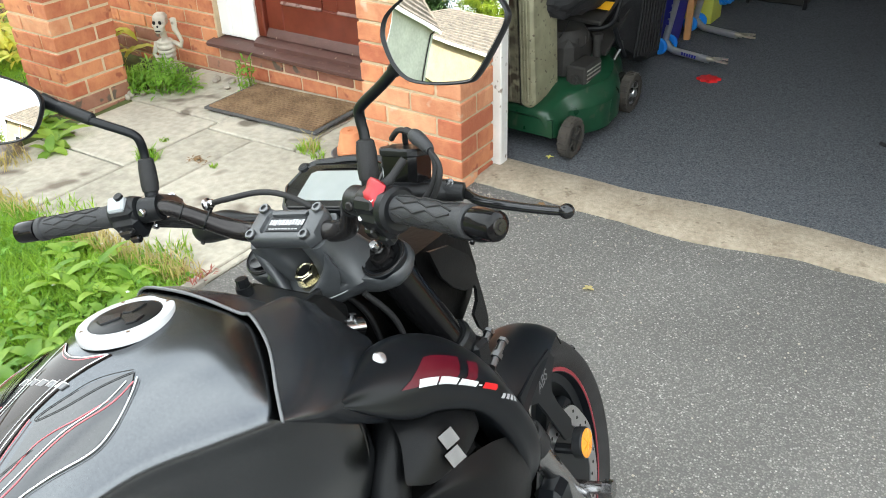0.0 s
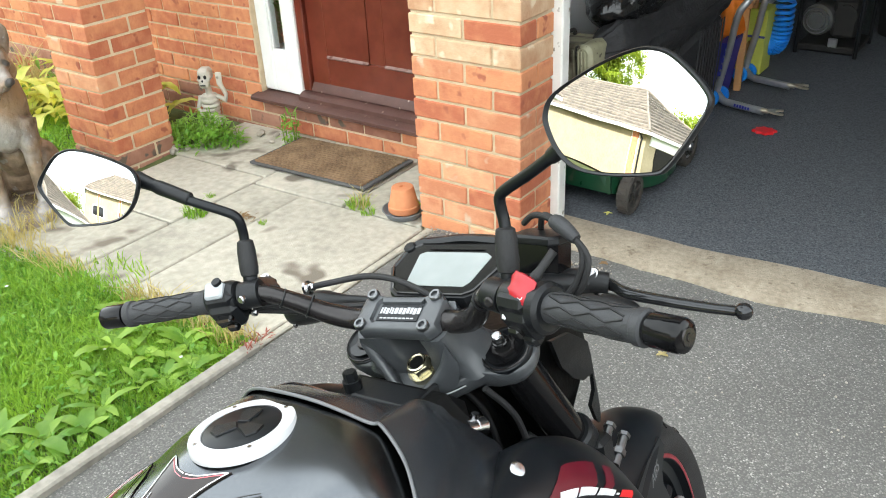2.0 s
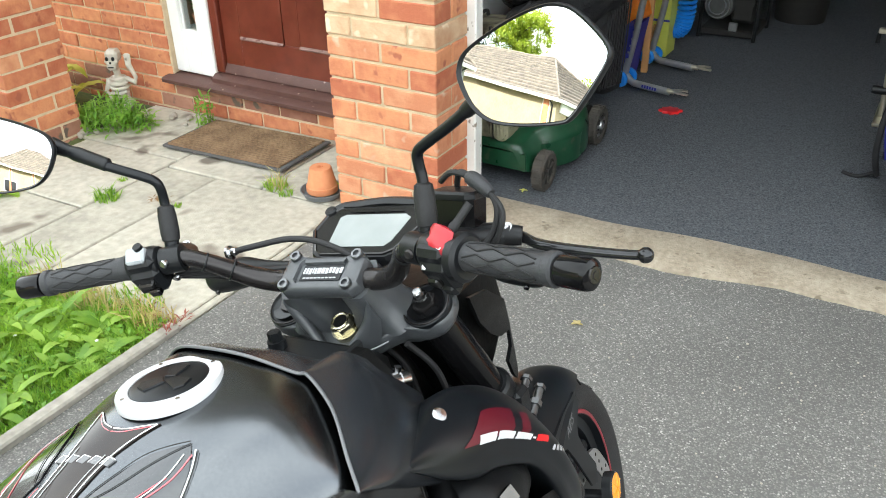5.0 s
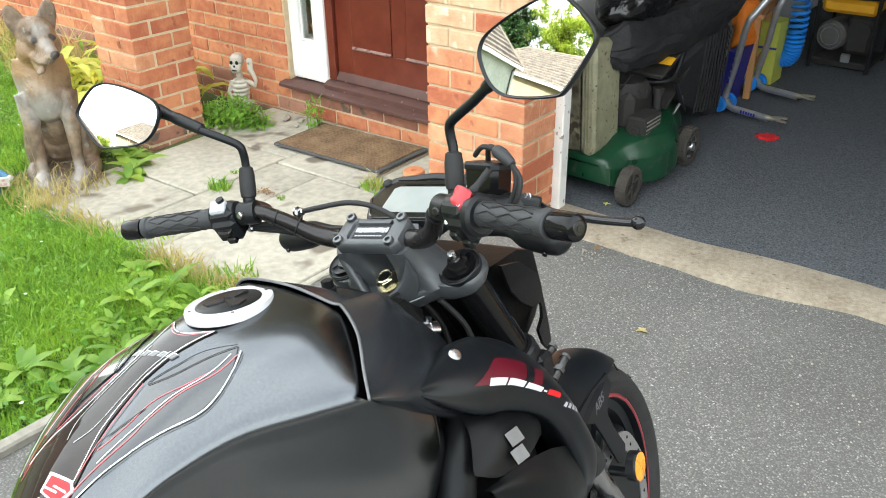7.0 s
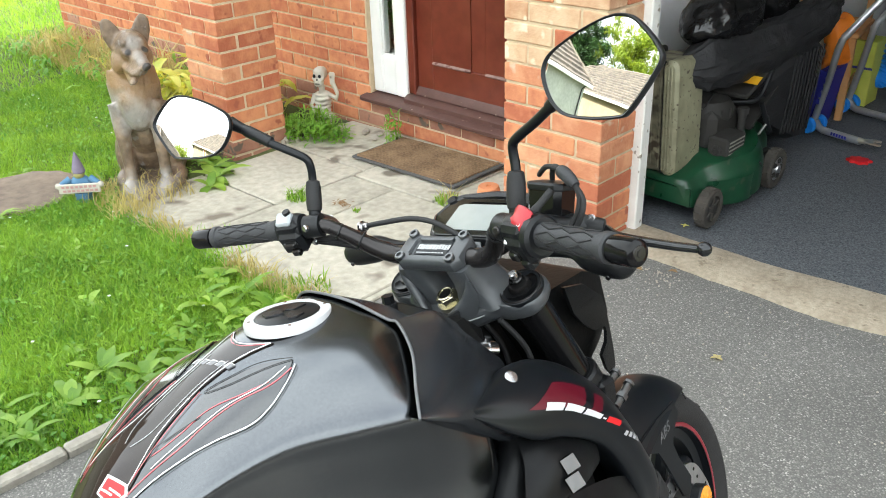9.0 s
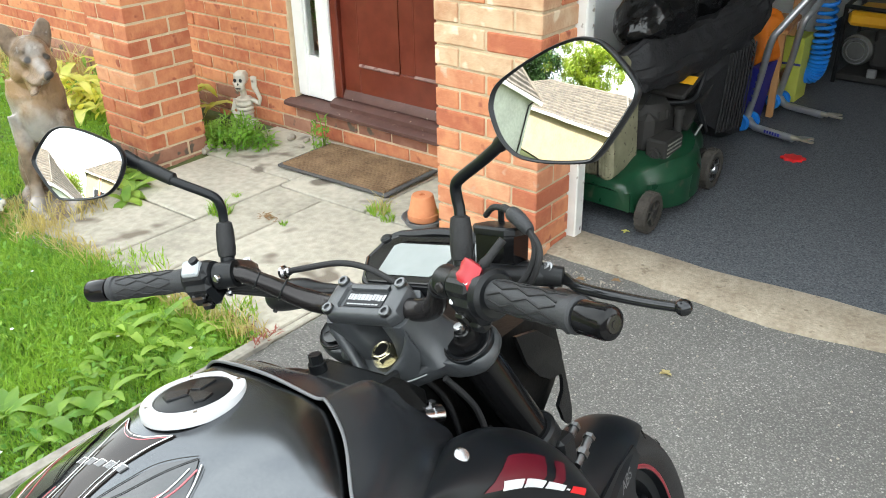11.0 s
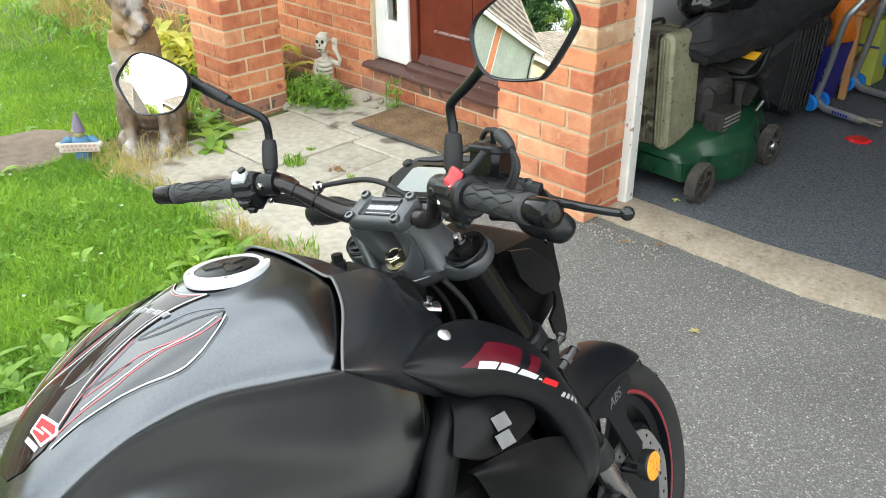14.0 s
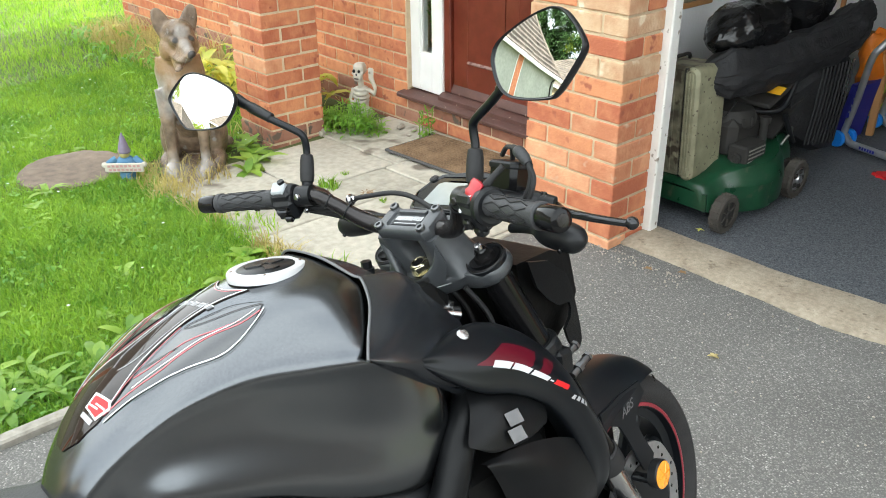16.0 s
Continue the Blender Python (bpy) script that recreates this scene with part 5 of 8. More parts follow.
for s in (1, -1):
    a, b = bar_at(s * 0.238), bar_at(s * 0.362)
    d = (b - a).normalized()
    grip = part("grip", Geo(STEER).tube([a, a + d * 0.006, a + d * 0.012, a + d * 0.03, a + (b - a) * 0.5, b - d * 0.012, b - d * 0.010, b - d * 0.002, b], [0.0160, 0.0170, 0.0157, 0.0152, 0.0149, 0.0154, 0.0175, 0.0175, 0.0148], 32), GRIP, bike, "black ribbed rubber grip")
    # zigzag ribs round the grip
    u = d.orthogonal().normalized()
    v = d.cross(u)
    LN = (b - a).length
    for k in range(11):
        g = Geo(STEER)
        ang0 = 2 * math.pi * k / 11
        pts = []
        for i in range(11):
            t = 0.16 + 0.70 * i / 10
            tri = abs((i * 0.5 + k) % 2 - 1)
            an = ang0 + 0.34 * tri
            pts.append(a + d * LN * t + (u * math.cos(an) + v * math.sin(an)) * (0.01525 + 0.0003))
        g.tube(pts, 0.0011, 5)
        part("grip_rib", g, RUBBER, grip)
    e0, e1 = bar_at(s * 0.364), bar_at(s * 0.364) + d * 0.036
    be = part("bar_end", Geo(STEER).tube([e0, e0 + d * 0.001, e0 + d * 0.003, e1 - d * 0.006, e1 - d * 0.002, e1], [0.013, 0.0152, 0.0158, 0.0158, 0.0147, 0.0115], 44), FORK_BLACK, bike, "gloss black bar-end weight")
    part("end_screw", Geo(STEER).tube([e1 - d * 0.001, e1 + d * 0.0016, e1 + d * 0.0018], [0.0088, 0.0080, 0.004], 24).cyl(e1, e1 + d * 0.0026, 0.0042, 6), DARK_METAL, be)
    # switch housing
    sw = bar_at(s * (0.221 if s > 0 else 0.215))
    rot = Vector((1, 0, 0)).rotation_difference(d * s).to_matrix().to_4x4()
    sm = STEER @ Matrix.Translation(sw) @ rot
    body = part("switch_housing", Geo(sm).rings([[(x * 1.0, 0.0005 + r1 * math.cos(t) * 1.0, -0.004 + r2 * math.sin(t)) for t in [2 * math.pi * i / 24 for i in range(24)]] for x, r1, r2 in ((-0.024, 0.016, 0.018), (-0.022, 0.0205, 0.026), (-0.016, 0.022, 0.029), (0.012, 0.022, 0.029), (0.019, 0.0205, 0.026), (0.021, 0.018, 0.020))]), BLACK, bike, "black switch housing")
    part("switch_pod", Geo(sm).box((-0.001, -0.010, -0.012), (0.044, 0.030, 0.042), 0.007).box((-0.001, -0.004, 0.010), (0.042, 0.030, 0.026), 0.008), BLACK, body)
    if s > 0:
        part("throttle_collar", Geo(sm).lathe([(0.024, 0.018), (0.0262, 0.020), (0.0262, 0.030), (0.022, 0.034)], (0, 0, -0.002), (1, 0, 0), 36), BLACK, body)
        part("kill_switch", Geo(sm @ pose(0.006, 0.002, 0.0205, 12, 0, -14) @ Matrix.Diagonal((1.75, 1.15, 0.85, 1))).rings([[(0.0105 * k * math.cos(t), y * 0.62, z * 0.8 + 0.0068 * k * math.sin(t)) for t in [2 * math.pi * q / 14 for q in range(14)]] for y, z, k in ((-0.020, -0.004, 0.5), (-0.018, -0.002, 0.9), (-0.008, 0.002, 1.0), (0.0, 0.0015, 0.92), (0.010, 0.004, 1.05), (0.018, 0.005, 0.95), (0.0205, 0.004, 0.5))]), RED, body, "red engine stop switch", sharp=60)
        part("switch_mark", Geo(sm @ pose(0.014, -0.008, 0.0235, 24, 0, 0)).torus((0, 0, 0), (0, 0, 1), 0.0028, 0.0006, 16, 5), DECAL_WHITE, body)
        part("start_button", Geo(sm).box((-0.004, -0.0265, -0.014), (0.016, 0.010, 0.014), 0.003), BLACK_GLOSS, body)
        part("switch_mark", Geo(sm).prism([(-0.013, -0.0240, 0.004), (-0.008, -0.0240, 0.004), (-0.0105, -0.0225, 0.0085)], (0, -0.002, 0)), DECAL_WHITE, body)
        part("housing_screw", Geo(sm).cyl((-0.018, -0.016, -0.026), (-0.018, -0.024, -0.026), 0.005, 14).box((0.004, -0.02, -0.030), (0.02, 0.016, 0.016), 0.004), BLACK, body)
        part("throttle_cable_boot", Geo(STEER).tube(curve([sw + Vector((0.008, 0.016, 0.014)), sw + Vector((0.018, 0.030, 0.020)), sw + Vector((0.028, 0.044, 0.026))], 4), [0.0058] * 3 + [0.0045] * 6, 12), RUBBER, body)
    else:
        part("dip_switch", Geo(sm @ pose(-0.002, -0.006, 0.0245, 24, 0, 0)).box((0, 0, 0), (0.026, 0.022, 0.012), 0.005), GREY_BUTTON, body, "pale grey dip switch")
        part("horn_button", Geo(sm).box((0.004, -0.0270, -0.024), (0.016, 0.010, 0.012), 0.003), BLACK_GLOSS, body)
        part("indicator_switch", Geo(sm).box((0.002, -0.0285, -0.006), (0.022, 0.014, 0.010), 0.004), BLACK_GLOSS, body)
        part("selector", Geo(sm).cyl((0.004, 0.0, 0.030), (0.004, 0.0, 0.036), 0.006, 14), BLACK, body)
    # lever perch and mirror clamp
    pc = bar_at(s * 0.183)
    pd = (bar_at(s * 0.195) - bar_at(s * 0.175)).normalized()
    perch = part("lever_perch", Geo(STEER).tube([pc - pd * 0.014, pc - pd * 0.0135, pc + pd * 0.0135, pc + pd * 0.014], [0.014, 0.0178, 0.0178, 0.014], 24).tube([pc + Vector((s * 0.004, 0.010, 0.0)), pc + Vector((s * 0.034, 0.046, -0.042)), Vector((s * 0.247, 0.068, 0.066))], [0.015, 0.012, 0.011], 12), BLACK, bike, "black lever perch")
    part("perch_bolt", Geo(STEER).lathe([(0.0058, 0), (0.0058, 0.004), (0.004, 0.0055), (0.0, 0.0055)], pc + Vector((-s * 0.002, -0.014, 0.010)), (0, -0.8, 0.5), 14), STEEL if s < 0 else DARK_METAL, perch)
    part("perch_bolt", Geo(STEER).lathe([(0.0058, 0), (0.0058, 0.004), (0.004, 0.0055), (0.0, 0.0055)], pc + Vector((s * 0.004, -0.012, -0.020)), (0, -0.9, -0.2), 14), STEEL if s < 0 else DARK_METAL, perch)
    lv = curve([(s * 0.245, 0.073, 0.060), (s * 0.262, 0.072, 0.056), (s * 0.285, 0.058, 0.060), (s * 0.33, 0.044, 0.066), (s * 0.375, 0.033, 0.071), (s * 0.408, 0.026, 0.075)], 5)
    rs = []
    for i, p in enumerate(lv):
        t = i / (len(lv) - 1)
        hw, th = 0.0078 - 0.0024 * t, 0.0055 - 0.0014 * t
        rs.append([p + Vector((0, hw * math.cos(q), th * math.sin(q))) for q in [2 * math.pi * j / 12 for j in range(12)]])
    lever = part("lever", Geo(STEER).rings(rs), LEVER, bike, "dark polished hand lever")
    part("lever_ball", Geo(STEER).ball((s * 0.412, 0.025, 0.0765), (0.0085, 0.0085, 0.0085)), LEVER, lever)
    part("lever_pivot", Geo(STEER).cyl((s * 0.247, 0.070, 0.050), (s * 0.247, 0.070, 0.078), 0.008, 16).cyl((s * 0.247, 0.070, 0.078), (s * 0.247, 0.070, 0.081), 0.0055, 6), STEEL, lever)

# mirrors
MIR = {1: (Vector((0.3617, 0.0609, 0.3033)), Vector((0.158, -0.022, 0.014)), Vector((0.004, 0.066, 0.072))),
       -1: (Vector((-0.3435, 0.0359, 0.314)), Vector((0.1374, 0.0261, -0.0344)), Vector((0.0237, 0.0682, 0.0630)))}
SHAPE = [(-0.50, 0.06), (-0.44, 0.20), (-0.26, 0.33), (-0.06, 0.43), (0.10, 0.475), (0.20, 0.465), (0.30, 0.40), (0.42, 0.22), (0.485, 0.08), (0.49, 0.0), (0.45, -0.10), (0.34, -0.30), (0.24, -0.45), (0.16, -0.49), (-0.10, -0.48), (-0.30, -0.42), (-0.42, -0.28), (-0.49, -0.08)]
for s in (1, -1):
    c, hx, vy = MIR[s]
    ux = hx.normalized()
    nn = ux.cross(vy).normalized()          # away from the rider
    if nn.y < 0:
        nn = -nn
    uy = (vy - ux * vy.dot(ux)).normalized()
    W, Hh = (0.158, 0.106) if s > 0 else (0.153, 0.102)
    sh = [(x if s > 0 else -x, y) for x, y in SHAPE]
    P = curve([Vector((x * W, y * Hh, 0)) for x, y in sh], 5, True)

    def at(p, k, depth):
        return c + ux * p.x * k + uy * p.y * k + nn * depth
    mir = part("mirror", Geo(STEER).rings([[at(p, k, dd) for p in P] for k, dd in ((0.93, -0.001), (0.95, -0.004), (0.975, -0.0055), (0.995, -0.004), (1.0, -0.001), (0.985, 0.003), (0.90, 0.011), (0.66, 0.022), (0.3, 0.028))]), BLACK, bike, "black faceted rear-view mirror")
    rows = []
    for k in (0.935, 0.8, 0.6, 0.4, 0.2, 0.06, 0.0005):
        rows.append([at(p, k, -0.0049 + (0.48 if s > 0 else 0.64) * (p.length * k) ** 2) for p in P])
    fix_normals(part("mirror_glass", Geo(STEER).rings(rows, True, False), MIRROR, mir, "convex mirror glass", sharp=180))
    neck = Vector((s * 0.283, 0.068, 0.262 if s > 0 else 0.277))
    b0, b1 = Vector((s * 0.191, 0.020, 0.136)), Vector((s * 0.192, 0.056, 0.176))
    if s > 0:
        st = [b0, b1, Vector((0.191, 0.066, 0.190)), Vector((0.193, 0.072, 0.203)), Vector((0.204, 0.073, 0.213)), Vector((0.245, 0.071, 0.237)), neck, neck + Vector((0.028, -0.004, 0.020))]
    else:
        st = [b0, b1, Vector((-0.189, 0.066, 0.196)), Vector((-0.191, 0.069, 0.207)), Vector((-0.202, 0.068, 0.219)), Vector((-0.243, 0.064, 0.251)), neck, neck + Vector((-0.025, -0.006, 0.014))]
    part("stalk", Geo(STEER).tube(curve(st, 6), 0.0062, 14), BLACK_SATIN, mir, "slim black mirror stalk")
    part("boot", Geo(STEER).tube([b0 + (b1 - b0) * t for t in (0.12, 0.15, 0.32, 0.75, 0.96, 1.0)], [0.009, 0.0112, 0.0122, 0.0118, 0.0102, 0.007], 20), RUBBER, mir, "rubber stalk boot")
    part("stem", Geo(STEER).cyl(b0 - (b1 - b0) * 0.30, b0 + (b1 - b0) * 0.14, 0.0095, 20), BLACK_SATIN, mir)
    j0 = Vector((s * 0.236, 0.066, 0.246 if s < 0 else 0.232))
    jd = (neck - j0).normalized()
    if s < 0:
        part("stalk_sleeve", Geo(STEER).tube([j0, j0 + jd * 0.002, neck - jd * 0.012, neck - jd * 0.004], [0.007, 0.0088, 0.0095, 0.008], 16), BLACK, mir)
    part("ball_joint", Geo(STEER).tube([neck - jd * 0.01, neck + jd * 0.012, neck + jd * 0.022], [0.0075, 0.0095, 0.011], 16), BLACK, mir)

# brake reservoir
RM = STEER @ Matrix.Translation((0.194, 0.072, 0.106)) @ pose(0, 0, 0, -22, 0, -8)
RB = STEER @ Matrix.Translation((0.196, 0.078, 0.098)) @ pose(0, 0, 0, -40, 0, -8)
oct_ = [(-0.034, -0.016), (-0.024, -0.025), (0.024, -0.025), (0.034, -0.016), (0.034, 0.016), (0.024, 0.025), (-0.024, 0.025), (-0.034, 0.016)]
res = part("brake_reservoir", Geo(RB).rings([[(x * k, y * k, z) for x, y in oct_] for k, z in ((0.70, -0.046), (0.77, -0.040), (0.82, 0.016), (0.82, 0.018))]), FORK_BLACK, bike, "gloss black brake fluid reservoir", sharp=20)
part("lid", Geo(RB).rings([[(x * k, y * k, z) for x, y in oct_] for k, z in ((0.86, 0.0185), (0.88, 0.020), (0.88, 0.025), (0.82, 0.028), (0.75, 0.0283))]), BLACK, res, "black reservoir lid", sharp=20)
part("banjo_boot", Geo(RM).tube(curve([(0.020, 0.014, 0.040), (0.037, 0.007, 0.036), (0.055, -0.001, 0.027)], 4), [0.005, 0.0078, 0.0088, 0.0088, 0.0086, 0.0082, 0.0076, 0.0068, 0.0055], 18), GRIP, bike, "rubber brake hose boot")
for k in (0, 1):
    part("brake_hose", Geo(RM).tube(curve([(-0.030 + 0.02 * k, 0.030, 0.024 - 0.01 * k), (-0.006 + 0.01 * k, 0.022, 0.040), (0.028, 0.011, 0.039), (0.056, -0.002, 0.026), (0.064 + 0.006 * k, -0.010, 0.010), (0.058 + 0.008 * k, -0.020, -0.012), (0.040 + 0.012 * k, -0.036 + 0.01 * k, -0.032)], 6), 0.0036, 10), RUBBER, bike)
part("master_cylinder", Geo(STEER).tube([(0.19, 0.05, 0.085), (0.235, 0.066, 0.072), (0.262, 0.07, 0.062)], [0.016, 0.014, 0.011], 14), BLACK, bike)
# clutch cable and adjuster knob
part("cable_adjuster", Geo(STEER).lathe([(0.004, 0), (0.010, 0.001), (0.010, 0.005), (0.006, 0.007), (0.006, 0.013), (0.003, 0.016)], (-0.158, 0.052, 0.076), (0.9, 0.2, 0.1), 18), STEEL, bike, "bright cable adjuster")
part("clutch_cable", Geo(STEER).tube(curve([(-0.150, 0.054, 0.077), (-0.115, 0.060, 0.079), (-0.06, 0.072, 0.076), (-0.01, 0.070, 0.064), (0.04, 0.058, 0.03), (0.06, 0.05, -0.03)], 8), 0.0042, 10), RUBBER, bike)
for k in range(3):
    part("wiring", Geo(STEER).tube(curve([(-0.20, 0.0, 0.105 - 0.004 * k), (-0.165, 0.018, 0.090 - 0.010 * k), (-0.13, 0.03, 0.068 - 0.012 * k), (-0.10, 0.04, 0.054 - 0.006 * k), (-0.06, 0.055, 0.035), (-0.03, 0.06, 0.0)], 6), 0.0042 - 0.0006 * k, 8), RUBBER, bike)
part("cable_tie", Geo(STEER).torus((-0.128, 0.02, 0.082), (0.6, 0.1, -0.6), 0.0145, 0.0014, 20, 5), BLACK, bike)

# dashboard
DM = STEER @ Matrix.Translation((0.022, 0.110, 0.034)) @ pose(0, 0, 0, -8, 0, 0) @ pose(0, 0, 0, 0, 0, -2) @ Matrix.Scale(1.03, 4)
hexa = [(-0.084, 0.000), (-0.078, 0.034), (-0.060, 0.045), (0.060, 0.045), (0.078, 0.034), (0.084, 0.004), (0.064, -0.040), (0.050, -0.048), (-0.050, -0.048), (-0.062, -0.040)]
dash = part("instrument_panel", Geo(DM).rings([[(x * k, y * k, z) for x, y in hexa] for k, z in ((0.80, -0.034), (1.02, -0.016), (1.05, 0.0), (1.02, 0.006), (0.95, 0.0065))]), BLACK, bike, "digital instrument panel", sharp=25)
part("bezel", Geo(DM).rings([[(x * k, y * k, z) for x, y in hexa] for k, z in ((0.97, 0.006), (0.965, 0.0085), (0.94, 0.0095), (0.925, 0.0078), (0.5, 0.0078))]), BLACK_GLOSS, dash, sharp=20)
part("display", Geo(DM).prism([(-0.050, 0.022, 0.0080), (-0.043, -0.033, 0.0080), (0.044, -0.033, 0.0080), (0.051, -0.024, 0.0080), (0.061, 0.018, 0.0080), (0.051, 0.025, 0.0080), (-0.042, 0.027, 0.0080)], (0, 0, 0.0008)), LCD, dash, "pale grey lcd screen")
part("lens_shade", Geo(DM).prism([(-0.038, 0.031, 0.0086), (0.048, 0.030, 0.0086), (0.030, 0.037, 0.0086), (0.004, 0.040, 0.0086), (-0.022, 0.037, 0.0086)], (0, 0, 0.0008)), BLACK_GLOSS, dash)
for x0, y0 in ((-0.074, 0.036), (0.074, 0.037)):
    part("dash_bolt", Geo(DM).lathe([(0.0085, 0.004), (0.0085, 0.010), (0.006, 0.012), (0.0, 0.012)], (x0, y0, 0), (0, 0, 1), 16), BLACK, dash)
hood = curve([Vector(q) for q in ((-0.094, 0.000, -0.008), (-0.090, 0.034, -0.002), (-0.076, 0.052, 0.004), (-0.05, 0.055, 0.006), (0.0, 0.058, 0.008), (0.05, 0.056, 0.006), (0.076, 0.054, 0.004), (0.092, 0.036, -0.002), (0.096, 0.004, -0.008))], 5)
part("dash_hood", Geo(DM).rings([[p, p + Vector((p.x * 0.02, 0.008, -0.004)), p + Vector((p.x * 0.03, 0.009, -0.024)), p + Vector((-p.x * 0.05, -0.006, -0.022)), p + Vector((-p.x * 0.05, -0.007, -0.003))] for p in hood]), BLACK, dash, sharp=40)

# headlight cowl: curved side plates and lamp body
CO = [(0.135, 0.812), (0.180, 0.800), (0.221, 0.764), (0.248, 0.724), (0.264, 0.680), (0.276, 0.640), (0.280, 0.612), (0.262, 0.606), (0.238, 0.616), (0.214, 0.640), (0.206, 0.668), (0.222, 0.684), (0.231, 0.698), (0.222, 0.712), (0.196, 0.716), (0.172, 0.735), (0.150, 0.764)]
for s in (1, -1):
    g = Geo()
    out = [Vector((s * (0.122 - 0.55 * max(0, y - 0.22) + 0.02 * (z - 0.7)), y, z)) for y, z in CO]
    inn = [p - Vector((s * 0.006, 0, 0)) for p in out]
    g.rings([inn, out])
    fix_normals(part("cowl_side", g, SHADED_BLACK, bike, "moulded black headlight cowl side, shade put into its colour"))
part("headlight", Geo().rings([[(x, y, z) for x, z in ((-0.09, 0.80), (0.09, 0.80), (0.10, 0.70), (0.07, 0.62), (-0.07, 0.62), (-0.10, 0.70))] for y in (0.14, 0.22)] + [[(x * 0.8, 0.285, 0.705 + (z - 0.705) * 0.7) for x, z in ((-0.09, 0.80), (0.09, 0.80), (0.10, 0.70), (0.07, 0.62), (-0.07, 0.62), (-0.10, 0.70))]]), ENGINE, bike, "black headlight body")
for s in (1, -1):
    ind = part("indicator", Geo(STEER).tube(curve([(s * 0.12, 0.10, -0.02), (s * 0.17, 0.095, -0.012), (s * 0.200, 0.088, -0.010), (s * 0.235, 0.080, -0.010), (s * 0.262, 0.074, -0.012), (s * 0.275, 0.070, -0.014)], 3), [0.008, 0.008, 0.009, 0.010, 0.013, 0.017, 0.021, 0.023, 0.0235, 0.0235, 0.023, 0.022, 0.020, 0.016, 0.009, 0.004], 18), BLACK, bike, "black indicator pod")
    part("indicator_screw", Geo(STEER).cyl((s * 0.245, 0.052, -0.012), (s * 0.245, 0.049, -0.012), 0.0035, 10), BLACK_GLOSS, ind)

# front mudguard
rows = []
for i in range(15):
    k = i / 14
    a = radians(59 + 88 * k)
    rr = 0.286 + 0.036 * math.sin(math.pi * min(0.62, 0.02 + k * 0.9))
    wide = 0.040 + 0.034 * math.sin(math.pi / 2 * min(1, 0.15 + 2.2 * k))
    edge = 0.274 - 0.030 * math.sin(math.pi / 2 * min(1, 1.8 * k))
    row = []
    for q in range(13):
        w = -1 + 2 * q / 12
        r = rr - (rr - edge) * abs(w) ** 2.8
        row.append(AXLE @ Vector((wide * w * (1 - 0.08 * w * w), r * math.cos(a), r * math.sin(a))))
    rows.append(row)
fender = part("mudguard", Geo().rings(smooth_rows(rows, 2, 2), False, False), BLACK_SATIN, bike, "satin black front mudguard", sharp=60)
for s in (1, -1):
    g = Geo(AXLE)
    poly = [(0.064, 0.232), (0.030, 0.214), (0.018, 0.196), (0.024, 0.165), (0.048, 0.112), (0.030, 0.086), (0.004, 0.100), (-0.026, 0.180), (-0.040, 0.212), (-0.090, 0.240), (-0.092, 0.262), (-0.02, 0.268), (0.05, 0.262)]
    g.prism([(s * (0.060 + 0.10 * max(0, 0.22 - z)), y, z) for y, z in poly], (s * 0.004, 0, 0), None, 0.0015)
    st = fix_normals(part("mudguard_stay", g, BLACK_SATIN, fender))
    fc = bpy.data.curves.new("lettering", "FONT")
    fc.body = "ABS"
    fc.size, fc.extrude, fc.align_x, fc.shear = 0.026, 0.0004, "CENTER", 0.25
    fc.materials.append(DECAL_DIM)
    fo = new("lettering", fc)
    fo.parent = st
    fo.matrix_basis = AXLE @ Matrix.Translation((s * 0.0648, -0.004, 0.223)) @ pose(0, 0, 0, 90, 0, 90 if s > 0 else -90) @ pose(0, 0, 0, 0, 0, 8 * s)
rleg_top, rleg_foot = STEER @ Vector((0.108, 0.034, -0.026)), Vector((0.178, 0.310, 0.225))
cl0, cl1 = rleg_top.lerp(rleg_foot, 0.26), rleg_top.lerp(rleg_foot, 0.35)
part("fork_clamp", Geo().cyl(cl0, cl1, 0.036, 28, bevel=0.004).box((0.158, 0.150, 0.640), (0.03, 0.035, 0.05), 0.006), BLACK, bike)
for o in (Vector((0, 0, 0)), Vector((0.010, 0.016, -0.024))):
    b0, b1 = Vector((0.156, 0.186, 0.653)) + o, Vector((0.164, 0.140, 0.641)) + o
    part("clamp_screw", Geo().cyl(b0, b1, 0.0062, 14).cyl(b0 + (b0 - b1) * 0.12, b0, 0.0088, 6).cyl(b0.lerp(b1, 0.45), b0.lerp(b1, 0.65), 0.0095, 6), BOLT_GREY, bike, "bright clamp bolt")
# bracket bolts between tank and yoke
part("stop_bolt", Geo().cyl((-0.052, -0.050, 0.826), (-0.052, -0.050, 0.846), 0.009, 6).cyl((-0.052, -0.050, 0.818), (-0.052, -0.050, 0.834), 0.012, 16), BLACK, bike)
part("tank_bracket", Geo().box((-0.006, -0.042, 0.816), (0.11, 0.040, 0.012), 0.004).box((0.046, -0.030, 0.812), (0.010, 0.05, 0.02), 0.003), BLACK, bike)
part("bracket_edge", Geo().tube(curve([(0.030, -0.022, 0.806), (0.052, 0.000, 0.802), (0.070, 0.020, 0.806)], 5), 0.0015, 6), BOLT_GREY, bike, "bright curved bracket edge")
hf = Vector((0.096, -0.016, 0.775))
part("hose_fitting", Geo().cyl(hf - Vector((0.0, 0.014, -0.006)), hf + Vector((0.004, 0.014, -0.006)), 0.013, 18).torus(hf, (0.1, 0.9, -0.4), 0.0135, 0.002, 20, 6).cyl(hf + Vector((0.004, 0.004, 0.010)), hf + Vector((0.005, 0.006, 0.018)), 0.005, 8), STEEL, bike, "bright hose fitting")

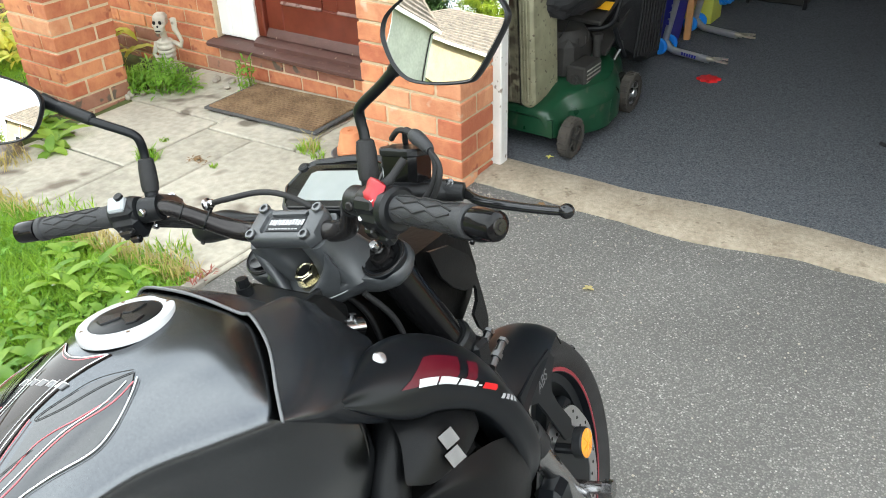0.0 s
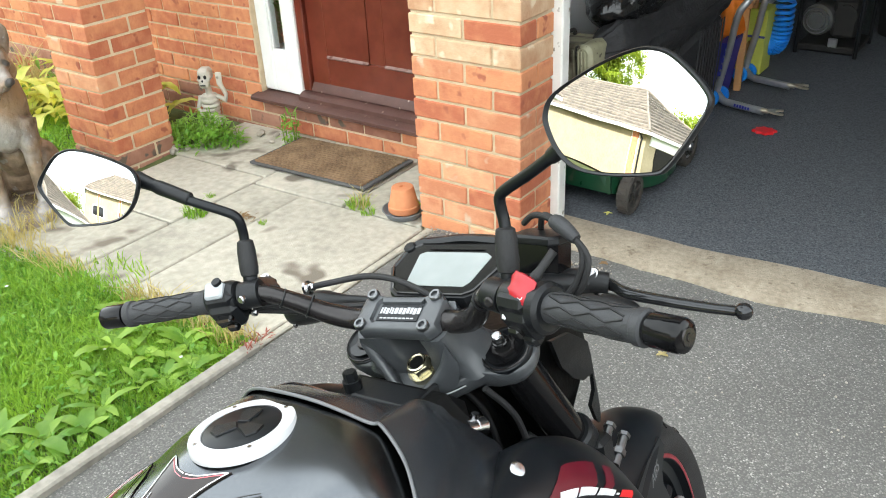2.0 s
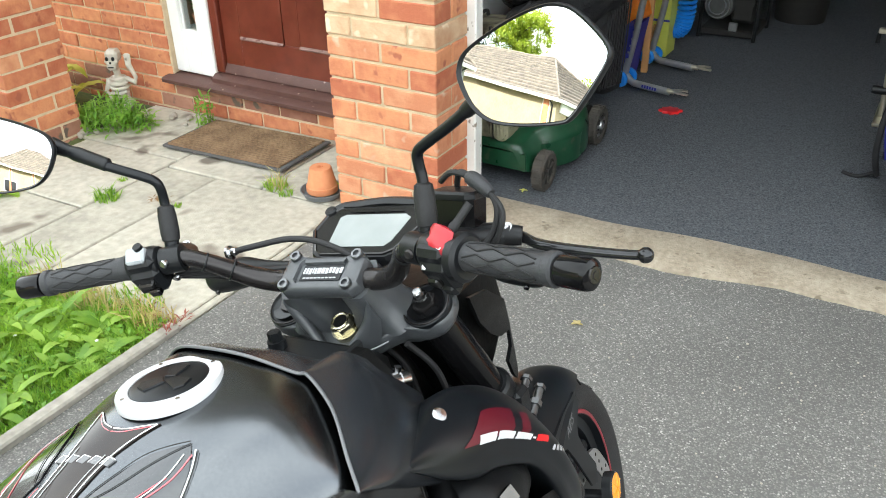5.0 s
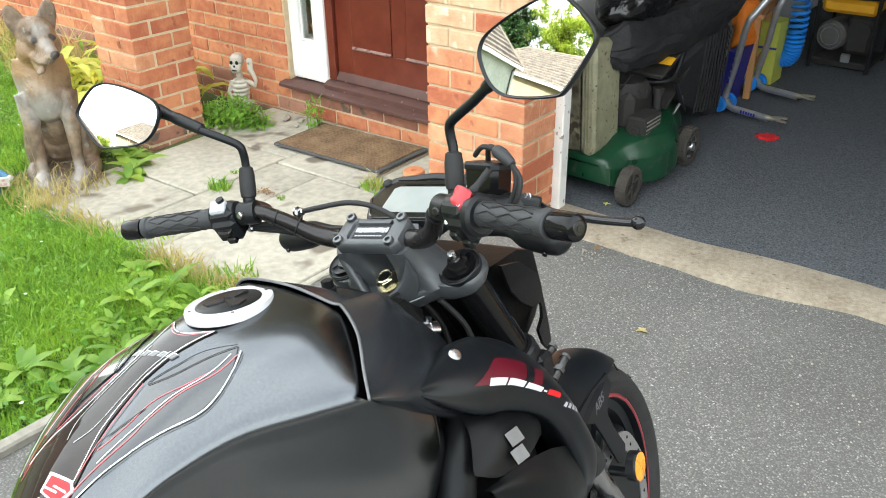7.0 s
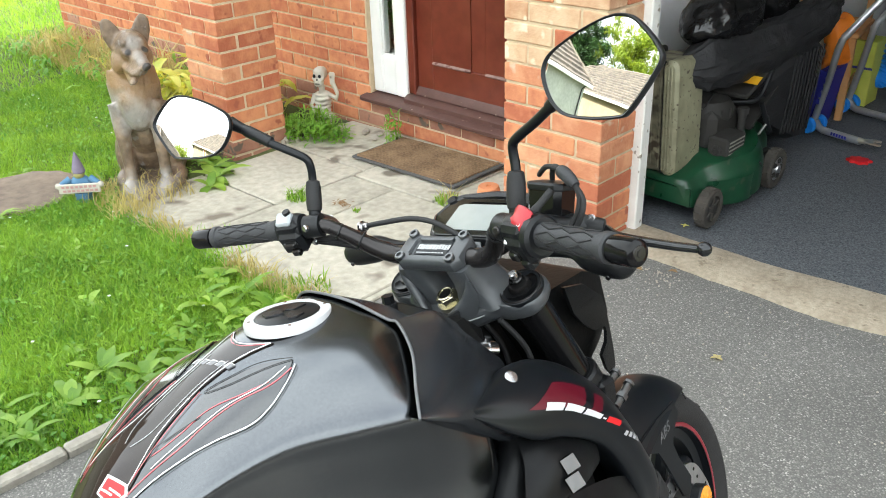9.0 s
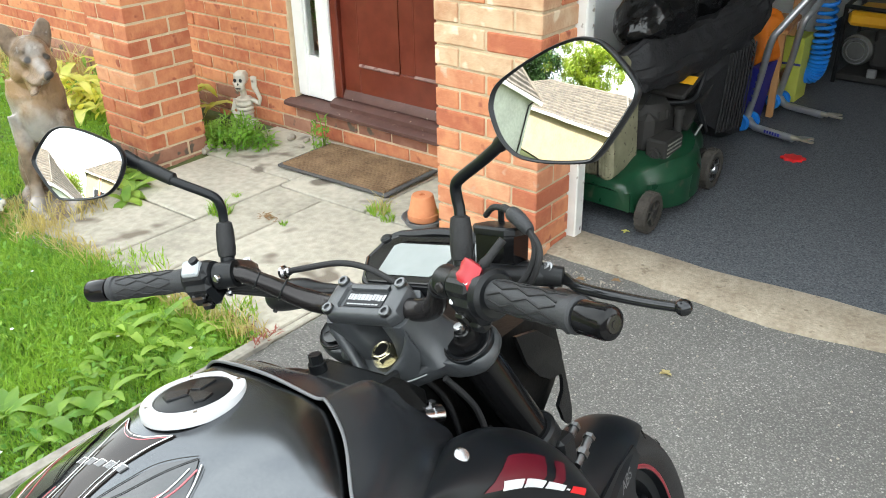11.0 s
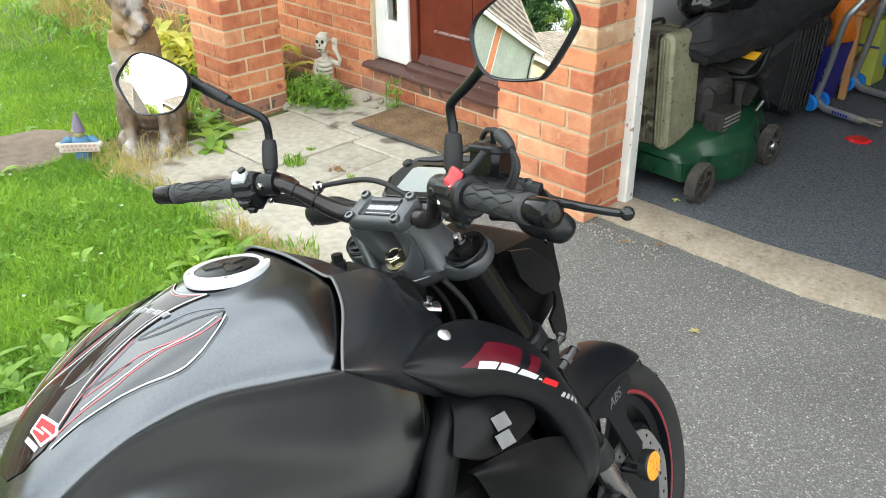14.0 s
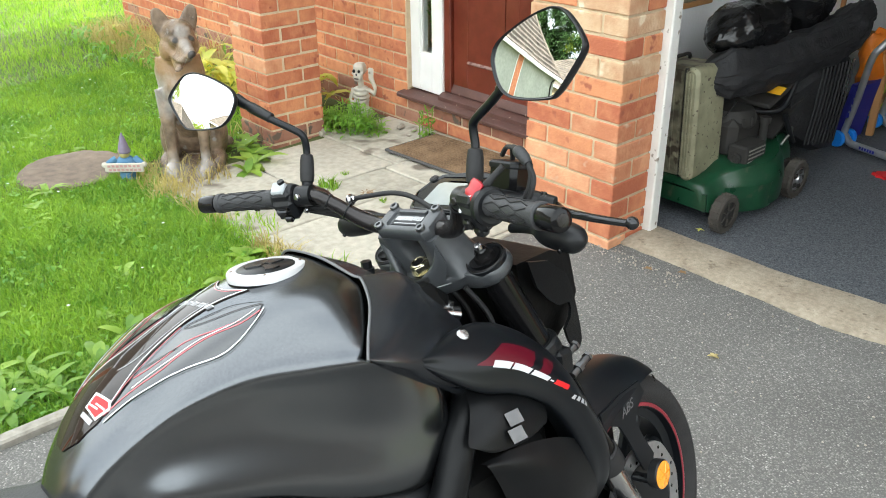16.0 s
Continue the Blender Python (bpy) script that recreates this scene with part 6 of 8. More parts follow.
# ---- things in the garage ----
GREEN = shader("green_enamel", (0.004, 0.028, 0.013), (0.010, 0.056, 0.025), 20, 0.3, spots=(0.05, 0.06, 0.04), spot_scale=18, spot_at=0.66)
GREY_DUST = shader("dusty_black", (0.008, 0.0078, 0.0074), (0.024, 0.022, 0.020), 25, 0.75, bump=0.2)
WHEEL_DUST = shader("dusty_tyre", (0.022, 0.020, 0.018), (0.070, 0.062, 0.052), 25, 0.9, bump=0.3)
CASE = shader("weathered_suitcase", (0.06, 0.052, 0.034), (0.33, 0.31, 0.21), 22, 0.6, spots=(0.055, 0.04, 0.026), spot_scale=16, spot_at=0.57, coarse=6)
CASE_RIM = shader("pale_case_shell", (0.11, 0.10, 0.06), (0.30, 0.29, 0.19), 14, 0.55, spots=(0.07, 0.055, 0.034), spot_scale=55, spot_at=0.63)
FABRIC = shader("black_fabric", (0.010, 0.010, 0.011), (0.022, 0.022, 0.024), 16, 0.6, bump=0.9, bump_scale=60, spec=0.3)
BIN_BAG = shader("black_polythene", (0.004, 0.004, 0.004), (0.008, 0.008, 0.009), 10, 0.16, bump=1.0, bump_scale=45)
BLUE = shader("blue_plastic", (0.010, 0.16, 0.62), (0.02, 0.24, 0.75), 10, 0.4)
BLUE_DEEP = shader("dark_blue_card", (0.012, 0.015, 0.20), (0.02, 0.025, 0.28), 10, 0.6)
BLUE_PALE = shader("pale_blue_plastic", (0.22, 0.38, 0.62), (0.30, 0.46, 0.68), 10, 0.5)
YELLOW = shader("yellow_enamel", (0.62, 0.30, 0.01), (0.75, 0.40, 0.02), 10, 0.4)
LIME = shader("lime_box", (0.42, 0.46, 0.06), (0.52, 0.55, 0.10), 8, 0.6)
ORANGE = shader("orange_bag", (0.72, 0.17, 0.01), (0.85, 0.26, 0.02), 14, 0.45, bump=0.6, bump_scale=40)
TIMBER = shader("pine", (0.36, 0.17, 0.06), (0.48, 0.26, 0.10), 14, 0.6)
TUBE_SILVER = shader("silver_tube", (0.42, 0.43, 0.44), (0.55, 0.56, 0.57), 30, 0.35, metal=0.8)
ZINC = shader("zinc_plate", (0.50, 0.46, 0.36), (0.62, 0.58, 0.46), 30, 0.35, metal=0.8)
GREEN_PLASTIC = shader("green_plastic", (0.01, 0.30, 0.04), (0.02, 0.4, 0.06), 10, 0.5)
ZINC_DULL = shader("dull_zinc", (0.12, 0.12, 0.115), (0.2, 0.2, 0.19), 30, 0.5, metal=0.7)
HUB_GREY = shader("grey_wheel_hub", (0.17, 0.16, 0.145), (0.27, 0.255, 0.23), 30, 0.8)
F = 0.012


def crumple(g, amount, scale, seed=0):
    for i, p in enumerate(g.v):
        n = noise.noise_vector(p * scale + Vector((seed, seed, seed)))
        g.v[i] = p + n * amount
    return g


def shade_tube(points, r, k=6, n=12):
    return Geo().tube(curve(points, k), r, n)


# lawn mower
mower = thing("lawn_mower", pose(0, 0, F), "green petrol lawn mower with dusty wheels and a black engine", "lawn mower")
rows = []
for y, x0, x1, z0, z1 in ((0.405, -0.24, 0.135, 0.075, 0.125), (0.42, -0.25, 0.155, 0.065, 0.150), (0.50, -0.25, 0.165, 0.060, 0.175), (0.58, -0.25, 0.215, 0.055, 0.200), (0.72, -0.25, 0.255, 0.055, 0.212), (0.84, -0.25, 0.225, 0.06, 0.225), (0.93, -0.25, 0.165, 0.07, 0.235), (1.02, -0.25, 0.150, 0.08, 0.235), (1.05, -0.24, 0.140, 0.09, 0.215)):
    rows.append([Vector(p) for p in ((x0, y, z0), (x0, y, z1), (x0 + 0.03, y, z1 + 0.015), (x1 - 0.075, y, z1 + 0.018), (x1 - 0.03, y, z1 - 0.005), (x1, y, z1 - 0.06), (x1 + 0.004, y, z0))])
rr = [curve(r, 3) for r in rows]
part("deck", Geo().rings([list(q) for q in zip(*[curve(c, 3) for c in zip(*rr)])], False, False), GREEN, mower, "green steel deck", sharp=50)
part("deck_front", Geo().prism([(-0.25, 0.408, 0.07), (0.150, 0.402, 0.07), (0.140, 0.410, 0.135), (-0.25, 0.412, 0.135)], (0, 0.012, 0)), GREEN, mower)
part("deck_skirt", Geo().rings([[(0.165 + 0.09 * math.sin(math.pi * i / 12), 0.50 + 0.36 * i / 12, z) for z in (0.045, 0.15)] for i in range(13)], False, False), GREEN, mower)


def mower_wheel(x, y, r, w, spokes):
    c = Vector((x, y, r))
    wh = part("wheel", Geo().lathe([(0.35 * r, -w / 2), (0.62 * r, -w / 2 + 0.004), (0.66 * r, -w / 2), (0.90 * r, -w / 2), (r, -w / 2 + 0.008), (r, w / 2 - 0.008), (0.90 * r, w / 2), (0.66 * r, w / 2), (0.62 * r, w / 2 - 0.012), (0.35 * r, w / 2 - 0.010)], c, (1, 0, 0), 36), WHEEL_DUST, mower, "dusty grey plastic wheel")
    part("hub", Geo().lathe([(0.60 * r, w / 2 - 0.014), (0.58 * r, w / 2 - 0.006), (0.25 * r, w / 2 - 0.008), (0.2 * r, w / 2 + 0.004), (0.0, w / 2 + 0.004)], c, (1, 0, 0), 24), GREY_DUST if not spokes else ALU, wh)
    if not spokes:
        for i in range(6):
            part("spoke", Geo(Matrix.Translation(c) @ pose(0, 0, 0, i * 60, 0, 0)).box((w / 2 - 0.004, 0, 0.40 * r), (0.008, 0.007, 0.42 * r), 0.002), WHEEL_DUST, wh)
    for i in range(5 if spokes else 0):
        a = 2 * math.pi * i / 5
        part("slot", Geo().box((x + w / 2 - 0.004, y + 0.40 * r * math.cos(a), r + 0.40 * r * math.sin(a)), (0.008, 0.019, 0.019), 0.004), GREY_DUST, wh)
    for i in range(20):
        a = 2 * math.pi * i / 20
        part("tread", Geo(Matrix.Translation(c) @ pose(0, 0, 0, math.degrees(a), 0, 0)).box((0, 0, r), (w * 0.9, 0.006, 0.004), 0.001), WHEEL_DUST, wh)


mower_wheel(0.212, 0.432, 0.078, 0.045, False)
mower_wheel(0.222, 0.955, 0.084, 0.045, True)
part("axle_arm", Geo().box((0.175, 0.93, 0.13), (0.03, 0.12, 0.05), 0.008).box((0.185, 0.955, 0.085), (0.03, 0.03, 0.08), 0.006), GREY_DUST, mower)
part("engine", Geo().box((-0.005, 0.735, 0.29), (0.21, 0.22, 0.17), 0.03).lathe([(0.10, 0.32), (0.11, 0.335), (0.107, 0.375), (0.09, 0.398), (0.0, 0.402)], (0.0, 0.735, 0), (0, 0, 1), 28), GREY_DUST, mower, "black petrol engine")
for i in range(14):
    a = 2 * math.pi * i / 14
    part("cowl_rib", Geo(Matrix.Translation((0.0, 0.735, 0.355)) @ pose(0, 0, 0, 0, 0, math.degrees(a))).box((0.109, 0, 0), (0.008, 0.012, 0.034), 0.002), GREY_DUST, mower)
muff = part("muffler", Geo().box((0.132, 0.685, 0.233), (0.085, 0.15, 0.108), 0.008), GREY_DUST, mower, "slotted exhaust guard")
for i in range(6):
    part("slot", Geo().box((0.1750, 0.685, 0.190 + 0.016 * i), (0.003, 0.12, 0.006), 0.001), HUB_GREY, muff)
part("exhaust_port", Geo().cyl((0.132, 0.612, 0.235), (0.132, 0.602, 0.235), 0.024, 18).torus((0.132, 0.600, 0.235), (0, 1, 0), 0.015, 0.005, 18, 6), GREY_DUST, muff)
part("fuel_filler", Geo().cyl((0.13, 0.80, 0.23), (0.13, 0.80, 0.34), 0.016, 14).cyl((0.13, 0.80, 0.34), (0.13, 0.80, 0.365), 0.022, 14), GREY_DUST, mower)
part("rating_plate", Geo().box((0.085, 0.90, 0.258), (0.09, 0.05, 0.004), 0.001), ALU, mower)
part("height_lever", Geo().tube([(0.15, 0.93, 0.22), (0.165, 0.97, 0.27), (0.15, 1.0, 0.28)], 0.006, 8), ZINC_DULL, mower)
part("rear_flap", Geo().prism([(-0.22, 0.86, 0.26), (0.14, 0.86, 0.26), (0.15, 1.06, 0.40), (-0.22, 1.06, 0.40)], (0, 0.012, -0.008)), GREY_DUST, mower)
part("handle", shade_tube([(0.13, 1.04, 0.52), (0.14, 0.98, 0.462), (0.14, 0.925, 0.392), (0.12, 0.875, 0.370), (0.04, 0.82, 0.368), (-0.12, 0.74, 0.375)], 0.011), BLACK, mower, "folded black tube handle")
part("handle", shade_tube([(0.165, 1.00, 0.22), (0.160, 0.95, 0.29), (0.150, 0.915, 0.36)], 0.011), BLACK, mower)
catcher = part("grass_box", crumple(Geo().rings([[Vector(p) for p in ((-0.20, y, z0), (-0.20, y, z1), (x1 - 0.03, y, z1), (x1, y, z1 - 0.03), (x1, y, z0 + 0.02), (x1 - 0.04, y, z0))] for y, x1, z0, z1 in ((1.00, 0.13, 0.24, 0.44), (1.12, 0.165, 0.17, 0.50), (1.28, 0.165, 0.10, 0.53), (1.42, 0.155, 0.08, 0.53), (1.47, 0.13, 0.12, 0.50))]), 0.006, 9), FABRIC, mower, "black slatted grass collector", sharp=40)
for i in range(9):
    part("grass_box_rib", Geo().tube([(0.170, 1.10 + 0.035 * i, 0.18 - 0.006 * i), (0.172, 1.13 + 0.035 * i, 0.34), (0.166, 1.16 + 0.035 * i, 0.50)], 0.004, 6), FABRIC, catcher)
part("warning_label", Geo(Matrix.Translation((0.10, 0.86, 0.462)) @ pose(0, 0, 0, 24, 0, 0)).box((0, 0, 0), (0.11, 0.05, 0.002), 0.0005), YELLOW, mower, "yellow warning label")
part("lid", Geo(Matrix.Translation((-0.04, 0.92, 0.445)) @ pose(0, 0, 0, 18, 0, 0)).box((0, 0, 0), (0.36, 0.26, 0.02), 0.008), GREY_DUST, mower)

# suitcase standing on the deck
case = thing("suitcase", pose(-0.045, 0.505, 0.182, 0, -3, 0), "weathered olive hard-shell suitcase standing on the mower deck", "suitcase")


def slab_round(cx, cz, w, h, y0, y1, r, n=6, inset=0.012):
    ring = []
    for qx, qz, a0 in ((1, 1, 0), (-1, 1, 90), (-1, -1, 180), (1, -1, 270)):
        for i in range(n + 1):
            a = radians(a0 + 90 * i / n)
            ring.append((cx + qx * (w / 2 - r) + r * math.cos(a), cz + qz * (h / 2 - r) + r * math.sin(a)))
    cen = (cx, cz)
    rows = []
    for y, k in ((y0, inset), (y0 + inset * (1 if y1 > y0 else -1), 0), (y1 - inset * (1 if y1 > y0 else -1), 0), (y1, inset)):
        rows.append([(x - (x - cx) * 2 * k / w, y, z - (z - cz) * 2 * k / h) for x, z in ring])
    return rows


sb = part("shell", Geo().rings(slab_round(-0.03, 0.215, 0.24, 0.44, -0.085, 0.085, 0.04)), CASE, case, "stained olive shell")
part("lid_shell", Geo().rings(slab_round(0.079, 0.215, 0.066, 0.445, -0.10, 0.10, 0.032)), CASE_RIM, case, "paler ribbed lid")
for i in range(5):
    part("ridge", Geo().box((-0.10 + 0.033 * i, -0.0865, 0.215), (0.008, 0.006, 0.40), 0.003), CASE, sb)
for i in range(3):
    part("ridge", Geo().box((0.060 + 0.013 * i, -0.1015, 0.215), (0.005, 0.006, 0.40), 0.003), CASE_RIM, sb)
part("seam", Geo().box((0.048, 0, 0.215), (0.008, 0.184, 0.432), 0.004), GREY_DUST, case)
part("handle", shade_tube([(-0.03, -0.05, 0.435), (-0.03, -0.04, 0.455), (-0.03, 0.04, 0.455), (-0.03, 0.05, 0.435)], 0.007), GREY_DUST, case)

# folded cover and bin bags over the mower
SLAB_FOLD = [(0.080, -0.035), (0.072, 0.010), (0.036, 0.086), (0.010, 0.104), (-0.060, 0.080), (-0.072, -0.02), (-0.03, -0.098), (0.052, -0.104)]
g = Geo()
line_ = curve([(0.0, 0.50, 0.570), (0.05, 0.66, 0.575), (0.08, 0.92, 0.582), (0.10, 1.18, 0.592), (0.12, 1.42, 0.635), (0.13, 1.56, 0.69)], 14)
rr = []
for i, p in enumerate(line_):
    d = (line_[min(i + 1, len(line_) - 1)] - line_[max(i - 1, 0)]).normalized()
    s_ = d.cross(Vector((0, 0, 1))).normalized()
    k = 0.4 + 0.6 * min(1, 7 * i / len(line_), 5 * (len(line_) - 1 - i) / len(line_) + 0.3)
    ring = []
    for j in range(56):
        a = 2 * math.pi * j / 56
        fold = 1.06 - 0.14 * abs(noise.noise((math.cos(a) * 3.4, math.sin(a) * 3.4, i * 0.055))) + 0.10 * noise.noise((i * 0.11, 5, math.sin(a) * 1.5)) - 0.16 * abs(noise.noise((i * 0.16 + math.sin(a) * 2.2, 9, 1)))
        f = j / 56 * len(SLAB_FOLD)
        q0, q1 = SLAB_FOLD[int(f)], SLAB_FOLD[(int(f) + 1) % len(SLAB_FOLD)]
        f -= int(f)
        ring.append(p + (s_ * (q0[0] + (q1[0] - q0[0]) * f) + Vector((0, 0, 1)) * (q0[1] + (q1[1] - q0[1]) * f)) * k * fold * 0.92)
    rr.append(ring)
cov = thing("bike_cover", pose(0, 0, 0), "crumpled black fabric cover slumped over the mower", "cover")
part("sheet", crumple(crumple(g.rings(rr), 0.008, 16, 7), 0.004, 46, 3), FABRIC, cov, sharp=24)
part("hem", Geo().tube([r[45] + Vector((0.004, -0.004, -0.004)) for r in rr[6:-6:2]], 0.005, 7), FABRIC, cov)
part("drawstring", Geo().tube(curve([rr[8][44], rr[9][44] + Vector((0.02, -0.02, -0.05)), rr[12][44] + Vector((0.015, -0.02, -0.08)), rr[15][45] + Vector((0.01, -0.01, -0.03))], 6), 0.0025, 6), BLACK, cov)
g = Geo().ball((-0.01, 0.80, 0.712), (0.13, 0.245, 0.115), 72, 44)
single("bin_bag", crumple(crumple(crumple(g, 0.03, 6, 1), 0.014, 20, 5), 0.006, 55, 3), BIN_BAG, "full black polythene bin bag on the fabric cover", "bin bag", sharp=60)
g = Geo().ball((0.0, 1.17, 0.80), (0.14, 0.20, 0.14), 72, 44)
single("bin_bag", crumple(crumple(crumple(g, 0.04, 8, 9), 0.016, 22, 2), 0.006, 55, 8), BIN_BAG, "slumped black polythene bag behind the cover", "bin bag", sharp=60)

# paddock stand
stand = thing("paddock_stand", pose(0, 0, F), "silver tube motorcycle paddock stand with blue rollers", "paddock stand")
for y0 in (1.67, 2.085):
    part("arm", shade_tube([(0.105, y0, 0.075), (0.14, y0 - 0.015, 0.05), (0.19, y0 - 0.030, 0.047), (0.345, y0 - 0.075, 0.050)], 0.017), TUBE_SILVER, stand, "bent silver tube arm")
    up = [(0.095, y0, 0.08), (0.135, y0 - 0.02, 0.28), (0.165, y0 - 0.04, 0.46), (0.20, y0 - 0.03, 0.53), (0.30, y0 + (0.04 if y0 < 1.8 else -0.06), 0.69), (0.42, 1.84, 0.86)]
    part("upright", shade_tube(up, 0.016), TUBE_SILVER, stand)
    for sx in (-0.028, 0.03):
        part("roller", Geo().lathe([(0.012, -0.014), (0.036, -0.013), (0.040, -0.006), (0.040, 0.006), (0.036, 0.013), (0.012, 0.014)], (0.095 + sx * 0.4, y0 + sx * 1.3, 0.062), (0.25, 1, 0), 28), BLUE, stand, "blue plastic roller")
    g = Geo()
    e = Vector((0.355, y0 - 0.078, 0.055))
    g.cyl(e - Vector((0.02, 0, 0)), e + Vector((0.015, 0, 0)), 0.012, 14)
    g.prism([e + Vector(q) for q in ((0.01, -0.018, 0), (0.045, -0.030, 0), (0.085, -0.032, 0), (0.088, -0.020, 0), (0.055, -0.014, 0), (0.042, 0.0, 0), (0.050, 0.016, 0), (0.075, 0.020, 0), (0.072, 0.032, 0), (0.040, 0.030, 0), (0.010, 0.018, 0))], (0, 0, 0.008))
    fix_normals(part("fork_end", g, ZINC, stand, "zinc plated forked end"))
for i in range(6):
    part("maker_bar", Geo().box((0.205 + 0.014 * i, 1.617 - 0.0041 * i, 0.050), (0.009, 0.002, 0.014), 0.0006), BLUE_DEEP, stand)
    part("maker_bar", Geo().box((0.106 + 0.0065 * i, 1.67 - 0.024 - 0.002 * i, 0.18 + 0.034 * i), (0.014, 0.004, 0.024), 0.001), BLUE_DEEP, stand)
# red jaw cover on the floor
g = Geo().prism([(0.055 * k * math.cos(a), 0.045 * k * math.sin(a), 0) for a, k in [(2 * math.pi * i / 16, (1.0, 0.78, 0.95, 0.72)[i % 4]) for i in range(16)]], (0, 0, 0.012), pose(0.395, 1.47, F + 0.001, 0, 0, 20), 0.003)
single("rubber_pad", g, RED_BRIGHT, "small flat red rubber pad on the garage carpet", "pad")
# framed board on the side wall
pf = thing("picture_frame", pose(-0.297, 0.85, 0.95), "brown wooden frame hanging on the white garage wall", "picture frame")
part("board", Geo().box((0, 0, 0), (0.010, 0.21, 0.38), 0.002), CASE_RIM, pf)
for dy, dz, sy, sz in ((0, -0.19, 0.24, 0.022), (0, 0.19, 0.24, 0.022), (-0.109, 0, 0.022, 0.358), (0.109, 0, 0.022, 0.358)):
    part("moulding", Geo().box((0.006, dy, dz), (0.022, sy, sz), 0.004), TIMBER, pf)
# coiled air hose
hose = thing("air_hose", pose(0, 0, 0), "blue coiled air hose hanging beside the generator", "hose")
pts = []
path_ = curve([(0.165, 2.42, 0.95), (0.168, 2.42, 0.60), (0.168, 2.42, 0.374), (0.166, 2.42, 0.22), (0.145, 2.42, 0.145), (0.10, 2.42, 0.145), (0.060, 2.42, 0.195), (0.035, 2.41, 0.25)], 60)
for i, p in enumerate(path_):
    d = (path_[min(i + 1, len(path_) - 1)] - path_[max(i - 1, 0)]).normalized()
    u = d.cross(Vector((0, 1, 0))).normalized()
    v = d.cross(u)
    a = i * 0.56
    pts.append(p + (u * math.cos(a) + v * math.sin(a)) * 0.044)
part("coil", Geo().tube(pts, 0.0098, 7), BLUE, hose)
# generator
gen = thing("generator", pose(-0.01, 0.18, F), "yellow and black portable petrol generator in a tube frame", "generator")
part("base", Geo().box((0.33, 2.80, 0.03), (0.32, 0.34, 0.04), 0.008), GREY_DUST, gen)
part("fuel_tank", Geo().box((0.33, 2.78, 0.355), (0.30, 0.32, 0.08), 0.03), YELLOW, gen, "yellow fuel tank")
part("alternator", Geo().lathe([(0.0, -0.02), (0.07, -0.015), (0.085, 0.0), (0.085, 0.14)], (0.26, 2.62, 0.19), (0.1, 1, 0), 28), ZINC_DULL, gen)
for r in (0.07, 0.05):
    part("vent_ring", Geo().torus((0.26, 2.60, 0.19), (0.1, 1, 0), r, 0.004, 28, 6), ALU, gen)
part("engine", Geo().box((0.40, 2.74, 0.20), (0.14, 0.18, 0.22), 0.02).cyl((0.40, 2.64, 0.22), (0.40, 2.66, 0.22), 0.06, 20), GREY_DUST, gen)
part("pull_cord", Geo().box((0.36, 2.63, 0.07), (0.05, 0.02, 0.05), 0.008), ALU, gen)
for x0 in (0.17, 0.49):
    for y0 in (2.61, 2.97):
        part("frame_tube", Geo().tube([(x0, y0, 0.0), (x0, y0, 0.42)], 0.012, 10), BLACK, gen)
for z0 in (0.42,):
    part("frame_tube", shade_tube([(0.17, 2.61, z0), (0.49, 2.61, z0), (0.49, 2.97, z0), (0.17, 2.97, z0), (0.17, 2.61, z0)], 0.012, 3), BLACK, gen)
# things on the floor behind the stand
b1 = thing("storage_box", pose(0.02, 2.36, F), "lime green cardboard box with a folded lid", "box")
part("body", Geo().box((0.0, 0, 0.17), (0.20, 0.16, 0.34), 0.004), LIME, b1)
part("tape", Geo().box((0.0, -0.0815, 0.2), (0.2, 0.002, 0.012), 0.0005), BLUE_DEEP, b1)
chair = thing("wooden_chair", pose(-0.10, 2.12, F, 0, 0, 10), "plain pine chair partly hidden behind the mower", "chair")
for x0 in (-0.17, 0.17):
    for y0 in (-0.17, 0.17):
        part("leg", Geo().box((x0, y0, 0.21), (0.035, 0.035, 0.42), 0.004), TIMBER, chair)
part("seat", Geo().box((0, 0, 0.43), (0.40, 0.40, 0.025), 0.006), TIMBER, chair)
for x0 in (-0.17, 0.17):
    part("back_post", Geo().box((x0, 0.185, 0.66), (0.035, 0.03, 0.46), 0.004), TIMBER, chair)
part("back_rail", Geo().box((0, 0.185, 0.80), (0.32, 0.02, 0.06), 0.004), TIMBER, chair)
part("stretcher", Geo().box((0.17, 0, 0.16), (0.02, 0.32, 0.03), 0.003), TIMBER, chair)
g = Geo().ball((0.045, 1.98, 0.36), (0.055, 0.10, 0.20), 26, 18)
single("carrier_bag", crumple(crumple(g, 0.05, 10, 4), 0.014, 30, 2), ORANGE, "bulging orange plastic carrier bag beside the chair", "bag", sharp=60)
b2 = thing("flat_pack_box", pose(0.035, 1.86, F, 0, 8, 0), "dark blue card box leaning behind the stand", "box")
part("body", Geo().box((0.0, 0, 0.15), (0.05, 0.22, 0.30), 0.003), BLUE_DEEP, b2)
b3 = thing("rubbish_bin", pose(0.62, 3.45, F), "dark grey plastic bin at the back of the garage", "bin")
part("body", Geo().lathe([(0.15, 0.0), (0.19, 0.48), (0.20, 0.50), (0.18, 0.5), (0.14, 0.02)], n=28), GREY_DUST, b3)
part("handle", Geo().torus((0, -0.19, 0.42), (0, 1, 0), 0.05, 0.008, 20, 6), GREY_DUST, b3)
b4 = thing("watering_can", pose(0.62, 4.3, F), "green plastic can beside the generator", "can")
part("body", Geo().lathe([(0.07, 0), (0.075, 0.16), (0.06, 0.2), (0.02, 0.21)], n=24), GREEN_PLASTIC, b4)
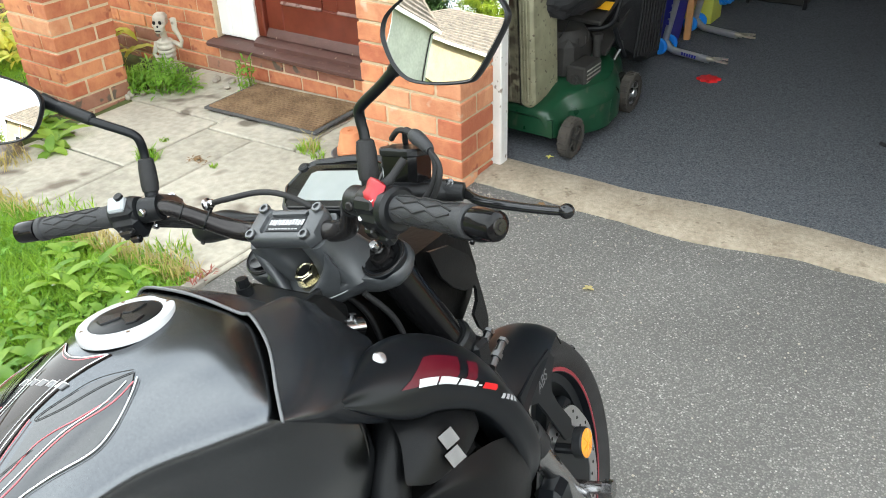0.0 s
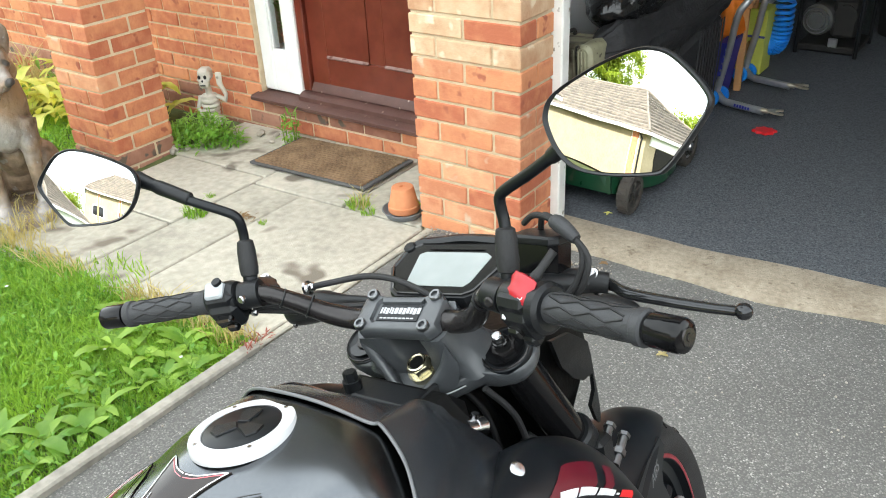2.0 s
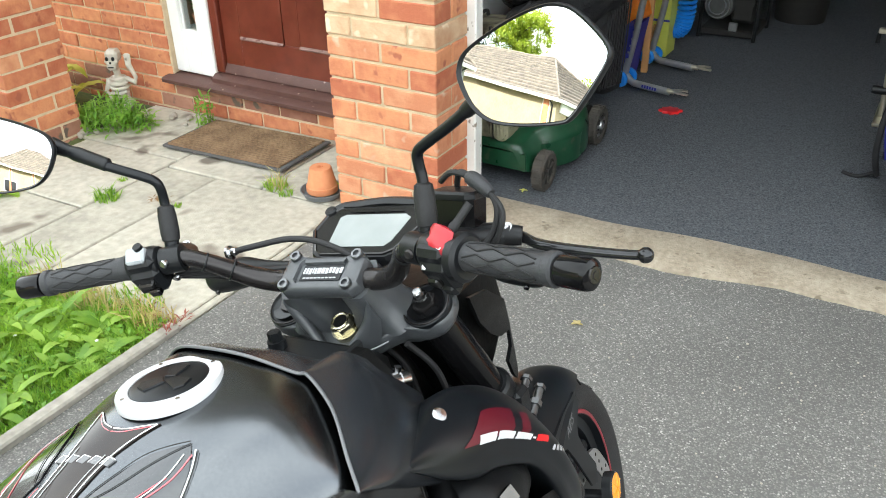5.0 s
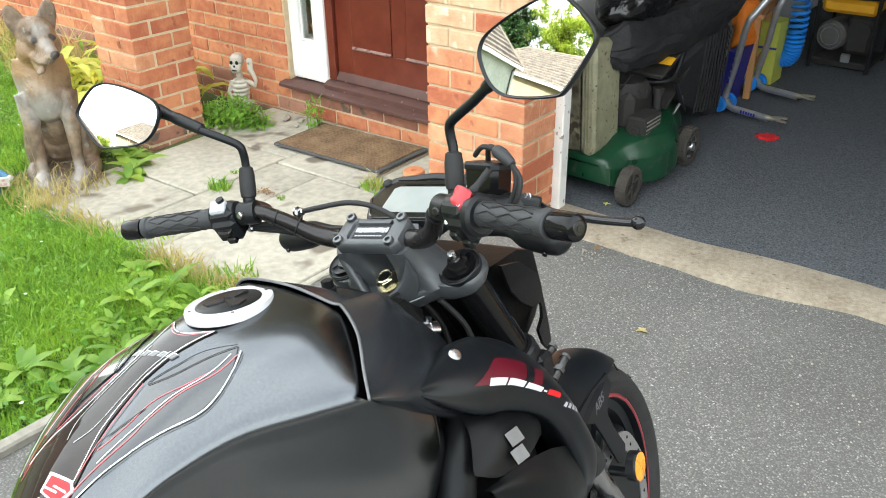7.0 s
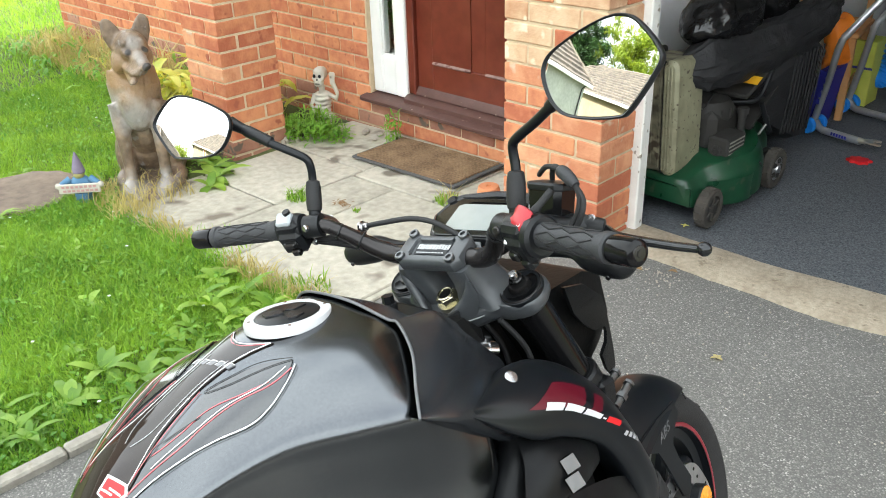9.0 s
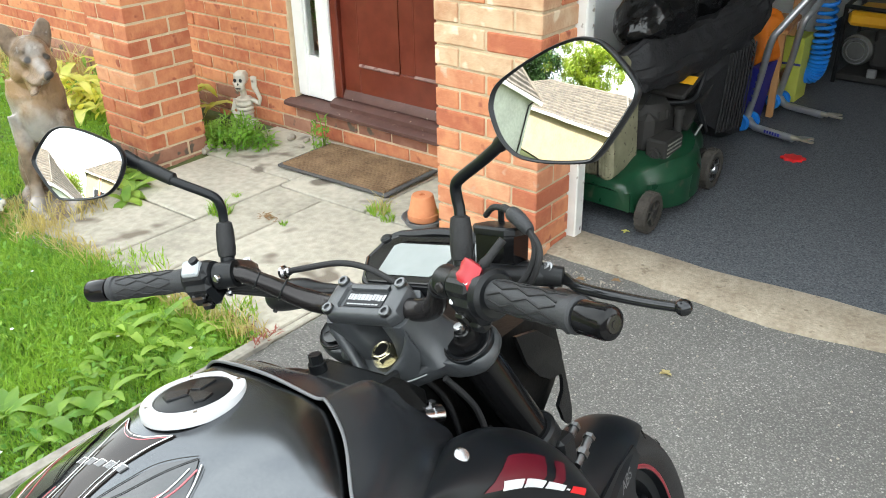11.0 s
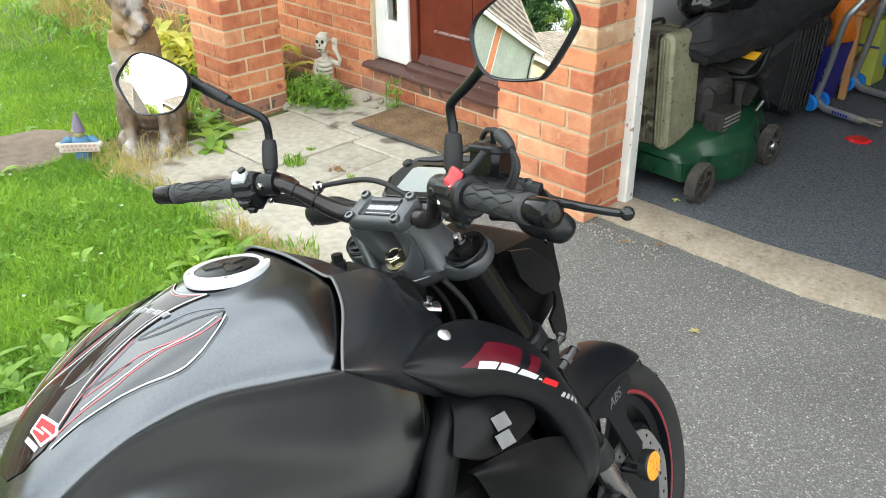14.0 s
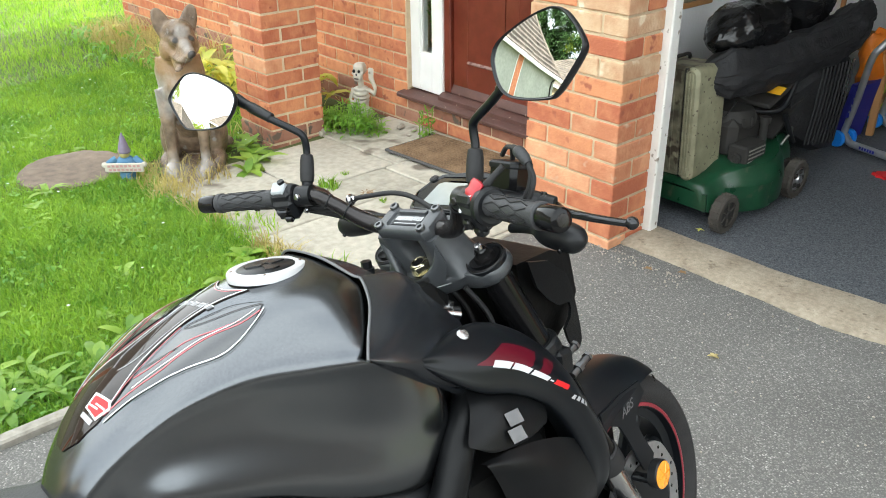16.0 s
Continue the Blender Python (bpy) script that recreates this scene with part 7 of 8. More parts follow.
part("spout", Geo().tube([(0.06, -0.03, 0.05), (0.14, -0.10, 0.24)], [0.018, 0.012], 10), GREEN_PLASTIC, b4)

# right side of the garage
tb = thing("tool_chest", pose(1.55, 0.93, F), "black plastic tool chest on the garage carpet", "chest")
part("body", Geo().box((0, 0, 0.085), (0.34, 0.32, 0.17), 0.012), BLACK, tb)
part("lid", Geo().box((0, 0, 0.187), (0.35, 0.33, 0.032), 0.012), BLACK, tb)
jc = thing("jerrycan", pose(1.56, 0.95, F + 0.204), "pale blue plastic water container on the tool chest", "container")
part("body", Geo().box((0, 0, 0.11), (0.26, 0.16, 0.22), 0.035), BLUE_PALE, jc)
part("cap", Geo().cyl((-0.08, 0, 0.215), (-0.08, 0, 0.245), 0.025, 20, bevel=0.003), BLACK, jc)
part("handle", shade_tube([(-0.02, 0, 0.21), (0.0, 0, 0.245), (0.06, 0, 0.25), (0.09, 0, 0.21)], 0.010), BLUE_PALE, jc)
bp = thing("backpack", pose(1.43, 1.22, F, 0, 0, -10), "dark backpack slumped against the tool chest", "backpack")
part("body", crumple(Geo().ball((0, 0, 0.24), (0.13, 0.10, 0.25), 28, 18), 0.04, 8, 6), FABRIC, bp, sharp=60)
for x0 in (-0.06, 0.05):
    part("strap", shade_tube([(x0, -0.08, 0.44), (x0 - 0.05, -0.13, 0.32), (x0 - 0.06, -0.14, 0.14), (x0 - 0.04, -0.12, 0.02)], 0.012), FABRIC, bp)
part("strap", shade_tube([(-0.10, -0.10, 0.03), (-0.16, -0.14, 0.006), (-0.22, -0.13, 0.004)], 0.008), FABRIC, bp)
part("piping", shade_tube([(-0.10, -0.02, 0.05), (-0.13, -0.02, 0.22), (-0.10, -0.02, 0.42)], 0.005), BLUE_DEEP, bp)
fs = thing("folding_stand", pose(1.255, 1.80, F), "zinc plated workshop stand with a coil spring", "stand")
part("post", Geo().tube([(0, 0, 0), (-0.02, 0.0, 0.40)], 0.012, 10), ZINC, fs)
part("arm", Geo().box((-0.035, 0, 0.40), (0.11, 0.03, 0.022), 0.004), ZINC, fs)
part("peg", Geo().cyl((-0.085, 0, 0.345), (-0.085, 0, 0.395), 0.010, 14), BLACK, fs)
part("peg", Geo().cyl((-0.06, 0, 0.14), (0.0, 0, 0.14), 0.02, 14), BLACK, fs)
part("foot", Geo().box((0, 0.05, 0.012), (0.05, 0.3, 0.02), 0.004), ZINC, fs)
part("spring", Geo().tube([(0.10 + 0.03 * math.cos(i * 0.5), 0.03 * math.sin(i * 0.5), 0.25 + 0.003 * i) for i in range(120)], 0.006, 6), STEEL, fs)
part("damper", Geo().tube([(0.10, 0, 0.12), (0.10, 0, 0.72)], 0.014, 10), BLACK, fs)

# ---- garden ----
STATUE_DOG = shader("weathered_bronze_cast", (0.070, 0.048, 0.032), (0.260, 0.185, 0.125), 28, 0.40, bump=1.0, bump_scale=70, spots=(0.26, 0.24, 0.22), spot_scale=26, spot_at=0.66, coarse=8)


def paint_patches(mat, col, centres, r0, r1, wobble, amount):
    """Hand-painted patches with a ragged edge round given places on a figure."""
    nt = mat.node_tree
    pb = nt.nodes["Principled BSDF"]
    tco = nt.nodes.new("ShaderNodeTexCoord")
    wob = nt.nodes.new("ShaderNodeTexNoise")
    wob.inputs["Scale"].default_value, wob.inputs["Detail"].default_value = 16, 5
    nt.links.new(tco.outputs["Object"], wob.inputs["Vector"])
    near = None
    for c in centres:
        d = nt.nodes.new("ShaderNodeVectorMath")
        d.operation = "DISTANCE"
        d.inputs[1].default_value = c
        nt.links.new(tco.outputs["Object"], d.inputs[0])
        if near is None:
            near = d.outputs["Value"]
        else:
            mn = nt.nodes.new("ShaderNodeMath")
            mn.operation = "MINIMUM"
            nt.links.new(near, mn.inputs[0])
            nt.links.new(d.outputs["Value"], mn.inputs[1])
            near = mn.outputs[0]
    ma = nt.nodes.new("ShaderNodeMath")
    ma.operation = "MULTIPLY_ADD"
    ma.inputs[1].default_value = wobble
    nt.links.new(wob.outputs["Fac"], ma.inputs[0])
    nt.links.new(near, ma.inputs[2])
    rg = nt.nodes.new("ShaderNodeMapRange")
    rg.inputs[1].default_value, rg.inputs[2].default_value = r0 + wobble / 2, r1 + wobble / 2
    rg.inputs[3].default_value, rg.inputs[4].default_value = amount, 0.0
    nt.links.new(ma.outputs[0], rg.inputs[0])
    mx = nt.nodes.new("ShaderNodeMix")
    mx.data_type = "RGBA"
    mx.inputs[7].default_value = (*col, 1)
    nt.links.new(pb.inputs["Base Color"].links[0].from_socket, mx.inputs[6])
    nt.links.new(rg.outputs[0], mx.inputs[0])
    nt.links.new(mx.outputs[2], pb.inputs["Base Color"])


# tan cheeks and ruff, pale chest and paws, dark nose, mouth and eyes
paint_patches(STATUE_DOG, (0.30, 0.18, 0.085), [(-0.01, -0.13, 0.47), (0.05, -0.10, 0.50), (-0.07, -0.06, 0.49)], 0.06, 0.15, 0.12, 0.85)
paint_patches(STATUE_DOG, (0.40, 0.395, 0.385), [(0.0, -0.14, 0.31), (-0.09, -0.05, 0.36), (0.08, -0.19, 0.03), (-0.08, -0.19, 0.03)], 0.04, 0.12, 0.20, 0.55)
paint_patches(STATUE_DOG, (0.26, 0.235, 0.21), [(0.088, -0.245, 0.582), (0.075, -0.215, 0.592), (0.055, -0.17, 0.625)], 0.020, 0.042, 0.02, 0.8)
paint_patches(STATUE_DOG, (0.018, 0.017, 0.017), [(0.108, -0.292, 0.556)], 0.020, 0.027, 0.008, 0.9)
paint_patches(STATUE_DOG, (0.02, 0.018, 0.016), [(0.094, -0.170, 0.597), (0.027, -0.203, 0.597)], 0.012, 0.019, 0.004, 0.95)
paint_patches(STATUE_DOG, (0.10, 0.055, 0.05), [(0.085, -0.236, 0.505), (0.076, -0.215, 0.508)], 0.014, 0.022, 0.004, 0.85)
STATUE_STONE = shader("pale_cast_stone", (0.42, 0.39, 0.33), (0.62, 0.58, 0.50), 22, 0.85, bump=0.5, bump_scale=90, spots=(0.20, 0.18, 0.14), spot_scale=18, spot_at=0.64)
STONE_DISC = shader("brown_stone", (0.10, 0.075, 0.055), (0.22, 0.17, 0.13), 22, 0.9, bump=0.7, bump_scale=70)
HAT = shader("faded_purple_paint", (0.16, 0.13, 0.19), (0.26, 0.22, 0.29), 20, 0.7)
GNOME_BLUE = shader("faded_blue_paint", (0.05, 0.14, 0.25), (0.10, 0.22, 0.34), 20, 0.7)
SIGN_PINK = shader("faded_sign_mark", (0.42, 0.22, 0.22), (0.5, 0.3, 0.3), 20, 0.8)
GREEN_MOSS = shader("gold_paint", (0.30, 0.27, 0.10), (0.4, 0.36, 0.16), 20, 0.7)
PETAL = shader("yellow_petal", (0.80, 0.50, 0.02), (0.9, 0.62, 0.05), 20, 0.5)
PEBBLE = shader("pebble", (0.25, 0.22, 0.18), (0.42, 0.38, 0.32), 16, 0.85, bump=0.3)
DEAD_LEAF = shader("dead_leaf", (0.16, 0.09, 0.035), (0.30, 0.18, 0.08), 20, 0.8)
RED_LEAF = shader("red_stem_weed", (0.16, 0.03, 0.02), (0.28, 0.08, 0.05), 20, 0.7)


def sculpt(name, geo, mats, label, category, voxel, m=None, rounds=3):
    """One solid statue from overlapping lumps."""
    ob = single(name, geo, mats, label, category)
    r = ob.modifiers.new("merge", "REMESH")
    r.mode, r.voxel_size, r.use_smooth_shade = "VOXEL", voxel, True
    s = ob.modifiers.new("soften", "SMOOTH")
    s.factor, s.iterations = 0.5, rounds
    if m is not None:
        ob.matrix_world = m
    return ob


# seated dog statue, facing -y in its own space
g = Geo()
B = g.ball
B((0, 0.13, 0.13), (0.15, 0.15, 0.13))            # haunches
for s in (1, -1):
    B((s * 0.115, 0.09, 0.11), (0.065, 0.13, 0.11))
    B((s * 0.13, -0.03, 0.035), (0.045, 0.085, 0.035))
    g.tube([(s * 0.085, -0.055, 0.36), (s * 0.088, -0.095, 0.24), (s * 0.085, -0.115, 0.12), (s * 0.085, -0.12, 0.04)], [0.056, 0.038, 0.028, 0.030], 14)
    B((s * 0.085, -0.15, 0.032), (0.044, 0.068, 0.034))
    for k in (-1, 0, 1):
        B((s * 0.085 + k * 0.024, -0.205, 0.026), (0.014, 0.026, 0.02), 8, 6)
    # ears
    g.rings([[(s * (cx + w * math.cos(t)), -0.085 + th * math.sin(t) - 0.012 * math.cos(t) ** 2, cz + 0.3 * w * s * 0 ) for t in [2 * math.pi * q / 16 for q in range(16)]] for cx, cz, w, th in ((0.048, 0.596, 0.040, 0.032), (0.062, 0.636, 0.044, 0.024), (0.072, 0.668, 0.041, 0.018), (0.079, 0.692, 0.030, 0.014), (0.083, 0.708, 0.014, 0.009))])
    B((s * 0.040, -0.175, 0.585), (0.022, 0.03, 0.016), 10, 8)
    B((s * 0.056, -0.115, 0.548), (0.040, 0.055, 0.048))
B((0, 0.06, 0.27), (0.118, 0.14, 0.17))           # torso
B((0, -0.03, 0.38), (0.118, 0.100, 0.12))         # chest
B((0, -0.085, 0.36), (0.09, 0.06, 0.11))
g.tube([(0, -0.01, 0.40), (0, -0.045, 0.50), (0, -0.085, 0.575)], [0.105, 0.082, 0.076], 18)
B((0, -0.105, 0.585), (0.083, 0.095, 0.075))      # head
g.tube([(0, -0.13, 0.575), (0, -0.19, 0.560), (0, -0.255, 0.546), (0, -0.292, 0.540)], [0.058, 0.040, 0.031, 0.025], 16)
B((0, -0.13, 0.625), (0.05, 0.04, 0.03))
g.tube([(0, -0.20, 0.500), (0, -0.255, 0.490)], [0.020, 0.014], 10)
g.tube([(0, -0.14, 0.53), (0, -0.20, 0.508), (0, -0.235, 0.500)], [0.045, 0.032, 0.022], 12)
B((0, -0.308, 0.552), (0.021, 0.015, 0.017), 10, 8)
for s in (1, -1):
    g.tube([(s * 0.012, -0.160, 0.622), (s * 0.040, -0.168, 0.622), (s * 0.060, -0.140, 0.612)], [0.010, 0.013, 0.008], 8)
    g.tube([(s * 0.021, -0.280, 0.526), (s * 0.030, -0.23, 0.528), (s * 0.046, -0.17, 0.534)], [0.009, 0.012, 0.012], 8)
B((0, -0.250, 0.490), (0.020, 0.036, 0.010), 12, 8)
g.tube([(0, 0.24, 0.07), (0.09, 0.27, 0.04), (0.18, 0.20, 0.035)], [0.045, 0.04, 0.02], 12)
for i in range(16):
    a = -1.3 + 2.6 * i / 15
    g.tube([(0.10 * math.sin(a), -0.075 * math.cos(a) - 0.02, 0.50), (0.118 * math.sin(a), -0.09 * math.cos(a) - 0.028, 0.44), (0.12 * math.sin(a), -0.10 * math.cos(a) - 0.02, 0.37)], [0.012, 0.014, 0.006], 6)
B((0, 0.0, 0.008), (0.175, 0.28, 0.030), 20, 8)
for i, p in enumerate(g.v):
    t = min(1, max(0, (p.z - 0.45) / 0.10))
    a = radians(24) * t
    x_, y_ = p.x * (0.90 if p.z < 0.5 else 0.93), p.y + 0.05
    g.v[i] = Vector((x_ * math.cos(a) - y_ * math.sin(a), x_ * math.sin(a) + y_ * math.cos(a) - 0.05, p.z))
sculpt("dog_statue", g, STATUE_DOG, "weathered bronze-coloured statue of a seated shepherd dog", "statue", 0.0065, pose(-2.085, -0.645, slope(-2.0) - 0.005, 0, 0, 56) @ Matrix.Diagonal((1.02, 1.02, 1.12, 1)), 1)

# crouching skeleton figure by the wall, facing -y
g = Geo()
g.box((0, -0.002, 0.305), (0.080, 0.082, 0.070), 0.024)
g.box((0, -0.030, 0.262), (0.062, 0.050, 0.05), 0.014)
for s in (1, -1):
    g.ball((s * 0.030, -0.036, 0.283), (0.014, 0.014, 0.010), 10, 8)
g.tube([(0, 0.0, 0.24), (0, 0.01, 0.19)], [0.022, 0.020], 10)
for i in range(5):
    g.torus((0, 0.005, 0.185 - i * 0.024), (0, 0, 1), 0.050 - 0.004 * abs(i - 2), 0.009, 20, 8)
g.ball((0, 0.012, 0.14), (0.045, 0.035, 0.07))
g.ball((0, 0.0, 0.04), (0.085, 0.06, 0.045))
g.tube([(0.055, 0.0, 0.185), (0.110, -0.01, 0.165), (0.118, -0.012, 0.195), (0.098, -0.018, 0.25)], [0.014, 0.014, 0.013, 0.015], 10)
g.ball((0.092, -0.020, 0.262), (0.020, 0.014, 0.022), 10, 8)
for i in range(4):
    g.tube([(0.080 + 0.009 * i, -0.022, 0.275), (0.078 + 0.011 * i, -0.024, 0.325 - 0.004 * abs(i - 1.5))], 0.0062, 6)
g.tube([(-0.055, 0.0, 0.185), (-0.075, -0.02, 0.12), (-0.03, -0.05, 0.08)], [0.014, 0.013, 0.012], 10)
sk = sculpt("skeleton_statue", g, [STATUE_STONE, BLACK], "small pale stone skeleton figure holding one hand up", "statue", 0.0045, pose(-2.095, 0.405, slope(-2.1) - 0.0, 0, 0, 28) @ Matrix.Diagonal((0.82, 0.9, 0.96, 1)), 1)
# black inlays on the figure put the shade of its face hollows into colour
g = Geo()
for s in (1, -1):
    g.ball((s * 0.019, -0.0515, 0.300), (0.0105, 0.006, 0.011), 12, 8)
g.ball((0, -0.0545, 0.280), (0.006, 0.005, 0.007), 10, 6)
g.box((0, -0.0575, 0.257), (0.034, 0.004, 0.006), 0.001)
single("eye_inlay", g, BLACK, "black inlays for the shade in the small skeleton figure's hollows", "inlay").matrix_world = sk.matrix_world.copy()

# gnome with a sign
g = Geo()
g.slot = 0
g.lathe([(0.026, 0.150), (0.030, 0.158), (0.022, 0.19), (0.012, 0.225), (0.003, 0.25)], n=20)
g.slot = 1
g.ball((0, -0.005, 0.145), (0.025, 0.024, 0.022), 14, 10)
g.ball((-0.02, -0.012, 0.16), (0.01, 0.01, 0.012), 8, 6)
g.slot = 2
g.ball((0, 0.0, 0.09), (0.05, 0.035, 0.05), 16, 10)
g.tube([(-0.045, 0, 0.12), (-0.085, -0.02, 0.10)], [0.018, 0.013], 10)
g.tube([(0.045, 0, 0.12), (0.085, -0.02, 0.10)], [0.018, 0.013], 10)
g.cyl((0, 0, 0.0), (0, 0, 0.06), 0.038, 16)
g.slot = 3
g.box((0, -0.038, 0.088), (0.185, 0.012, 0.044), 0.004)
g.ball((-0.095, -0.03, 0.10), (0.014, 0.014, 0.014), 10, 8)
g.ball((0.095, -0.03, 0.10), (0.014, 0.014, 0.014), 10, 8)
g.slot = 4
for i in range(8):
    g.box((-0.070 + 0.020 * i, -0.0447, 0.097 + 0.001 * (i % 2)), (0.013, 0.0014, 0.011), 0.0003)
    g.box((-0.066 + 0.020 * i, -0.0447, 0.079), (0.014, 0.0014, 0.010), 0.0003)
gn = single("gnome_statue", g, [HAT, GREEN_MOSS, GNOME_BLUE, STATUE_STONE, SIGN_PINK], "little faded gnome ornament holding a white sign", "garden ornament")
gn.matrix_world = pose(-2.09, -0.985, slope(-2.1) - 0.005, 0, 0, 50) @ Matrix.Scale(0.98, 4)

# stone disc set in the lawn
g = Geo().lathe([(0.0, 0.02), (0.22, 0.022), (0.26, 0.015), (0.275, -0.02)], n=48)
single("stepping_stone", crumple(g, 0.006, 14), STONE_DISC, "round brown stepping stone sunk in the lawn", "stone").matrix_world = pose(-2.40, -1.135, slope(-2.4) + 0.004)

# upturned terracotta pot in a grey saucer
pot = thing("plant_pot", pose(-0.565, 0.055, slope(-0.55)), "upturned terracotta pot standing in a grey saucer", "plant pot")
part("pot_body", Geo().lathe([(0.060, 0.022), (0.062, 0.026), (0.062, 0.048), (0.058, 0.050), (0.043, 0.120), (0.040, 0.123), (0.012, 0.123), (0.010, 0.116)], n=36), TERRACOTTA, pot)
part("saucer", Geo().lathe([(0.060, 0.0), (0.072, 0.004), (0.084, 0.028), (0.088, 0.030), (0.084, 0.031), (0.070, 0.012), (0.0, 0.010)], n=36), GLAZE, pot, "grey plastic saucer")


# ---- leaves and grass ----
def leaf_blade(g, base, yaw, lean, length, width, curl=0.4, segs=4, fold=0.15):
    """One leaf with a raised midrib line, from its base outwards."""
    d = Vector((math.cos(yaw), math.sin(yaw), 0))
    s = Vector((-math.sin(yaw), math.cos(yaw), 0))
    pts = []
    p = Vector(base)
    el = lean
    for i in range(segs + 1):
        t = i / segs
        w = width * math.sin(math.pi * min(1, 0.10 + 0.88 * t)) ** 0.8 * 0.5
        if i == segs:
            w = width * 0.04
        up = Vector((0, 0, fold * w))
        pts += [p - s * w + up, p.copy(), p + s * w + up]
        p = p + (d * math.cos(el) + Vector((0, 0, 1)) * math.sin(el)) * (length / segs)
        el -= curl / segs * 2
    fs = []
    for i in range(segs):
        a = i * 3
        fs += [(a, a + 1, a + 4, a + 3), (a + 1, a + 2, a + 5, a + 4)]
    g.add(pts, fs)


def rosette(x, y, n, length, width, rnd, label, group, lean=0.9):
    """A weed with its leaves as parts."""
    w = thing("weed", pose(x, y, slope(x)), label, "weed", group)
    for i in range(n):
        g = Geo()
        leaf_blade(g, (rnd.uniform(-0.01, 0.01), rnd.uniform(-0.01, 0.01), 0), 2 * math.pi * i / n * 1.618 + rnd.uniform(-0.4, 0.4), rnd.uniform(0.3, 1.0) * lean, length * rnd.uniform(0.6, 1.15), width * rnd.uniform(0.7, 1.2), rnd.uniform(0.4, 0.9))
        part("leaf", g, LEAF_ONE, w, sharp=180)


RN = random.Random(11)
# broad-leaved weeds in the lawn beside the kerb
for i in range(46):
    x = -0.47 - abs(RN.gauss(0, 0.22))
    y = RN.uniform(-2.45, -1.0)
    if i < 10:
        x, y = RN.uniform(-0.95, -0.47), RN.uniform(-1.25, -0.98)
    rosette(x, y, RN.randint(7, 12), RN.uniform(0.065, 0.135), RN.uniform(0.020, 0.040), RN, "broad-leaved green weed growing in the lawn", "lawn weeds")
for i in range(30):
    x, y = RN.uniform(-4.2, -1.3), RN.uniform(-2.3, -1.0)
    rosette(x, y, RN.randint(7, 11), RN.uniform(0.06, 0.11), RN.uniform(0.02, 0.035), RN, "small leafy weed in the lawn", "lawn weeds")
# dock clump by the dog and along the pier
for x, y, n, l, w in ((-1.86, -0.44, 10, 0.16, 0.055), (-1.98, -0.38, 9, 0.14, 0.05), (-2.1, -0.36, 9, 0.13, 0.05), (-1.78, -0.52, 8, 0.11, 0.045), (-2.16, -0.30, 8, 0.12, 0.04), (-2.25, -0.42, 9, 0.12, 0.04)):
    rosette(x, y, n, l, w, RN, "broad dock leaves at the edge of the path", "path weeds")


def bushy(x, y, r, h, n, rnd, leaf_l, leaf_w):
    g = Geo()
    for i in range(n):
        a, q = rnd.uniform(0, 6.283), math.sqrt(rnd.random()) * r
        px, py = x + q * math.cos(a), y + q * math.sin(a)
        hz = slope(x) + rnd.uniform(0.0, h) * (1 - 0.5 * (q / r) ** 2)
        leaf_blade(g, (px, py, hz), rnd.uniform(0, 6.283), rnd.uniform(-0.1, 1.1), leaf_l * rnd.uniform(0.6, 1.2), leaf_w * rnd.uniform(0.7, 1.2), 0.5, 3)
    for i in range(int(n / 12)):
        a, q = rnd.uniform(0, 6.283), math.sqrt(rnd.random()) * r * 0.8
        px, py = x + q * math.cos(a), y + q * math.sin(a)
        g.tube([(px, py, slope(x)), (px + rnd.uniform(-0.02, 0.02), py, slope(x) + h * rnd.uniform(0.6, 1.0))], 0.0022, 4)
    return g


single("shrub", bushy(-1.99, 0.235, 0.15, 0.15, 420, RN, 0.045, 0.014), LEAF, "low green herb growing against the wall", "plant", sharp=180)
single("shrub", bushy(-1.86, 0.27, 0.10, 0.09, 180, RN, 0.04, 0.013), LEAF, "low green herb growing on the path edge", "plant", sharp=180)
single("shrub", bushy(-2.14, 0.22, 0.08, 0.08, 120, RN, 0.05, 0.02), LEAF, "low green herb beside the brick pier", "plant", sharp=180)
single("shrub", bushy(-1.56, 0.435, 0.045, 0.17, 70, RN, 0.045, 0.013), LEAF, "thin green weed growing from the wall foot", "weed", sharp=180)
# yellow variegated plant behind the dog
g = Geo()
for i in range(230):
    x, y = RN.uniform(-3.35, -2.42), RN.uniform(0.0, 0.42)
    leaf_blade(g, (x, y, slope(x) + RN.uniform(0, 0.20)), RN.uniform(0, 6.283), RN.uniform(0.3, 1.3), RN.uniform(0.14, 0.26), RN.uniform(0.035, 0.07), 0.9, 4)
for i in range(16):
    x, y = RN.uniform(-5.5, -3.6), RN.uniform(0.20, 0.42)
    leaf_blade(g, (x, y, slope(x) + RN.uniform(0, 0.12)), RN.uniform(0, 6.283), RN.uniform(0.3, 1.3), RN.uniform(0.12, 0.22), RN.uniform(0.03, 0.06), 0.9, 4)
single("shrub", g, LEAF_PALE, "yellow-green variegated plant against the house wall", "plant", sharp=180)
g = Geo()
for i in range(260):
    x, y = RN.uniform(-5.7, -3.3), RN.uniform(-0.10, 0.48)
    leaf_blade(g, (x, y, slope(x) + RN.uniform(0, 0.10)), RN.uniform(0, 6.283), RN.uniform(0.2, 1.2), RN.uniform(0.08, 0.17), RN.uniform(0.014, 0.035), 0.8, 3)
single("shrub", g, LEAF, "straggling green plants along the foot of the house wall", "plant", sharp=180)


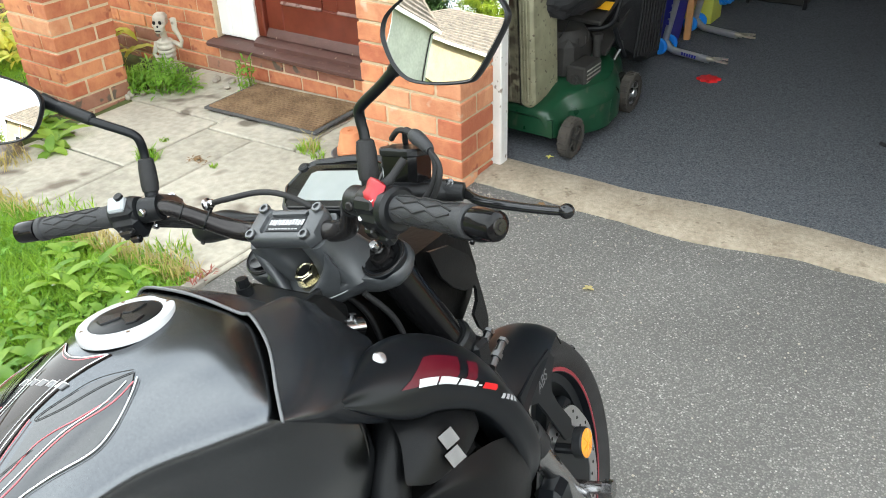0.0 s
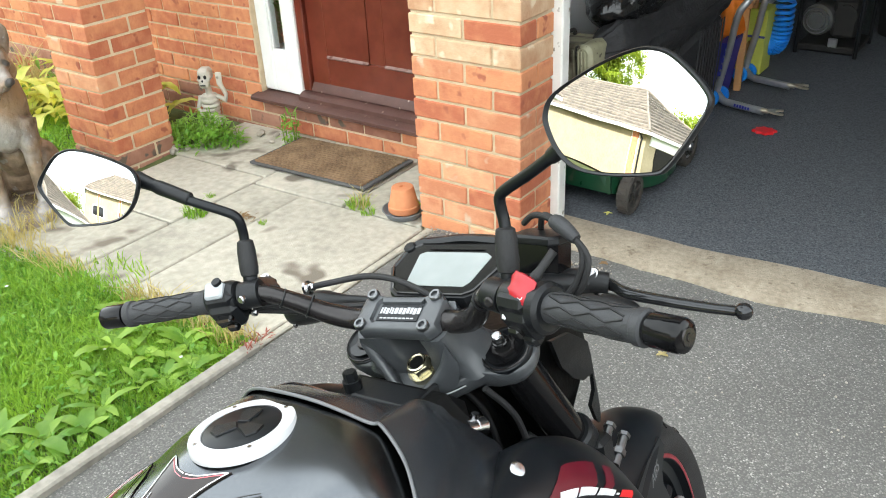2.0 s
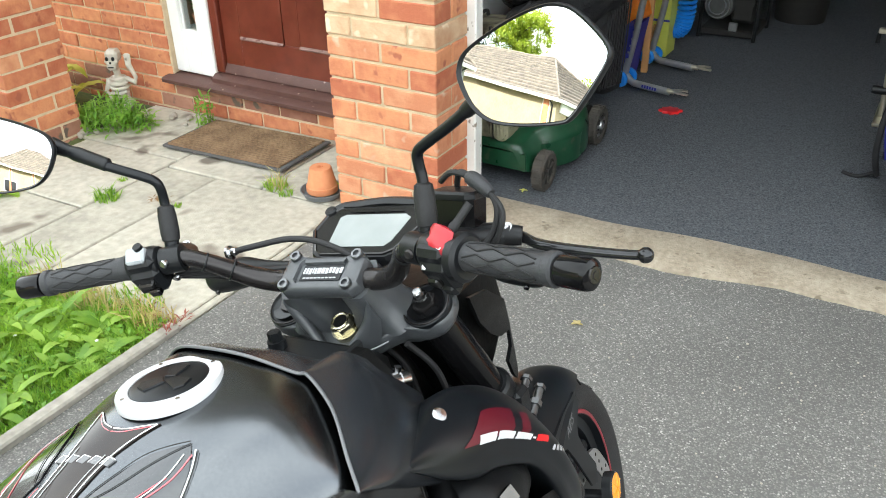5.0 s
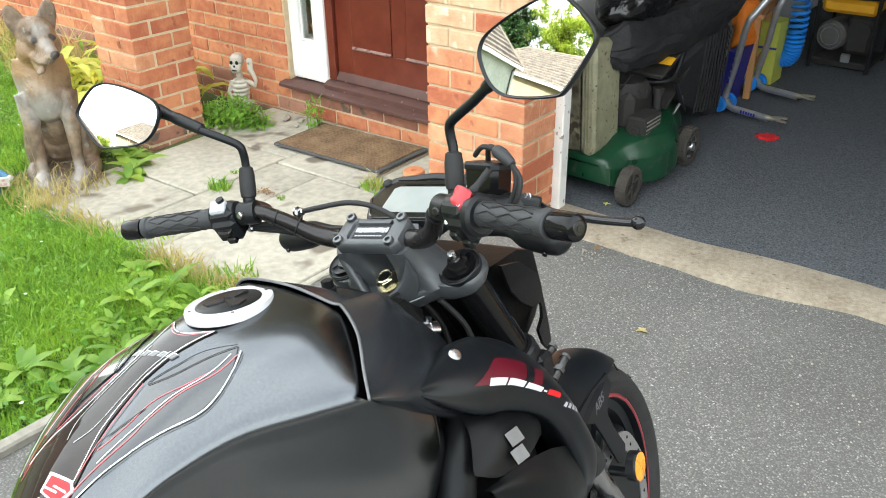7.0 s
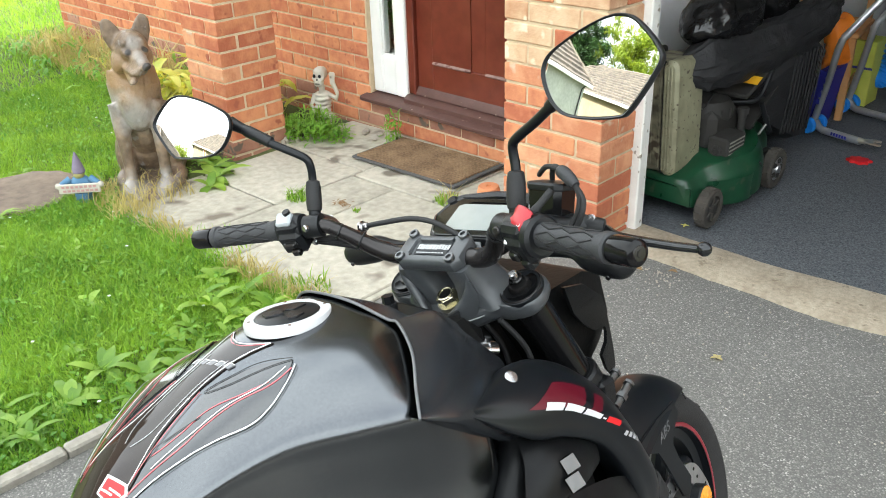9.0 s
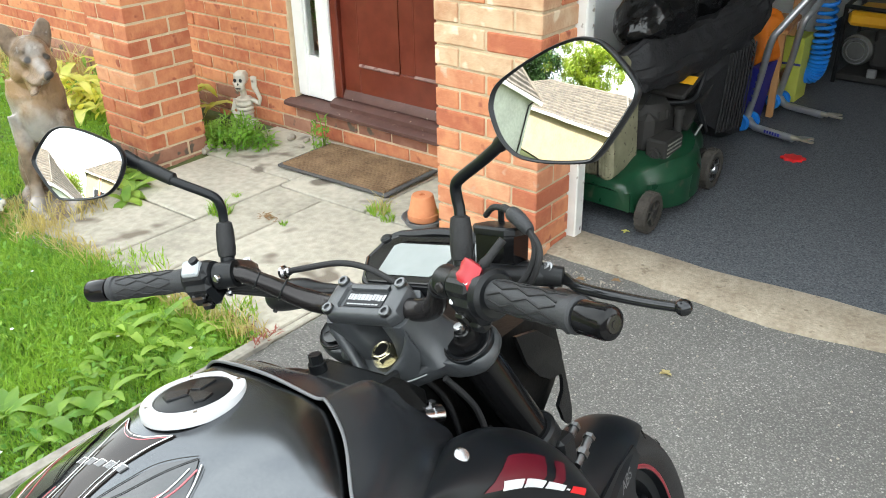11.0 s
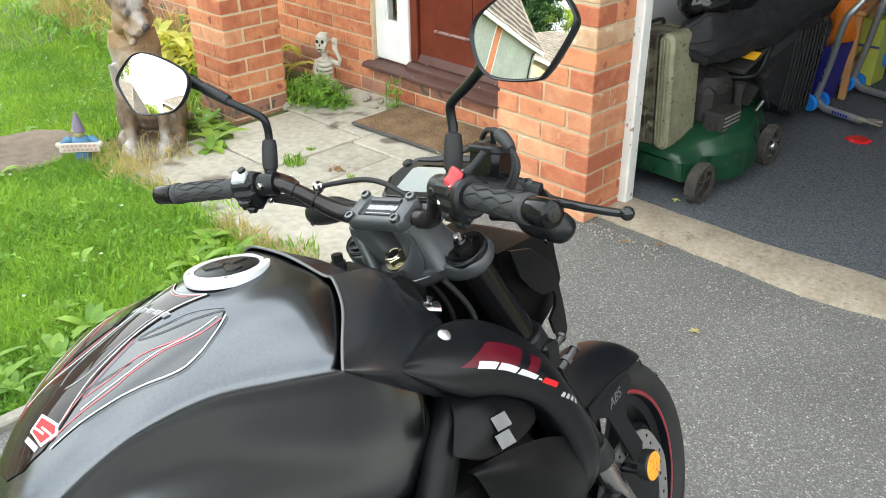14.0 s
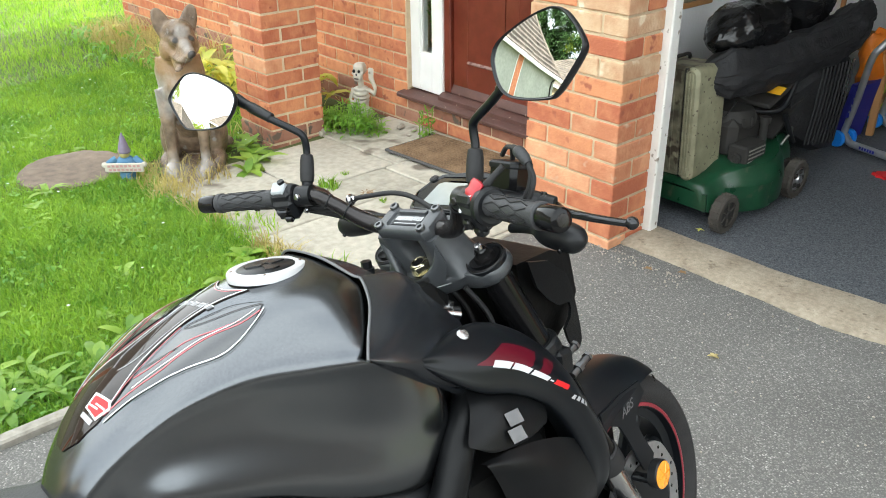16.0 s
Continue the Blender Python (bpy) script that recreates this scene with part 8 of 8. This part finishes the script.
def blades(name, spots, mat, label, wmul=1.0):
    """A field of single grass blades: (x, y, z, height) each."""
    r = np.random.RandomState(4)
    P = np.array(spots)
    n = len(P)
    h = P[:, 3]
    a = r.uniform(0, 6.283, n)
    w = r.uniform(0.0014, 0.0028, n) * wmul * (0.7 + h * 8)
    lx, ly = r.normal(0, 0.5, n) * h, r.normal(0, 0.5, n) * h
    c, s = np.cos(a) * w, np.sin(a) * w
    x, y, z = P[:, 0], P[:, 1], P[:, 2]
    V = np.stack([np.stack(q, 1) for q in ((x - c, y - s, z), (x + c, y + s, z), (x - c * 0.8 + lx * 0.35, y - s * 0.8 + ly * 0.35, z + h * 0.6), (x + c * 0.8 + lx * 0.35, y + s * 0.8 + ly * 0.35, z + h * 0.6), (x + lx, y + ly, z + h * 0.92))], 1)
    k = np.arange(n)[:, None] * 5
    quads = (k + np.array([[0, 1, 3, 2]])).tolist()
    tips = (k + np.array([[2, 3, 4]])).tolist()
    me = bpy.data.meshes.new(name)
    me.from_pydata(V.reshape(-1, 3).tolist(), [], quads + tips)
    me.materials.append(mat)
    return tagged(new(name, me), label, "grass", kind="stuff")


def on_lawn(x, y):
    if x > -0.415 or (y > 0.40):
        return False
    if x > -1.97 and y > -0.905:
        return False
    if x > -2.40 and y > -0.25:
        return False
    if y > 0.36 and x > -5.82:
        return False
    if (x + 2.40) ** 2 + (y + 1.135) ** 2 < 0.245 ** 2:
        return False
    return True


rs = np.random.RandomState(8)
spots = []
for n, x0, x1, y0, y1, hh in ((105000, -2.3, -0.41, -2.6, -0.88, 0.040), (80000, -4.4, -2.3, -2.4, 0.4, 0.042), (50000, -8.5, -4.4, -2.6, 2.4, 0.060)):
    xs_, ys_, hs = rs.uniform(x0, x1, n), rs.uniform(y0, y1, n), rs.uniform(0.45, 1.25, n) * hh
    for x, y, h in zip(xs_, ys_, hs):
        if on_lawn(x, y) or (x < -5.82 and y > 0.4):
            patch = noise.noise((x * 2.2, y * 2.2, 0.5))
            spots.append((x, y, slope(x) - 0.012, h * (1 + 0.5 * patch)))
blades("grass", spots, BLADE, "unmown green lawn grass")
g = Geo()
k = 0
while k < 5200:
    x, y = RN.uniform(-4.6, -0.43), RN.uniform(-2.5, 0.3)
    if not on_lawn(x, y) or noise.noise((x * 1.6, y * 1.6, 7.0)) < RN.uniform(-0.5, 0.35):
        continue
    k += 1
    leaf_blade(g, (x, y, slope(x) + RN.uniform(0.004, 0.022)), RN.uniform(0, 6.28), RN.uniform(0.0, 0.9), RN.uniform(0.012, 0.034), RN.uniform(0.008, 0.017), 0.5, 2)
single("clover", g, LEAF, "small clover and plantain leaves among the lawn grass", "clover", kind="stuff", sharp=180)
g = Geo()
for k in range(70):
    x, y = RN.uniform(-4.4, -0.5), RN.uniform(-2.3, 0.2)
    if on_lawn(x, y):
        for q in range(5):
            leaf_blade(g, (x, y, slope(x) + 0.035), q * 1.256, 0.3, 0.007, 0.005, 0.3, 2)
single("daisies", g, DECAL_WHITE, "tiny white daisy heads scattered in the lawn", "flower", kind="stuff", sharp=180)
dry = []
for i in range(2600):
    x, y = rs.uniform(-5.6, -3.2), rs.uniform(0.02, 0.50)
    dry.append((x, y, slope(x), rs.uniform(0.06, 0.26) * (0.5 + abs(noise.noise((x * 2.5, y * 2, 3))) * 1.6)))
for x0, x1, y0, y1, n in ((-1.0, -0.41, -0.96, -0.86, 420), (-1.98, -1.3, -0.96, -0.86, 260), (-2.2, -1.75, -1.02, -0.60, 700), (-2.42, -2.3, -0.4, 0.1, 120), (-0.80, -0.74, 0.0, 0.05, 30)):
    for i in range(n):
        x, y = rs.uniform(x0, x1), rs.uniform(y0, y1)
        dry.append((x, y, slope(x) - 0.008, rs.uniform(0.03, 0.11)))
blades("dry_grass", dry, BLADE_DRY, "straw-coloured dry grass along the path edge", 0.8)
tufts = []
for cx, cy, n, r_, h in ((-1.335, -0.355, 130, 0.05, 0.045), (-0.785, 0.03, 110, 0.05, 0.04), (-0.70, -0.01, 50, 0.03, 0.03), (-1.42, -0.2, 40, 0.02, 0.02), (-1.02, -0.28, 30, 0.02, 0.02), (-0.62, -0.89, 300, 0.12, 0.05), (-1.2, -0.93, 300, 0.2, 0.05), (-0.43, -1.2, 200, 0.02, 0.04)):
    for i in range(n):
        a, q = rs.uniform(0, 6.283), math.sqrt(rs.uniform(0, 1)) * r_
        x, y = cx + q * math.cos(a), cy + q * math.sin(a)
        tufts.append((x, y, slope(x) - 0.003, rs.uniform(0.5, 1.3) * h))
blades("tuft_grass", tufts, BLADE, "tufts of grass in the joints of the path")

# small litter: flowers by the pot, leaf, twig, pebbles, crumbs
g = Geo()
for dx, dy, dz in ((0, 0, 0.125), (0.012, 0.014, 0.10), (-0.008, 0.02, 0.085)):
    for k in range(6):
        leaf_blade(g, (-0.465 + dx, 0.075 + dy, slope(-0.46) + dz), k * 1.047, 0.5, 0.014, 0.010, 0.3, 2)
single("flower", g, PETAL, "small yellow flowers behind the terracotta pot", "flower", sharp=180)
g = Geo()
for k in range(9):
    leaf_blade(g, (-0.465, 0.08, slope(-0.46)), k * 0.7, 1.2, 0.09, 0.012, 0.3, 3)
single("weed", g, LEAF, "thin green stems behind the terracotta pot", "weed", sharp=180)
g = Geo()
for k in range(4):
    leaf_blade(g, (0.16, 0.365, 0.022), k * 1.5 + 0.4, 0.35, 0.018, 0.010, 0.5, 3)
single("fallen_leaf", g, LEAF_PALE, "pale green leaf fallen on the threshold", "leaf", sharp=180)
for x, y, s, mat_ in ((0.667, -0.335, 0.012, DEAD_LEAF), (0.30, 0.045, 0.011, DEAD_LEAF), (0.20, -0.02, 0.011, DEAD_LEAF)):
    g = Geo()
    for k in range(4):
        leaf_blade(g, (x, y, 0.006), k * 1.3, 0.3, s * 1.6, s, 0.4, 3)
    single("fallen_leaf", g, mat_ if x < 0.6 else BLADE_DRY, "dry crumpled leaf lying on the tarmac", "leaf", sharp=180)
g = Geo()
for k in range(40):
    x, y = -1.13 + RN.gauss(0, 0.028), -0.268 + RN.gauss(0, 0.012)
    leaf_blade(g, (x, y, slope(x) + 0.003), RN.uniform(0, 6.28), 0.2, 0.022, 0.006, 0.3, 2)
single("dead_weed", g, DEAD_LEAF, "small dead brown weed in a path joint", "weed", sharp=180)
g = Geo()
for k in range(160):
    x, y = RN.uniform(-0.62, -0.36), -0.91 + RN.gauss(0, 0.03)
    leaf_blade(g, (x, y, slope(x) + 0.004), RN.uniform(0, 6.28), 0.6, 0.03, 0.006, 0.4, 2)
single("creeping_weed", g, RED_LEAF, "reddish creeping weed at the corner of the path", "weed", kind="stuff", sharp=180)
for i in range(14):
    x, y = RN.uniform(-2.1, -1.98), RN.uniform(-0.10, 0.16)
    if i > 8:
        x, y = RN.uniform(-1.85, -1.6), RN.uniform(0.38, 0.46)
    g = Geo().ball((0, 0, 0.008), (RN.uniform(0.012, 0.03), RN.uniform(0.012, 0.025), RN.uniform(0.008, 0.018)), 10, 7)
    single("pebble", crumple(g, 0.004, 40, i), PEBBLE, "rounded pebble lying against the brickwork", "stone", "pebbles", sharp=180).matrix_world = pose(x, y, slope(x) + 0.002, 0, 0, RN.uniform(0, 180))
g = Geo()
for i in range(900):
    x, y = RN.uniform(-0.35, 2.4), RN.uniform(-3.0, 0.08)
    if i < 260:
        x, y = RN.uniform(-0.40, 0.35), 0.02 + abs(RN.gauss(0, 0.05)) * -1
    s = RN.uniform(0.0012, 0.0034)
    g.box((x, y, 0.004 - (0.018 * min(1, max(0, (-0.1 - x) / 0.26)))), (s * 2, s * 1.6, s * 1.5), s * 0.4, None)
tagged(make("grit", g, PEBBLE), "loose pale grit scattered on the tarmac", "grit", kind="stuff")

# pot plant behind the side light
pp = thing("pot_plant", pose(-1.772, 0.715, 0.33), "green fern in a terracotta pot behind the window", "pot plant")
part("pot", Geo().lathe([(0.03, 0), (0.04, 0.05), (0.044, 0.052), (0.044, 0.062), (0.0, 0.06)], n=24), TERRACOTTA, pp)
g = Geo()
for k in range(9):
    a = k * 0.75
    tip = Vector((0.09 * math.cos(a), 0.07 * math.sin(a), 0.22 + 0.03 * (k % 3)))
    ln = curve([Vector((0, 0, 0.06)), tip * 0.5 + Vector((0, 0, 0.07)), tip], 8)
    for i, p in enumerate(ln[2:]):
        for sd in (-1, 1):
            leaf_blade(g, p, a + sd * 1.2, 0.3, 0.05 * (1 - i / 20), 0.013, 0.3, 2)
part("fronds", g, LEAF, pp)
part("shelf", Geo().box((0.04, 0.005, -0.012), (0.24, 0.13, 0.024), 0.004), WHITE_PAINT, pp)

# ---- neighbouring houses behind the camera, seen in the mirrors ----
def bungalow(x, y, yaw, w, d, label, garage, render, e=2.4, pitch=0.56, piers=(-0.30, 0.0, 0.30), pier_w=0.22):
    h = thing("house", pose(x, y, -0.05, 0, 0, yaw), label, "house", "neighbouring houses")
    part("wall", Geo().box((0, 0, e / 2), (w, d, e), 0.01), render, h, "pale rendered wall")
    o = 0.35
    hw, hd = w / 2 + o, d / 2 + o
    rz = e + hd * pitch
    ridge = hw - hd
    g = Geo()
    nr = 13
    for i in range(nr):
        t0, t1 = i / nr, (i + 1) / nr
        z0, z1 = (e + 0.02) + (rz - (e + 0.02)) * t0, (e + 0.02) + (rz - (e + 0.02)) * t1

        def ring(t, z):
            a, b = hw + (ridge - hw) * t, hd * (1 - t)
            return [(-a, -b, z), (a, -b, z), (a, b, z), (-a, b, z)]
        r0, r1 = ring(t0, z0 + 0.085), ring(min(t1 + 0.02, 1), z1)
        g.rings([r0, r1], True, False)
        g.rings([ring(t0, z0 - 0.005), r0], True, False)
    fix_normals(part("roof", g, ROOF_TILE, h, "brown tiled hip roof", smooth=False))
    for sx in (1, -1):
        for sy in (1, -1):
            part("hip_tile", Geo().tube([(sx * hw, sy * hd, e + 0.08), (sx * ridge, 0, rz + 0.04)], 0.07, 8), ROOF_TILE, h)
    part("ridge_tile", Geo().tube([(-ridge, 0, rz + 0.04), (ridge, 0, rz + 0.04)], 0.08, 8), ROOF_TILE, h)
    for sy in (1, -1):
        part("gutter", Geo().box((0, sy * hd, e - 0.04), (2 * hw, 0.10, 0.16), 0.02), WHITE_PAINT, h, "white fascia and gutter")
    for sx in (1, -1):
        part("gutter", Geo().box((sx * hw, 0, e - 0.04), (0.10, 2 * hd - 0.12, 0.16), 0.02), WHITE_PAINT, h)
    part("drainpipe", Geo().tube([(w / 2 - 0.25, d / 2 + 0.05, 0), (w / 2 - 0.25, d / 2 + 0.05, e - 0.3), (w / 2 - 0.25, hd, e - 0.1)], 0.04, 8), BLACK, h)
    for px_ in piers:
        part("brick_pier", Geo().box((px_ * w, d / 2 + 0.02, e / 2 - 0.05), (pier_w, 0.1, e - 0.1), 0.01), BRICK, h)
        for s_ in (1, -1):
            part("pier_trim", Geo().box((px_ * w + s_ * (pier_w / 2 + 0.03), d / 2 + 0.01, e / 2 - 0.05), (0.05, 0.06, e - 0.1), 0.005), WHITE_PAINT, h)
    for wx in (() if e < 3 else (-w * 0.3, w * 0.05, w * 0.3)):
        wz = 4.1
        wi = part("window", Geo().box((wx, d / 2 + 0.012, wz), (1.5, 0.06, 1.15), 0.01), WHITE_PAINT, h)
        part("pane", Geo().box((wx, d / 2 + 0.045, wz), (1.36, 0.01, 1.0), 0.004), BLACK_GLOSS, wi)
        part("mullion", Geo().box((wx, d / 2 + 0.05, wz), (0.06, 0.03, 1.0), 0.006), WHITE_PAINT, wi)
    if garage:
        gd = part("garage_door", Geo().box((w * 0.28, d / 2 + 0.02, 1.05), (2.3, 0.06, 2.1), 0.01), WHITE_PAINT, h, "white garage door")
        for k in range(7):
            part("door_rib", Geo().box((w * 0.28 - 0.98 + 0.32 * k, d / 2 + 0.055, 1.05), (0.03, 0.02, 2.0), 0.006), WHITE_PAINT, gd)
    return h


cream = bungalow(-16.7, -21.1, 4, 17.0, 8.3, "cream rendered bungalow with a brown tiled hip roof", False, RENDER_CREAM, 2.4, 0.60, (0.46,), 0.40)
part("garage_header", Geo().box((8.53, 0.0, 2.08), (0.10, 7.6, 0.42), 0.01), WHITE_WALL, cream, "pale beam over the open garage end")
# Flat black panel on the wall paints the shade of the open end.
part("garage_shade_panel", Geo().box((8.52, 0.0, 0.92), (0.06, 6.4, 1.84), 0.01), ENGINE, cream, "black panel for the shade in the open garage end")
bungalow(-14.92, -6.41, -90, 12.0, 6.0, "pale rendered bungalow set back beside the lawn", False, RENDER_MINT, 2.4, 0.79, (-0.25, 0.226), 0.40)
bungalow(-6.0, -32.0, -15, 9.0, 7.0, "two-storey cream rendered house across the road", False, RENDER_CREAM, 6.0, 0.85)


def tree(x, y, h, r, n, seed, label, mat_=None, small=1.0, clumps=36):
    rnd = random.Random(seed)
    t = thing("tree", pose(x, y, -0.1), label, "tree")
    part("trunk", Geo().tube(curve([(0, 0, 0), (0.06, 0.05, h * 0.3), (-0.04, 0.0, h * 0.6), (0.05, 0.02, h * 0.9)], 4), [0.22 - 0.014 * i for i in range(13)], 10), BARK, t)
    for k in range(9):
        a = k * 2.4
        z0 = h * (0.3 + 0.06 * k)
        part("branch", Geo().tube([(0, 0, z0), (r * 0.4 * math.cos(a), r * 0.4 * math.sin(a), z0 + 0.7), (r * 0.8 * math.cos(a), r * 0.8 * math.sin(a), z0 + 1.1)], [0.07, 0.045, 0.02], 7), BARK, t)
    g = Geo()
    cl = [(rnd.gauss(0, r * 0.42), rnd.gauss(0, r * 0.42), h * rnd.uniform(0.42, 1.05)) for _ in range(clumps)]
    for i in range(n):
        c = rnd.choice(cl)
        p = (c[0] + rnd.gauss(0, 0.38), c[1] + rnd.gauss(0, 0.38), c[2] + rnd.gauss(0, 0.32))
        leaf_blade(g, p, rnd.uniform(0, 6.28), rnd.uniform(-0.9, 0.9), rnd.uniform(0.24, 0.42) * small, rnd.uniform(0.14, 0.24) * small, 0.4, 2)
    part("crown", g, mat_ or LEAF_FAR, t)


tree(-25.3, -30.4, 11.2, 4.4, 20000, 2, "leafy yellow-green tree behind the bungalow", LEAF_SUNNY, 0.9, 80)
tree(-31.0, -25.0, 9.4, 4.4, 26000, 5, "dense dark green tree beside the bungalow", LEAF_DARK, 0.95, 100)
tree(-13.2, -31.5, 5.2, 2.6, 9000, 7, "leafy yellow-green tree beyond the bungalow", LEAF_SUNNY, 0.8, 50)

# ---- bricks ----
BRICK_MESH = {}


def brick_mesh(size, mat):
    key = (tuple(round(a, 4) for a in size), mat.name)
    if key not in BRICK_MESH:
        g = Geo().box((0, 0, 0), size, 0.0035)
        me = bpy.data.meshes.new("brick")
        me.from_pydata([tuple(p) for p in g.v], [], g.f)
        me.materials.append(mat)
        BRICK_MESH[key] = me
    return BRICK_MESH[key]


BR = random.Random(5)


def brick(parent, x0, x1, y0, y1, z0, z1, mat):
    ob = new("brick", brick_mesh((x1 - x0, y1 - y0, z1 - z0), mat))
    ob.parent = parent
    ob.location = ((x0 + x1) / 2 + BR.uniform(-0.0012, 0.0012), (y0 + y1) / 2 + BR.uniform(-0.0015, 0.0015), (z0 + z1) / 2 + BR.uniform(-0.001, 0.001))
    ob.rotation_euler = (BR.uniform(-0.006, 0.006), BR.uniform(-0.006, 0.006), BR.uniform(-0.006, 0.006))


L, H, T, J = 0.215, 0.1025, 0.065, 0.010


def pier(parent, x0, y0, w, d, base, courses, pick):
    """A pier with stretchers and headers turning the corner; only its outer skin."""
    x1, y1 = x0 + w, y0 + d
    for k, z in courses:
        flip = k % 2
        z0, z1 = z + J, z + 0.075
        z0 = max(z0, base)
        if z1 - z0 < 0.012:
            continue
        # front row
        x = x0
        front = []
        first = True
        while x < x1 - 0.02:
            ln = L if (flip or not first) else H
            if x + ln > x1 - 0.05:
                ln = x1 - x
            front.append((x, x + ln))
            x += ln + J
            first = False
        for i, (a, b) in enumerate(front):
            last = i == len(front) - 1
            short = b - a < 0.16
            dep = L if (short and (last or i == 0)) else H
            brick(parent, a, b, y0, y0 + min(dep, d), z0, z1, pick(k, i, last))
        # side row
        a, b = front[-1]
        y = y0 + (L if (b - a) < 0.16 else H) + J
        while y < y1 - 0.02:
            ln = L if y + L <= y1 + 0.005 else y1 - y
            if y + ln > y1 - 0.05:
                ln = y1 - y
            brick(parent, x1 - H, x1, y, y + ln, z0, z1, pick(k, 9, True))
            y += ln + J


def pick_corner(k, i, last):
    if k in (8, 10, 12) and (i < 2 or BR.random() < 0.7):
        return BRICK_PALE
    if k == 9:
        return BRICK_PALE if i == 0 else BRICK
    if k == 11:
        return BRICK_PALE if i == 1 else BRICK
    if k > 12:
        return BRICK_PALE if BR.random() < 0.3 else BRICK
    return BRICK_ORANGE if BR.random() < 0.5 else BRICK


pier(pier_wall, -0.44, 0.0, 0.44, 0.215, -0.05, [(k, 0.032 + 0.075 * k) for k in range(-1, 20)], pick_corner)
# the buried foot of the pier
pier(post_wall, -2.36, -0.225, 0.327, 0.327, -0.16, [(k, 0.005 + 0.075 * k - 0.0) for k in range(-2, 17)], lambda k, i, l: BRICK_DIRTY if k < 0 else (BRICK_ORANGE if BR.random() < 0.2 else BRICK))

# front wall, running bond, with the stained courses at its foot and the dark damp course line
for k in range(-2, 13):
    z = 0.004 + 0.075 * k
    x = -5.8 + (0 if k % 2 else -0.1125)
    while x < -0.46:
        a, b = max(x, -5.8), x + L
        if b > DOOR_L - 0.006 and z > 0.02:
            b = min(b, DOOR_L - 0.006)
        b = min(b, -0.45)
        zt = z + 0.075
        if a < DOOR_L - 0.02 or zt < 0.09:
            if b - a > 0.03 and not (a > DOOR_L - 0.006 and z > 0.02):
                brick(core_wall, a, b, WALL_Y, WALL_Y + 0.1, z + J, zt, BRICK_DIRTY if k < 1 and BR.random() < 0.7 else BRICK)
        x += L + J
# slabs of the path
path = thing("pavement", Matrix.Identity(4), "pale weathered concrete slab path to the front door", "path")
path["kind"] = "structure"
for a, b, c, d in ((-1.066, -0.427, -0.905, -0.012), (-1.364, -1.076, -0.93, -0.012), (-1.364, -0.845, 0.0, 0.552), (-0.835, -0.445, 0.0, 0.552), (-1.96, -1.374, -0.97, -0.46), (-1.96, -1.374, -0.448, 0.06),
                   (-2.03, -1.374, 0.072, 0.552), (-0.419, -0.388, -0.905, 0.02)):
    cx, cy = (a + b) / 2, (c + d) / 2
    g = Geo()
    g.box((0, 0, 0), (b - a, d - c, 0.05), 0.005)
    s = part("slab", g, SLAB, path)
    s.matrix_basis = pose(cx, cy, slope(cx) - 0.025 + BR.uniform(-0.001, 0.001), BR.uniform(-0.15, 0.15), -1.43, 0)
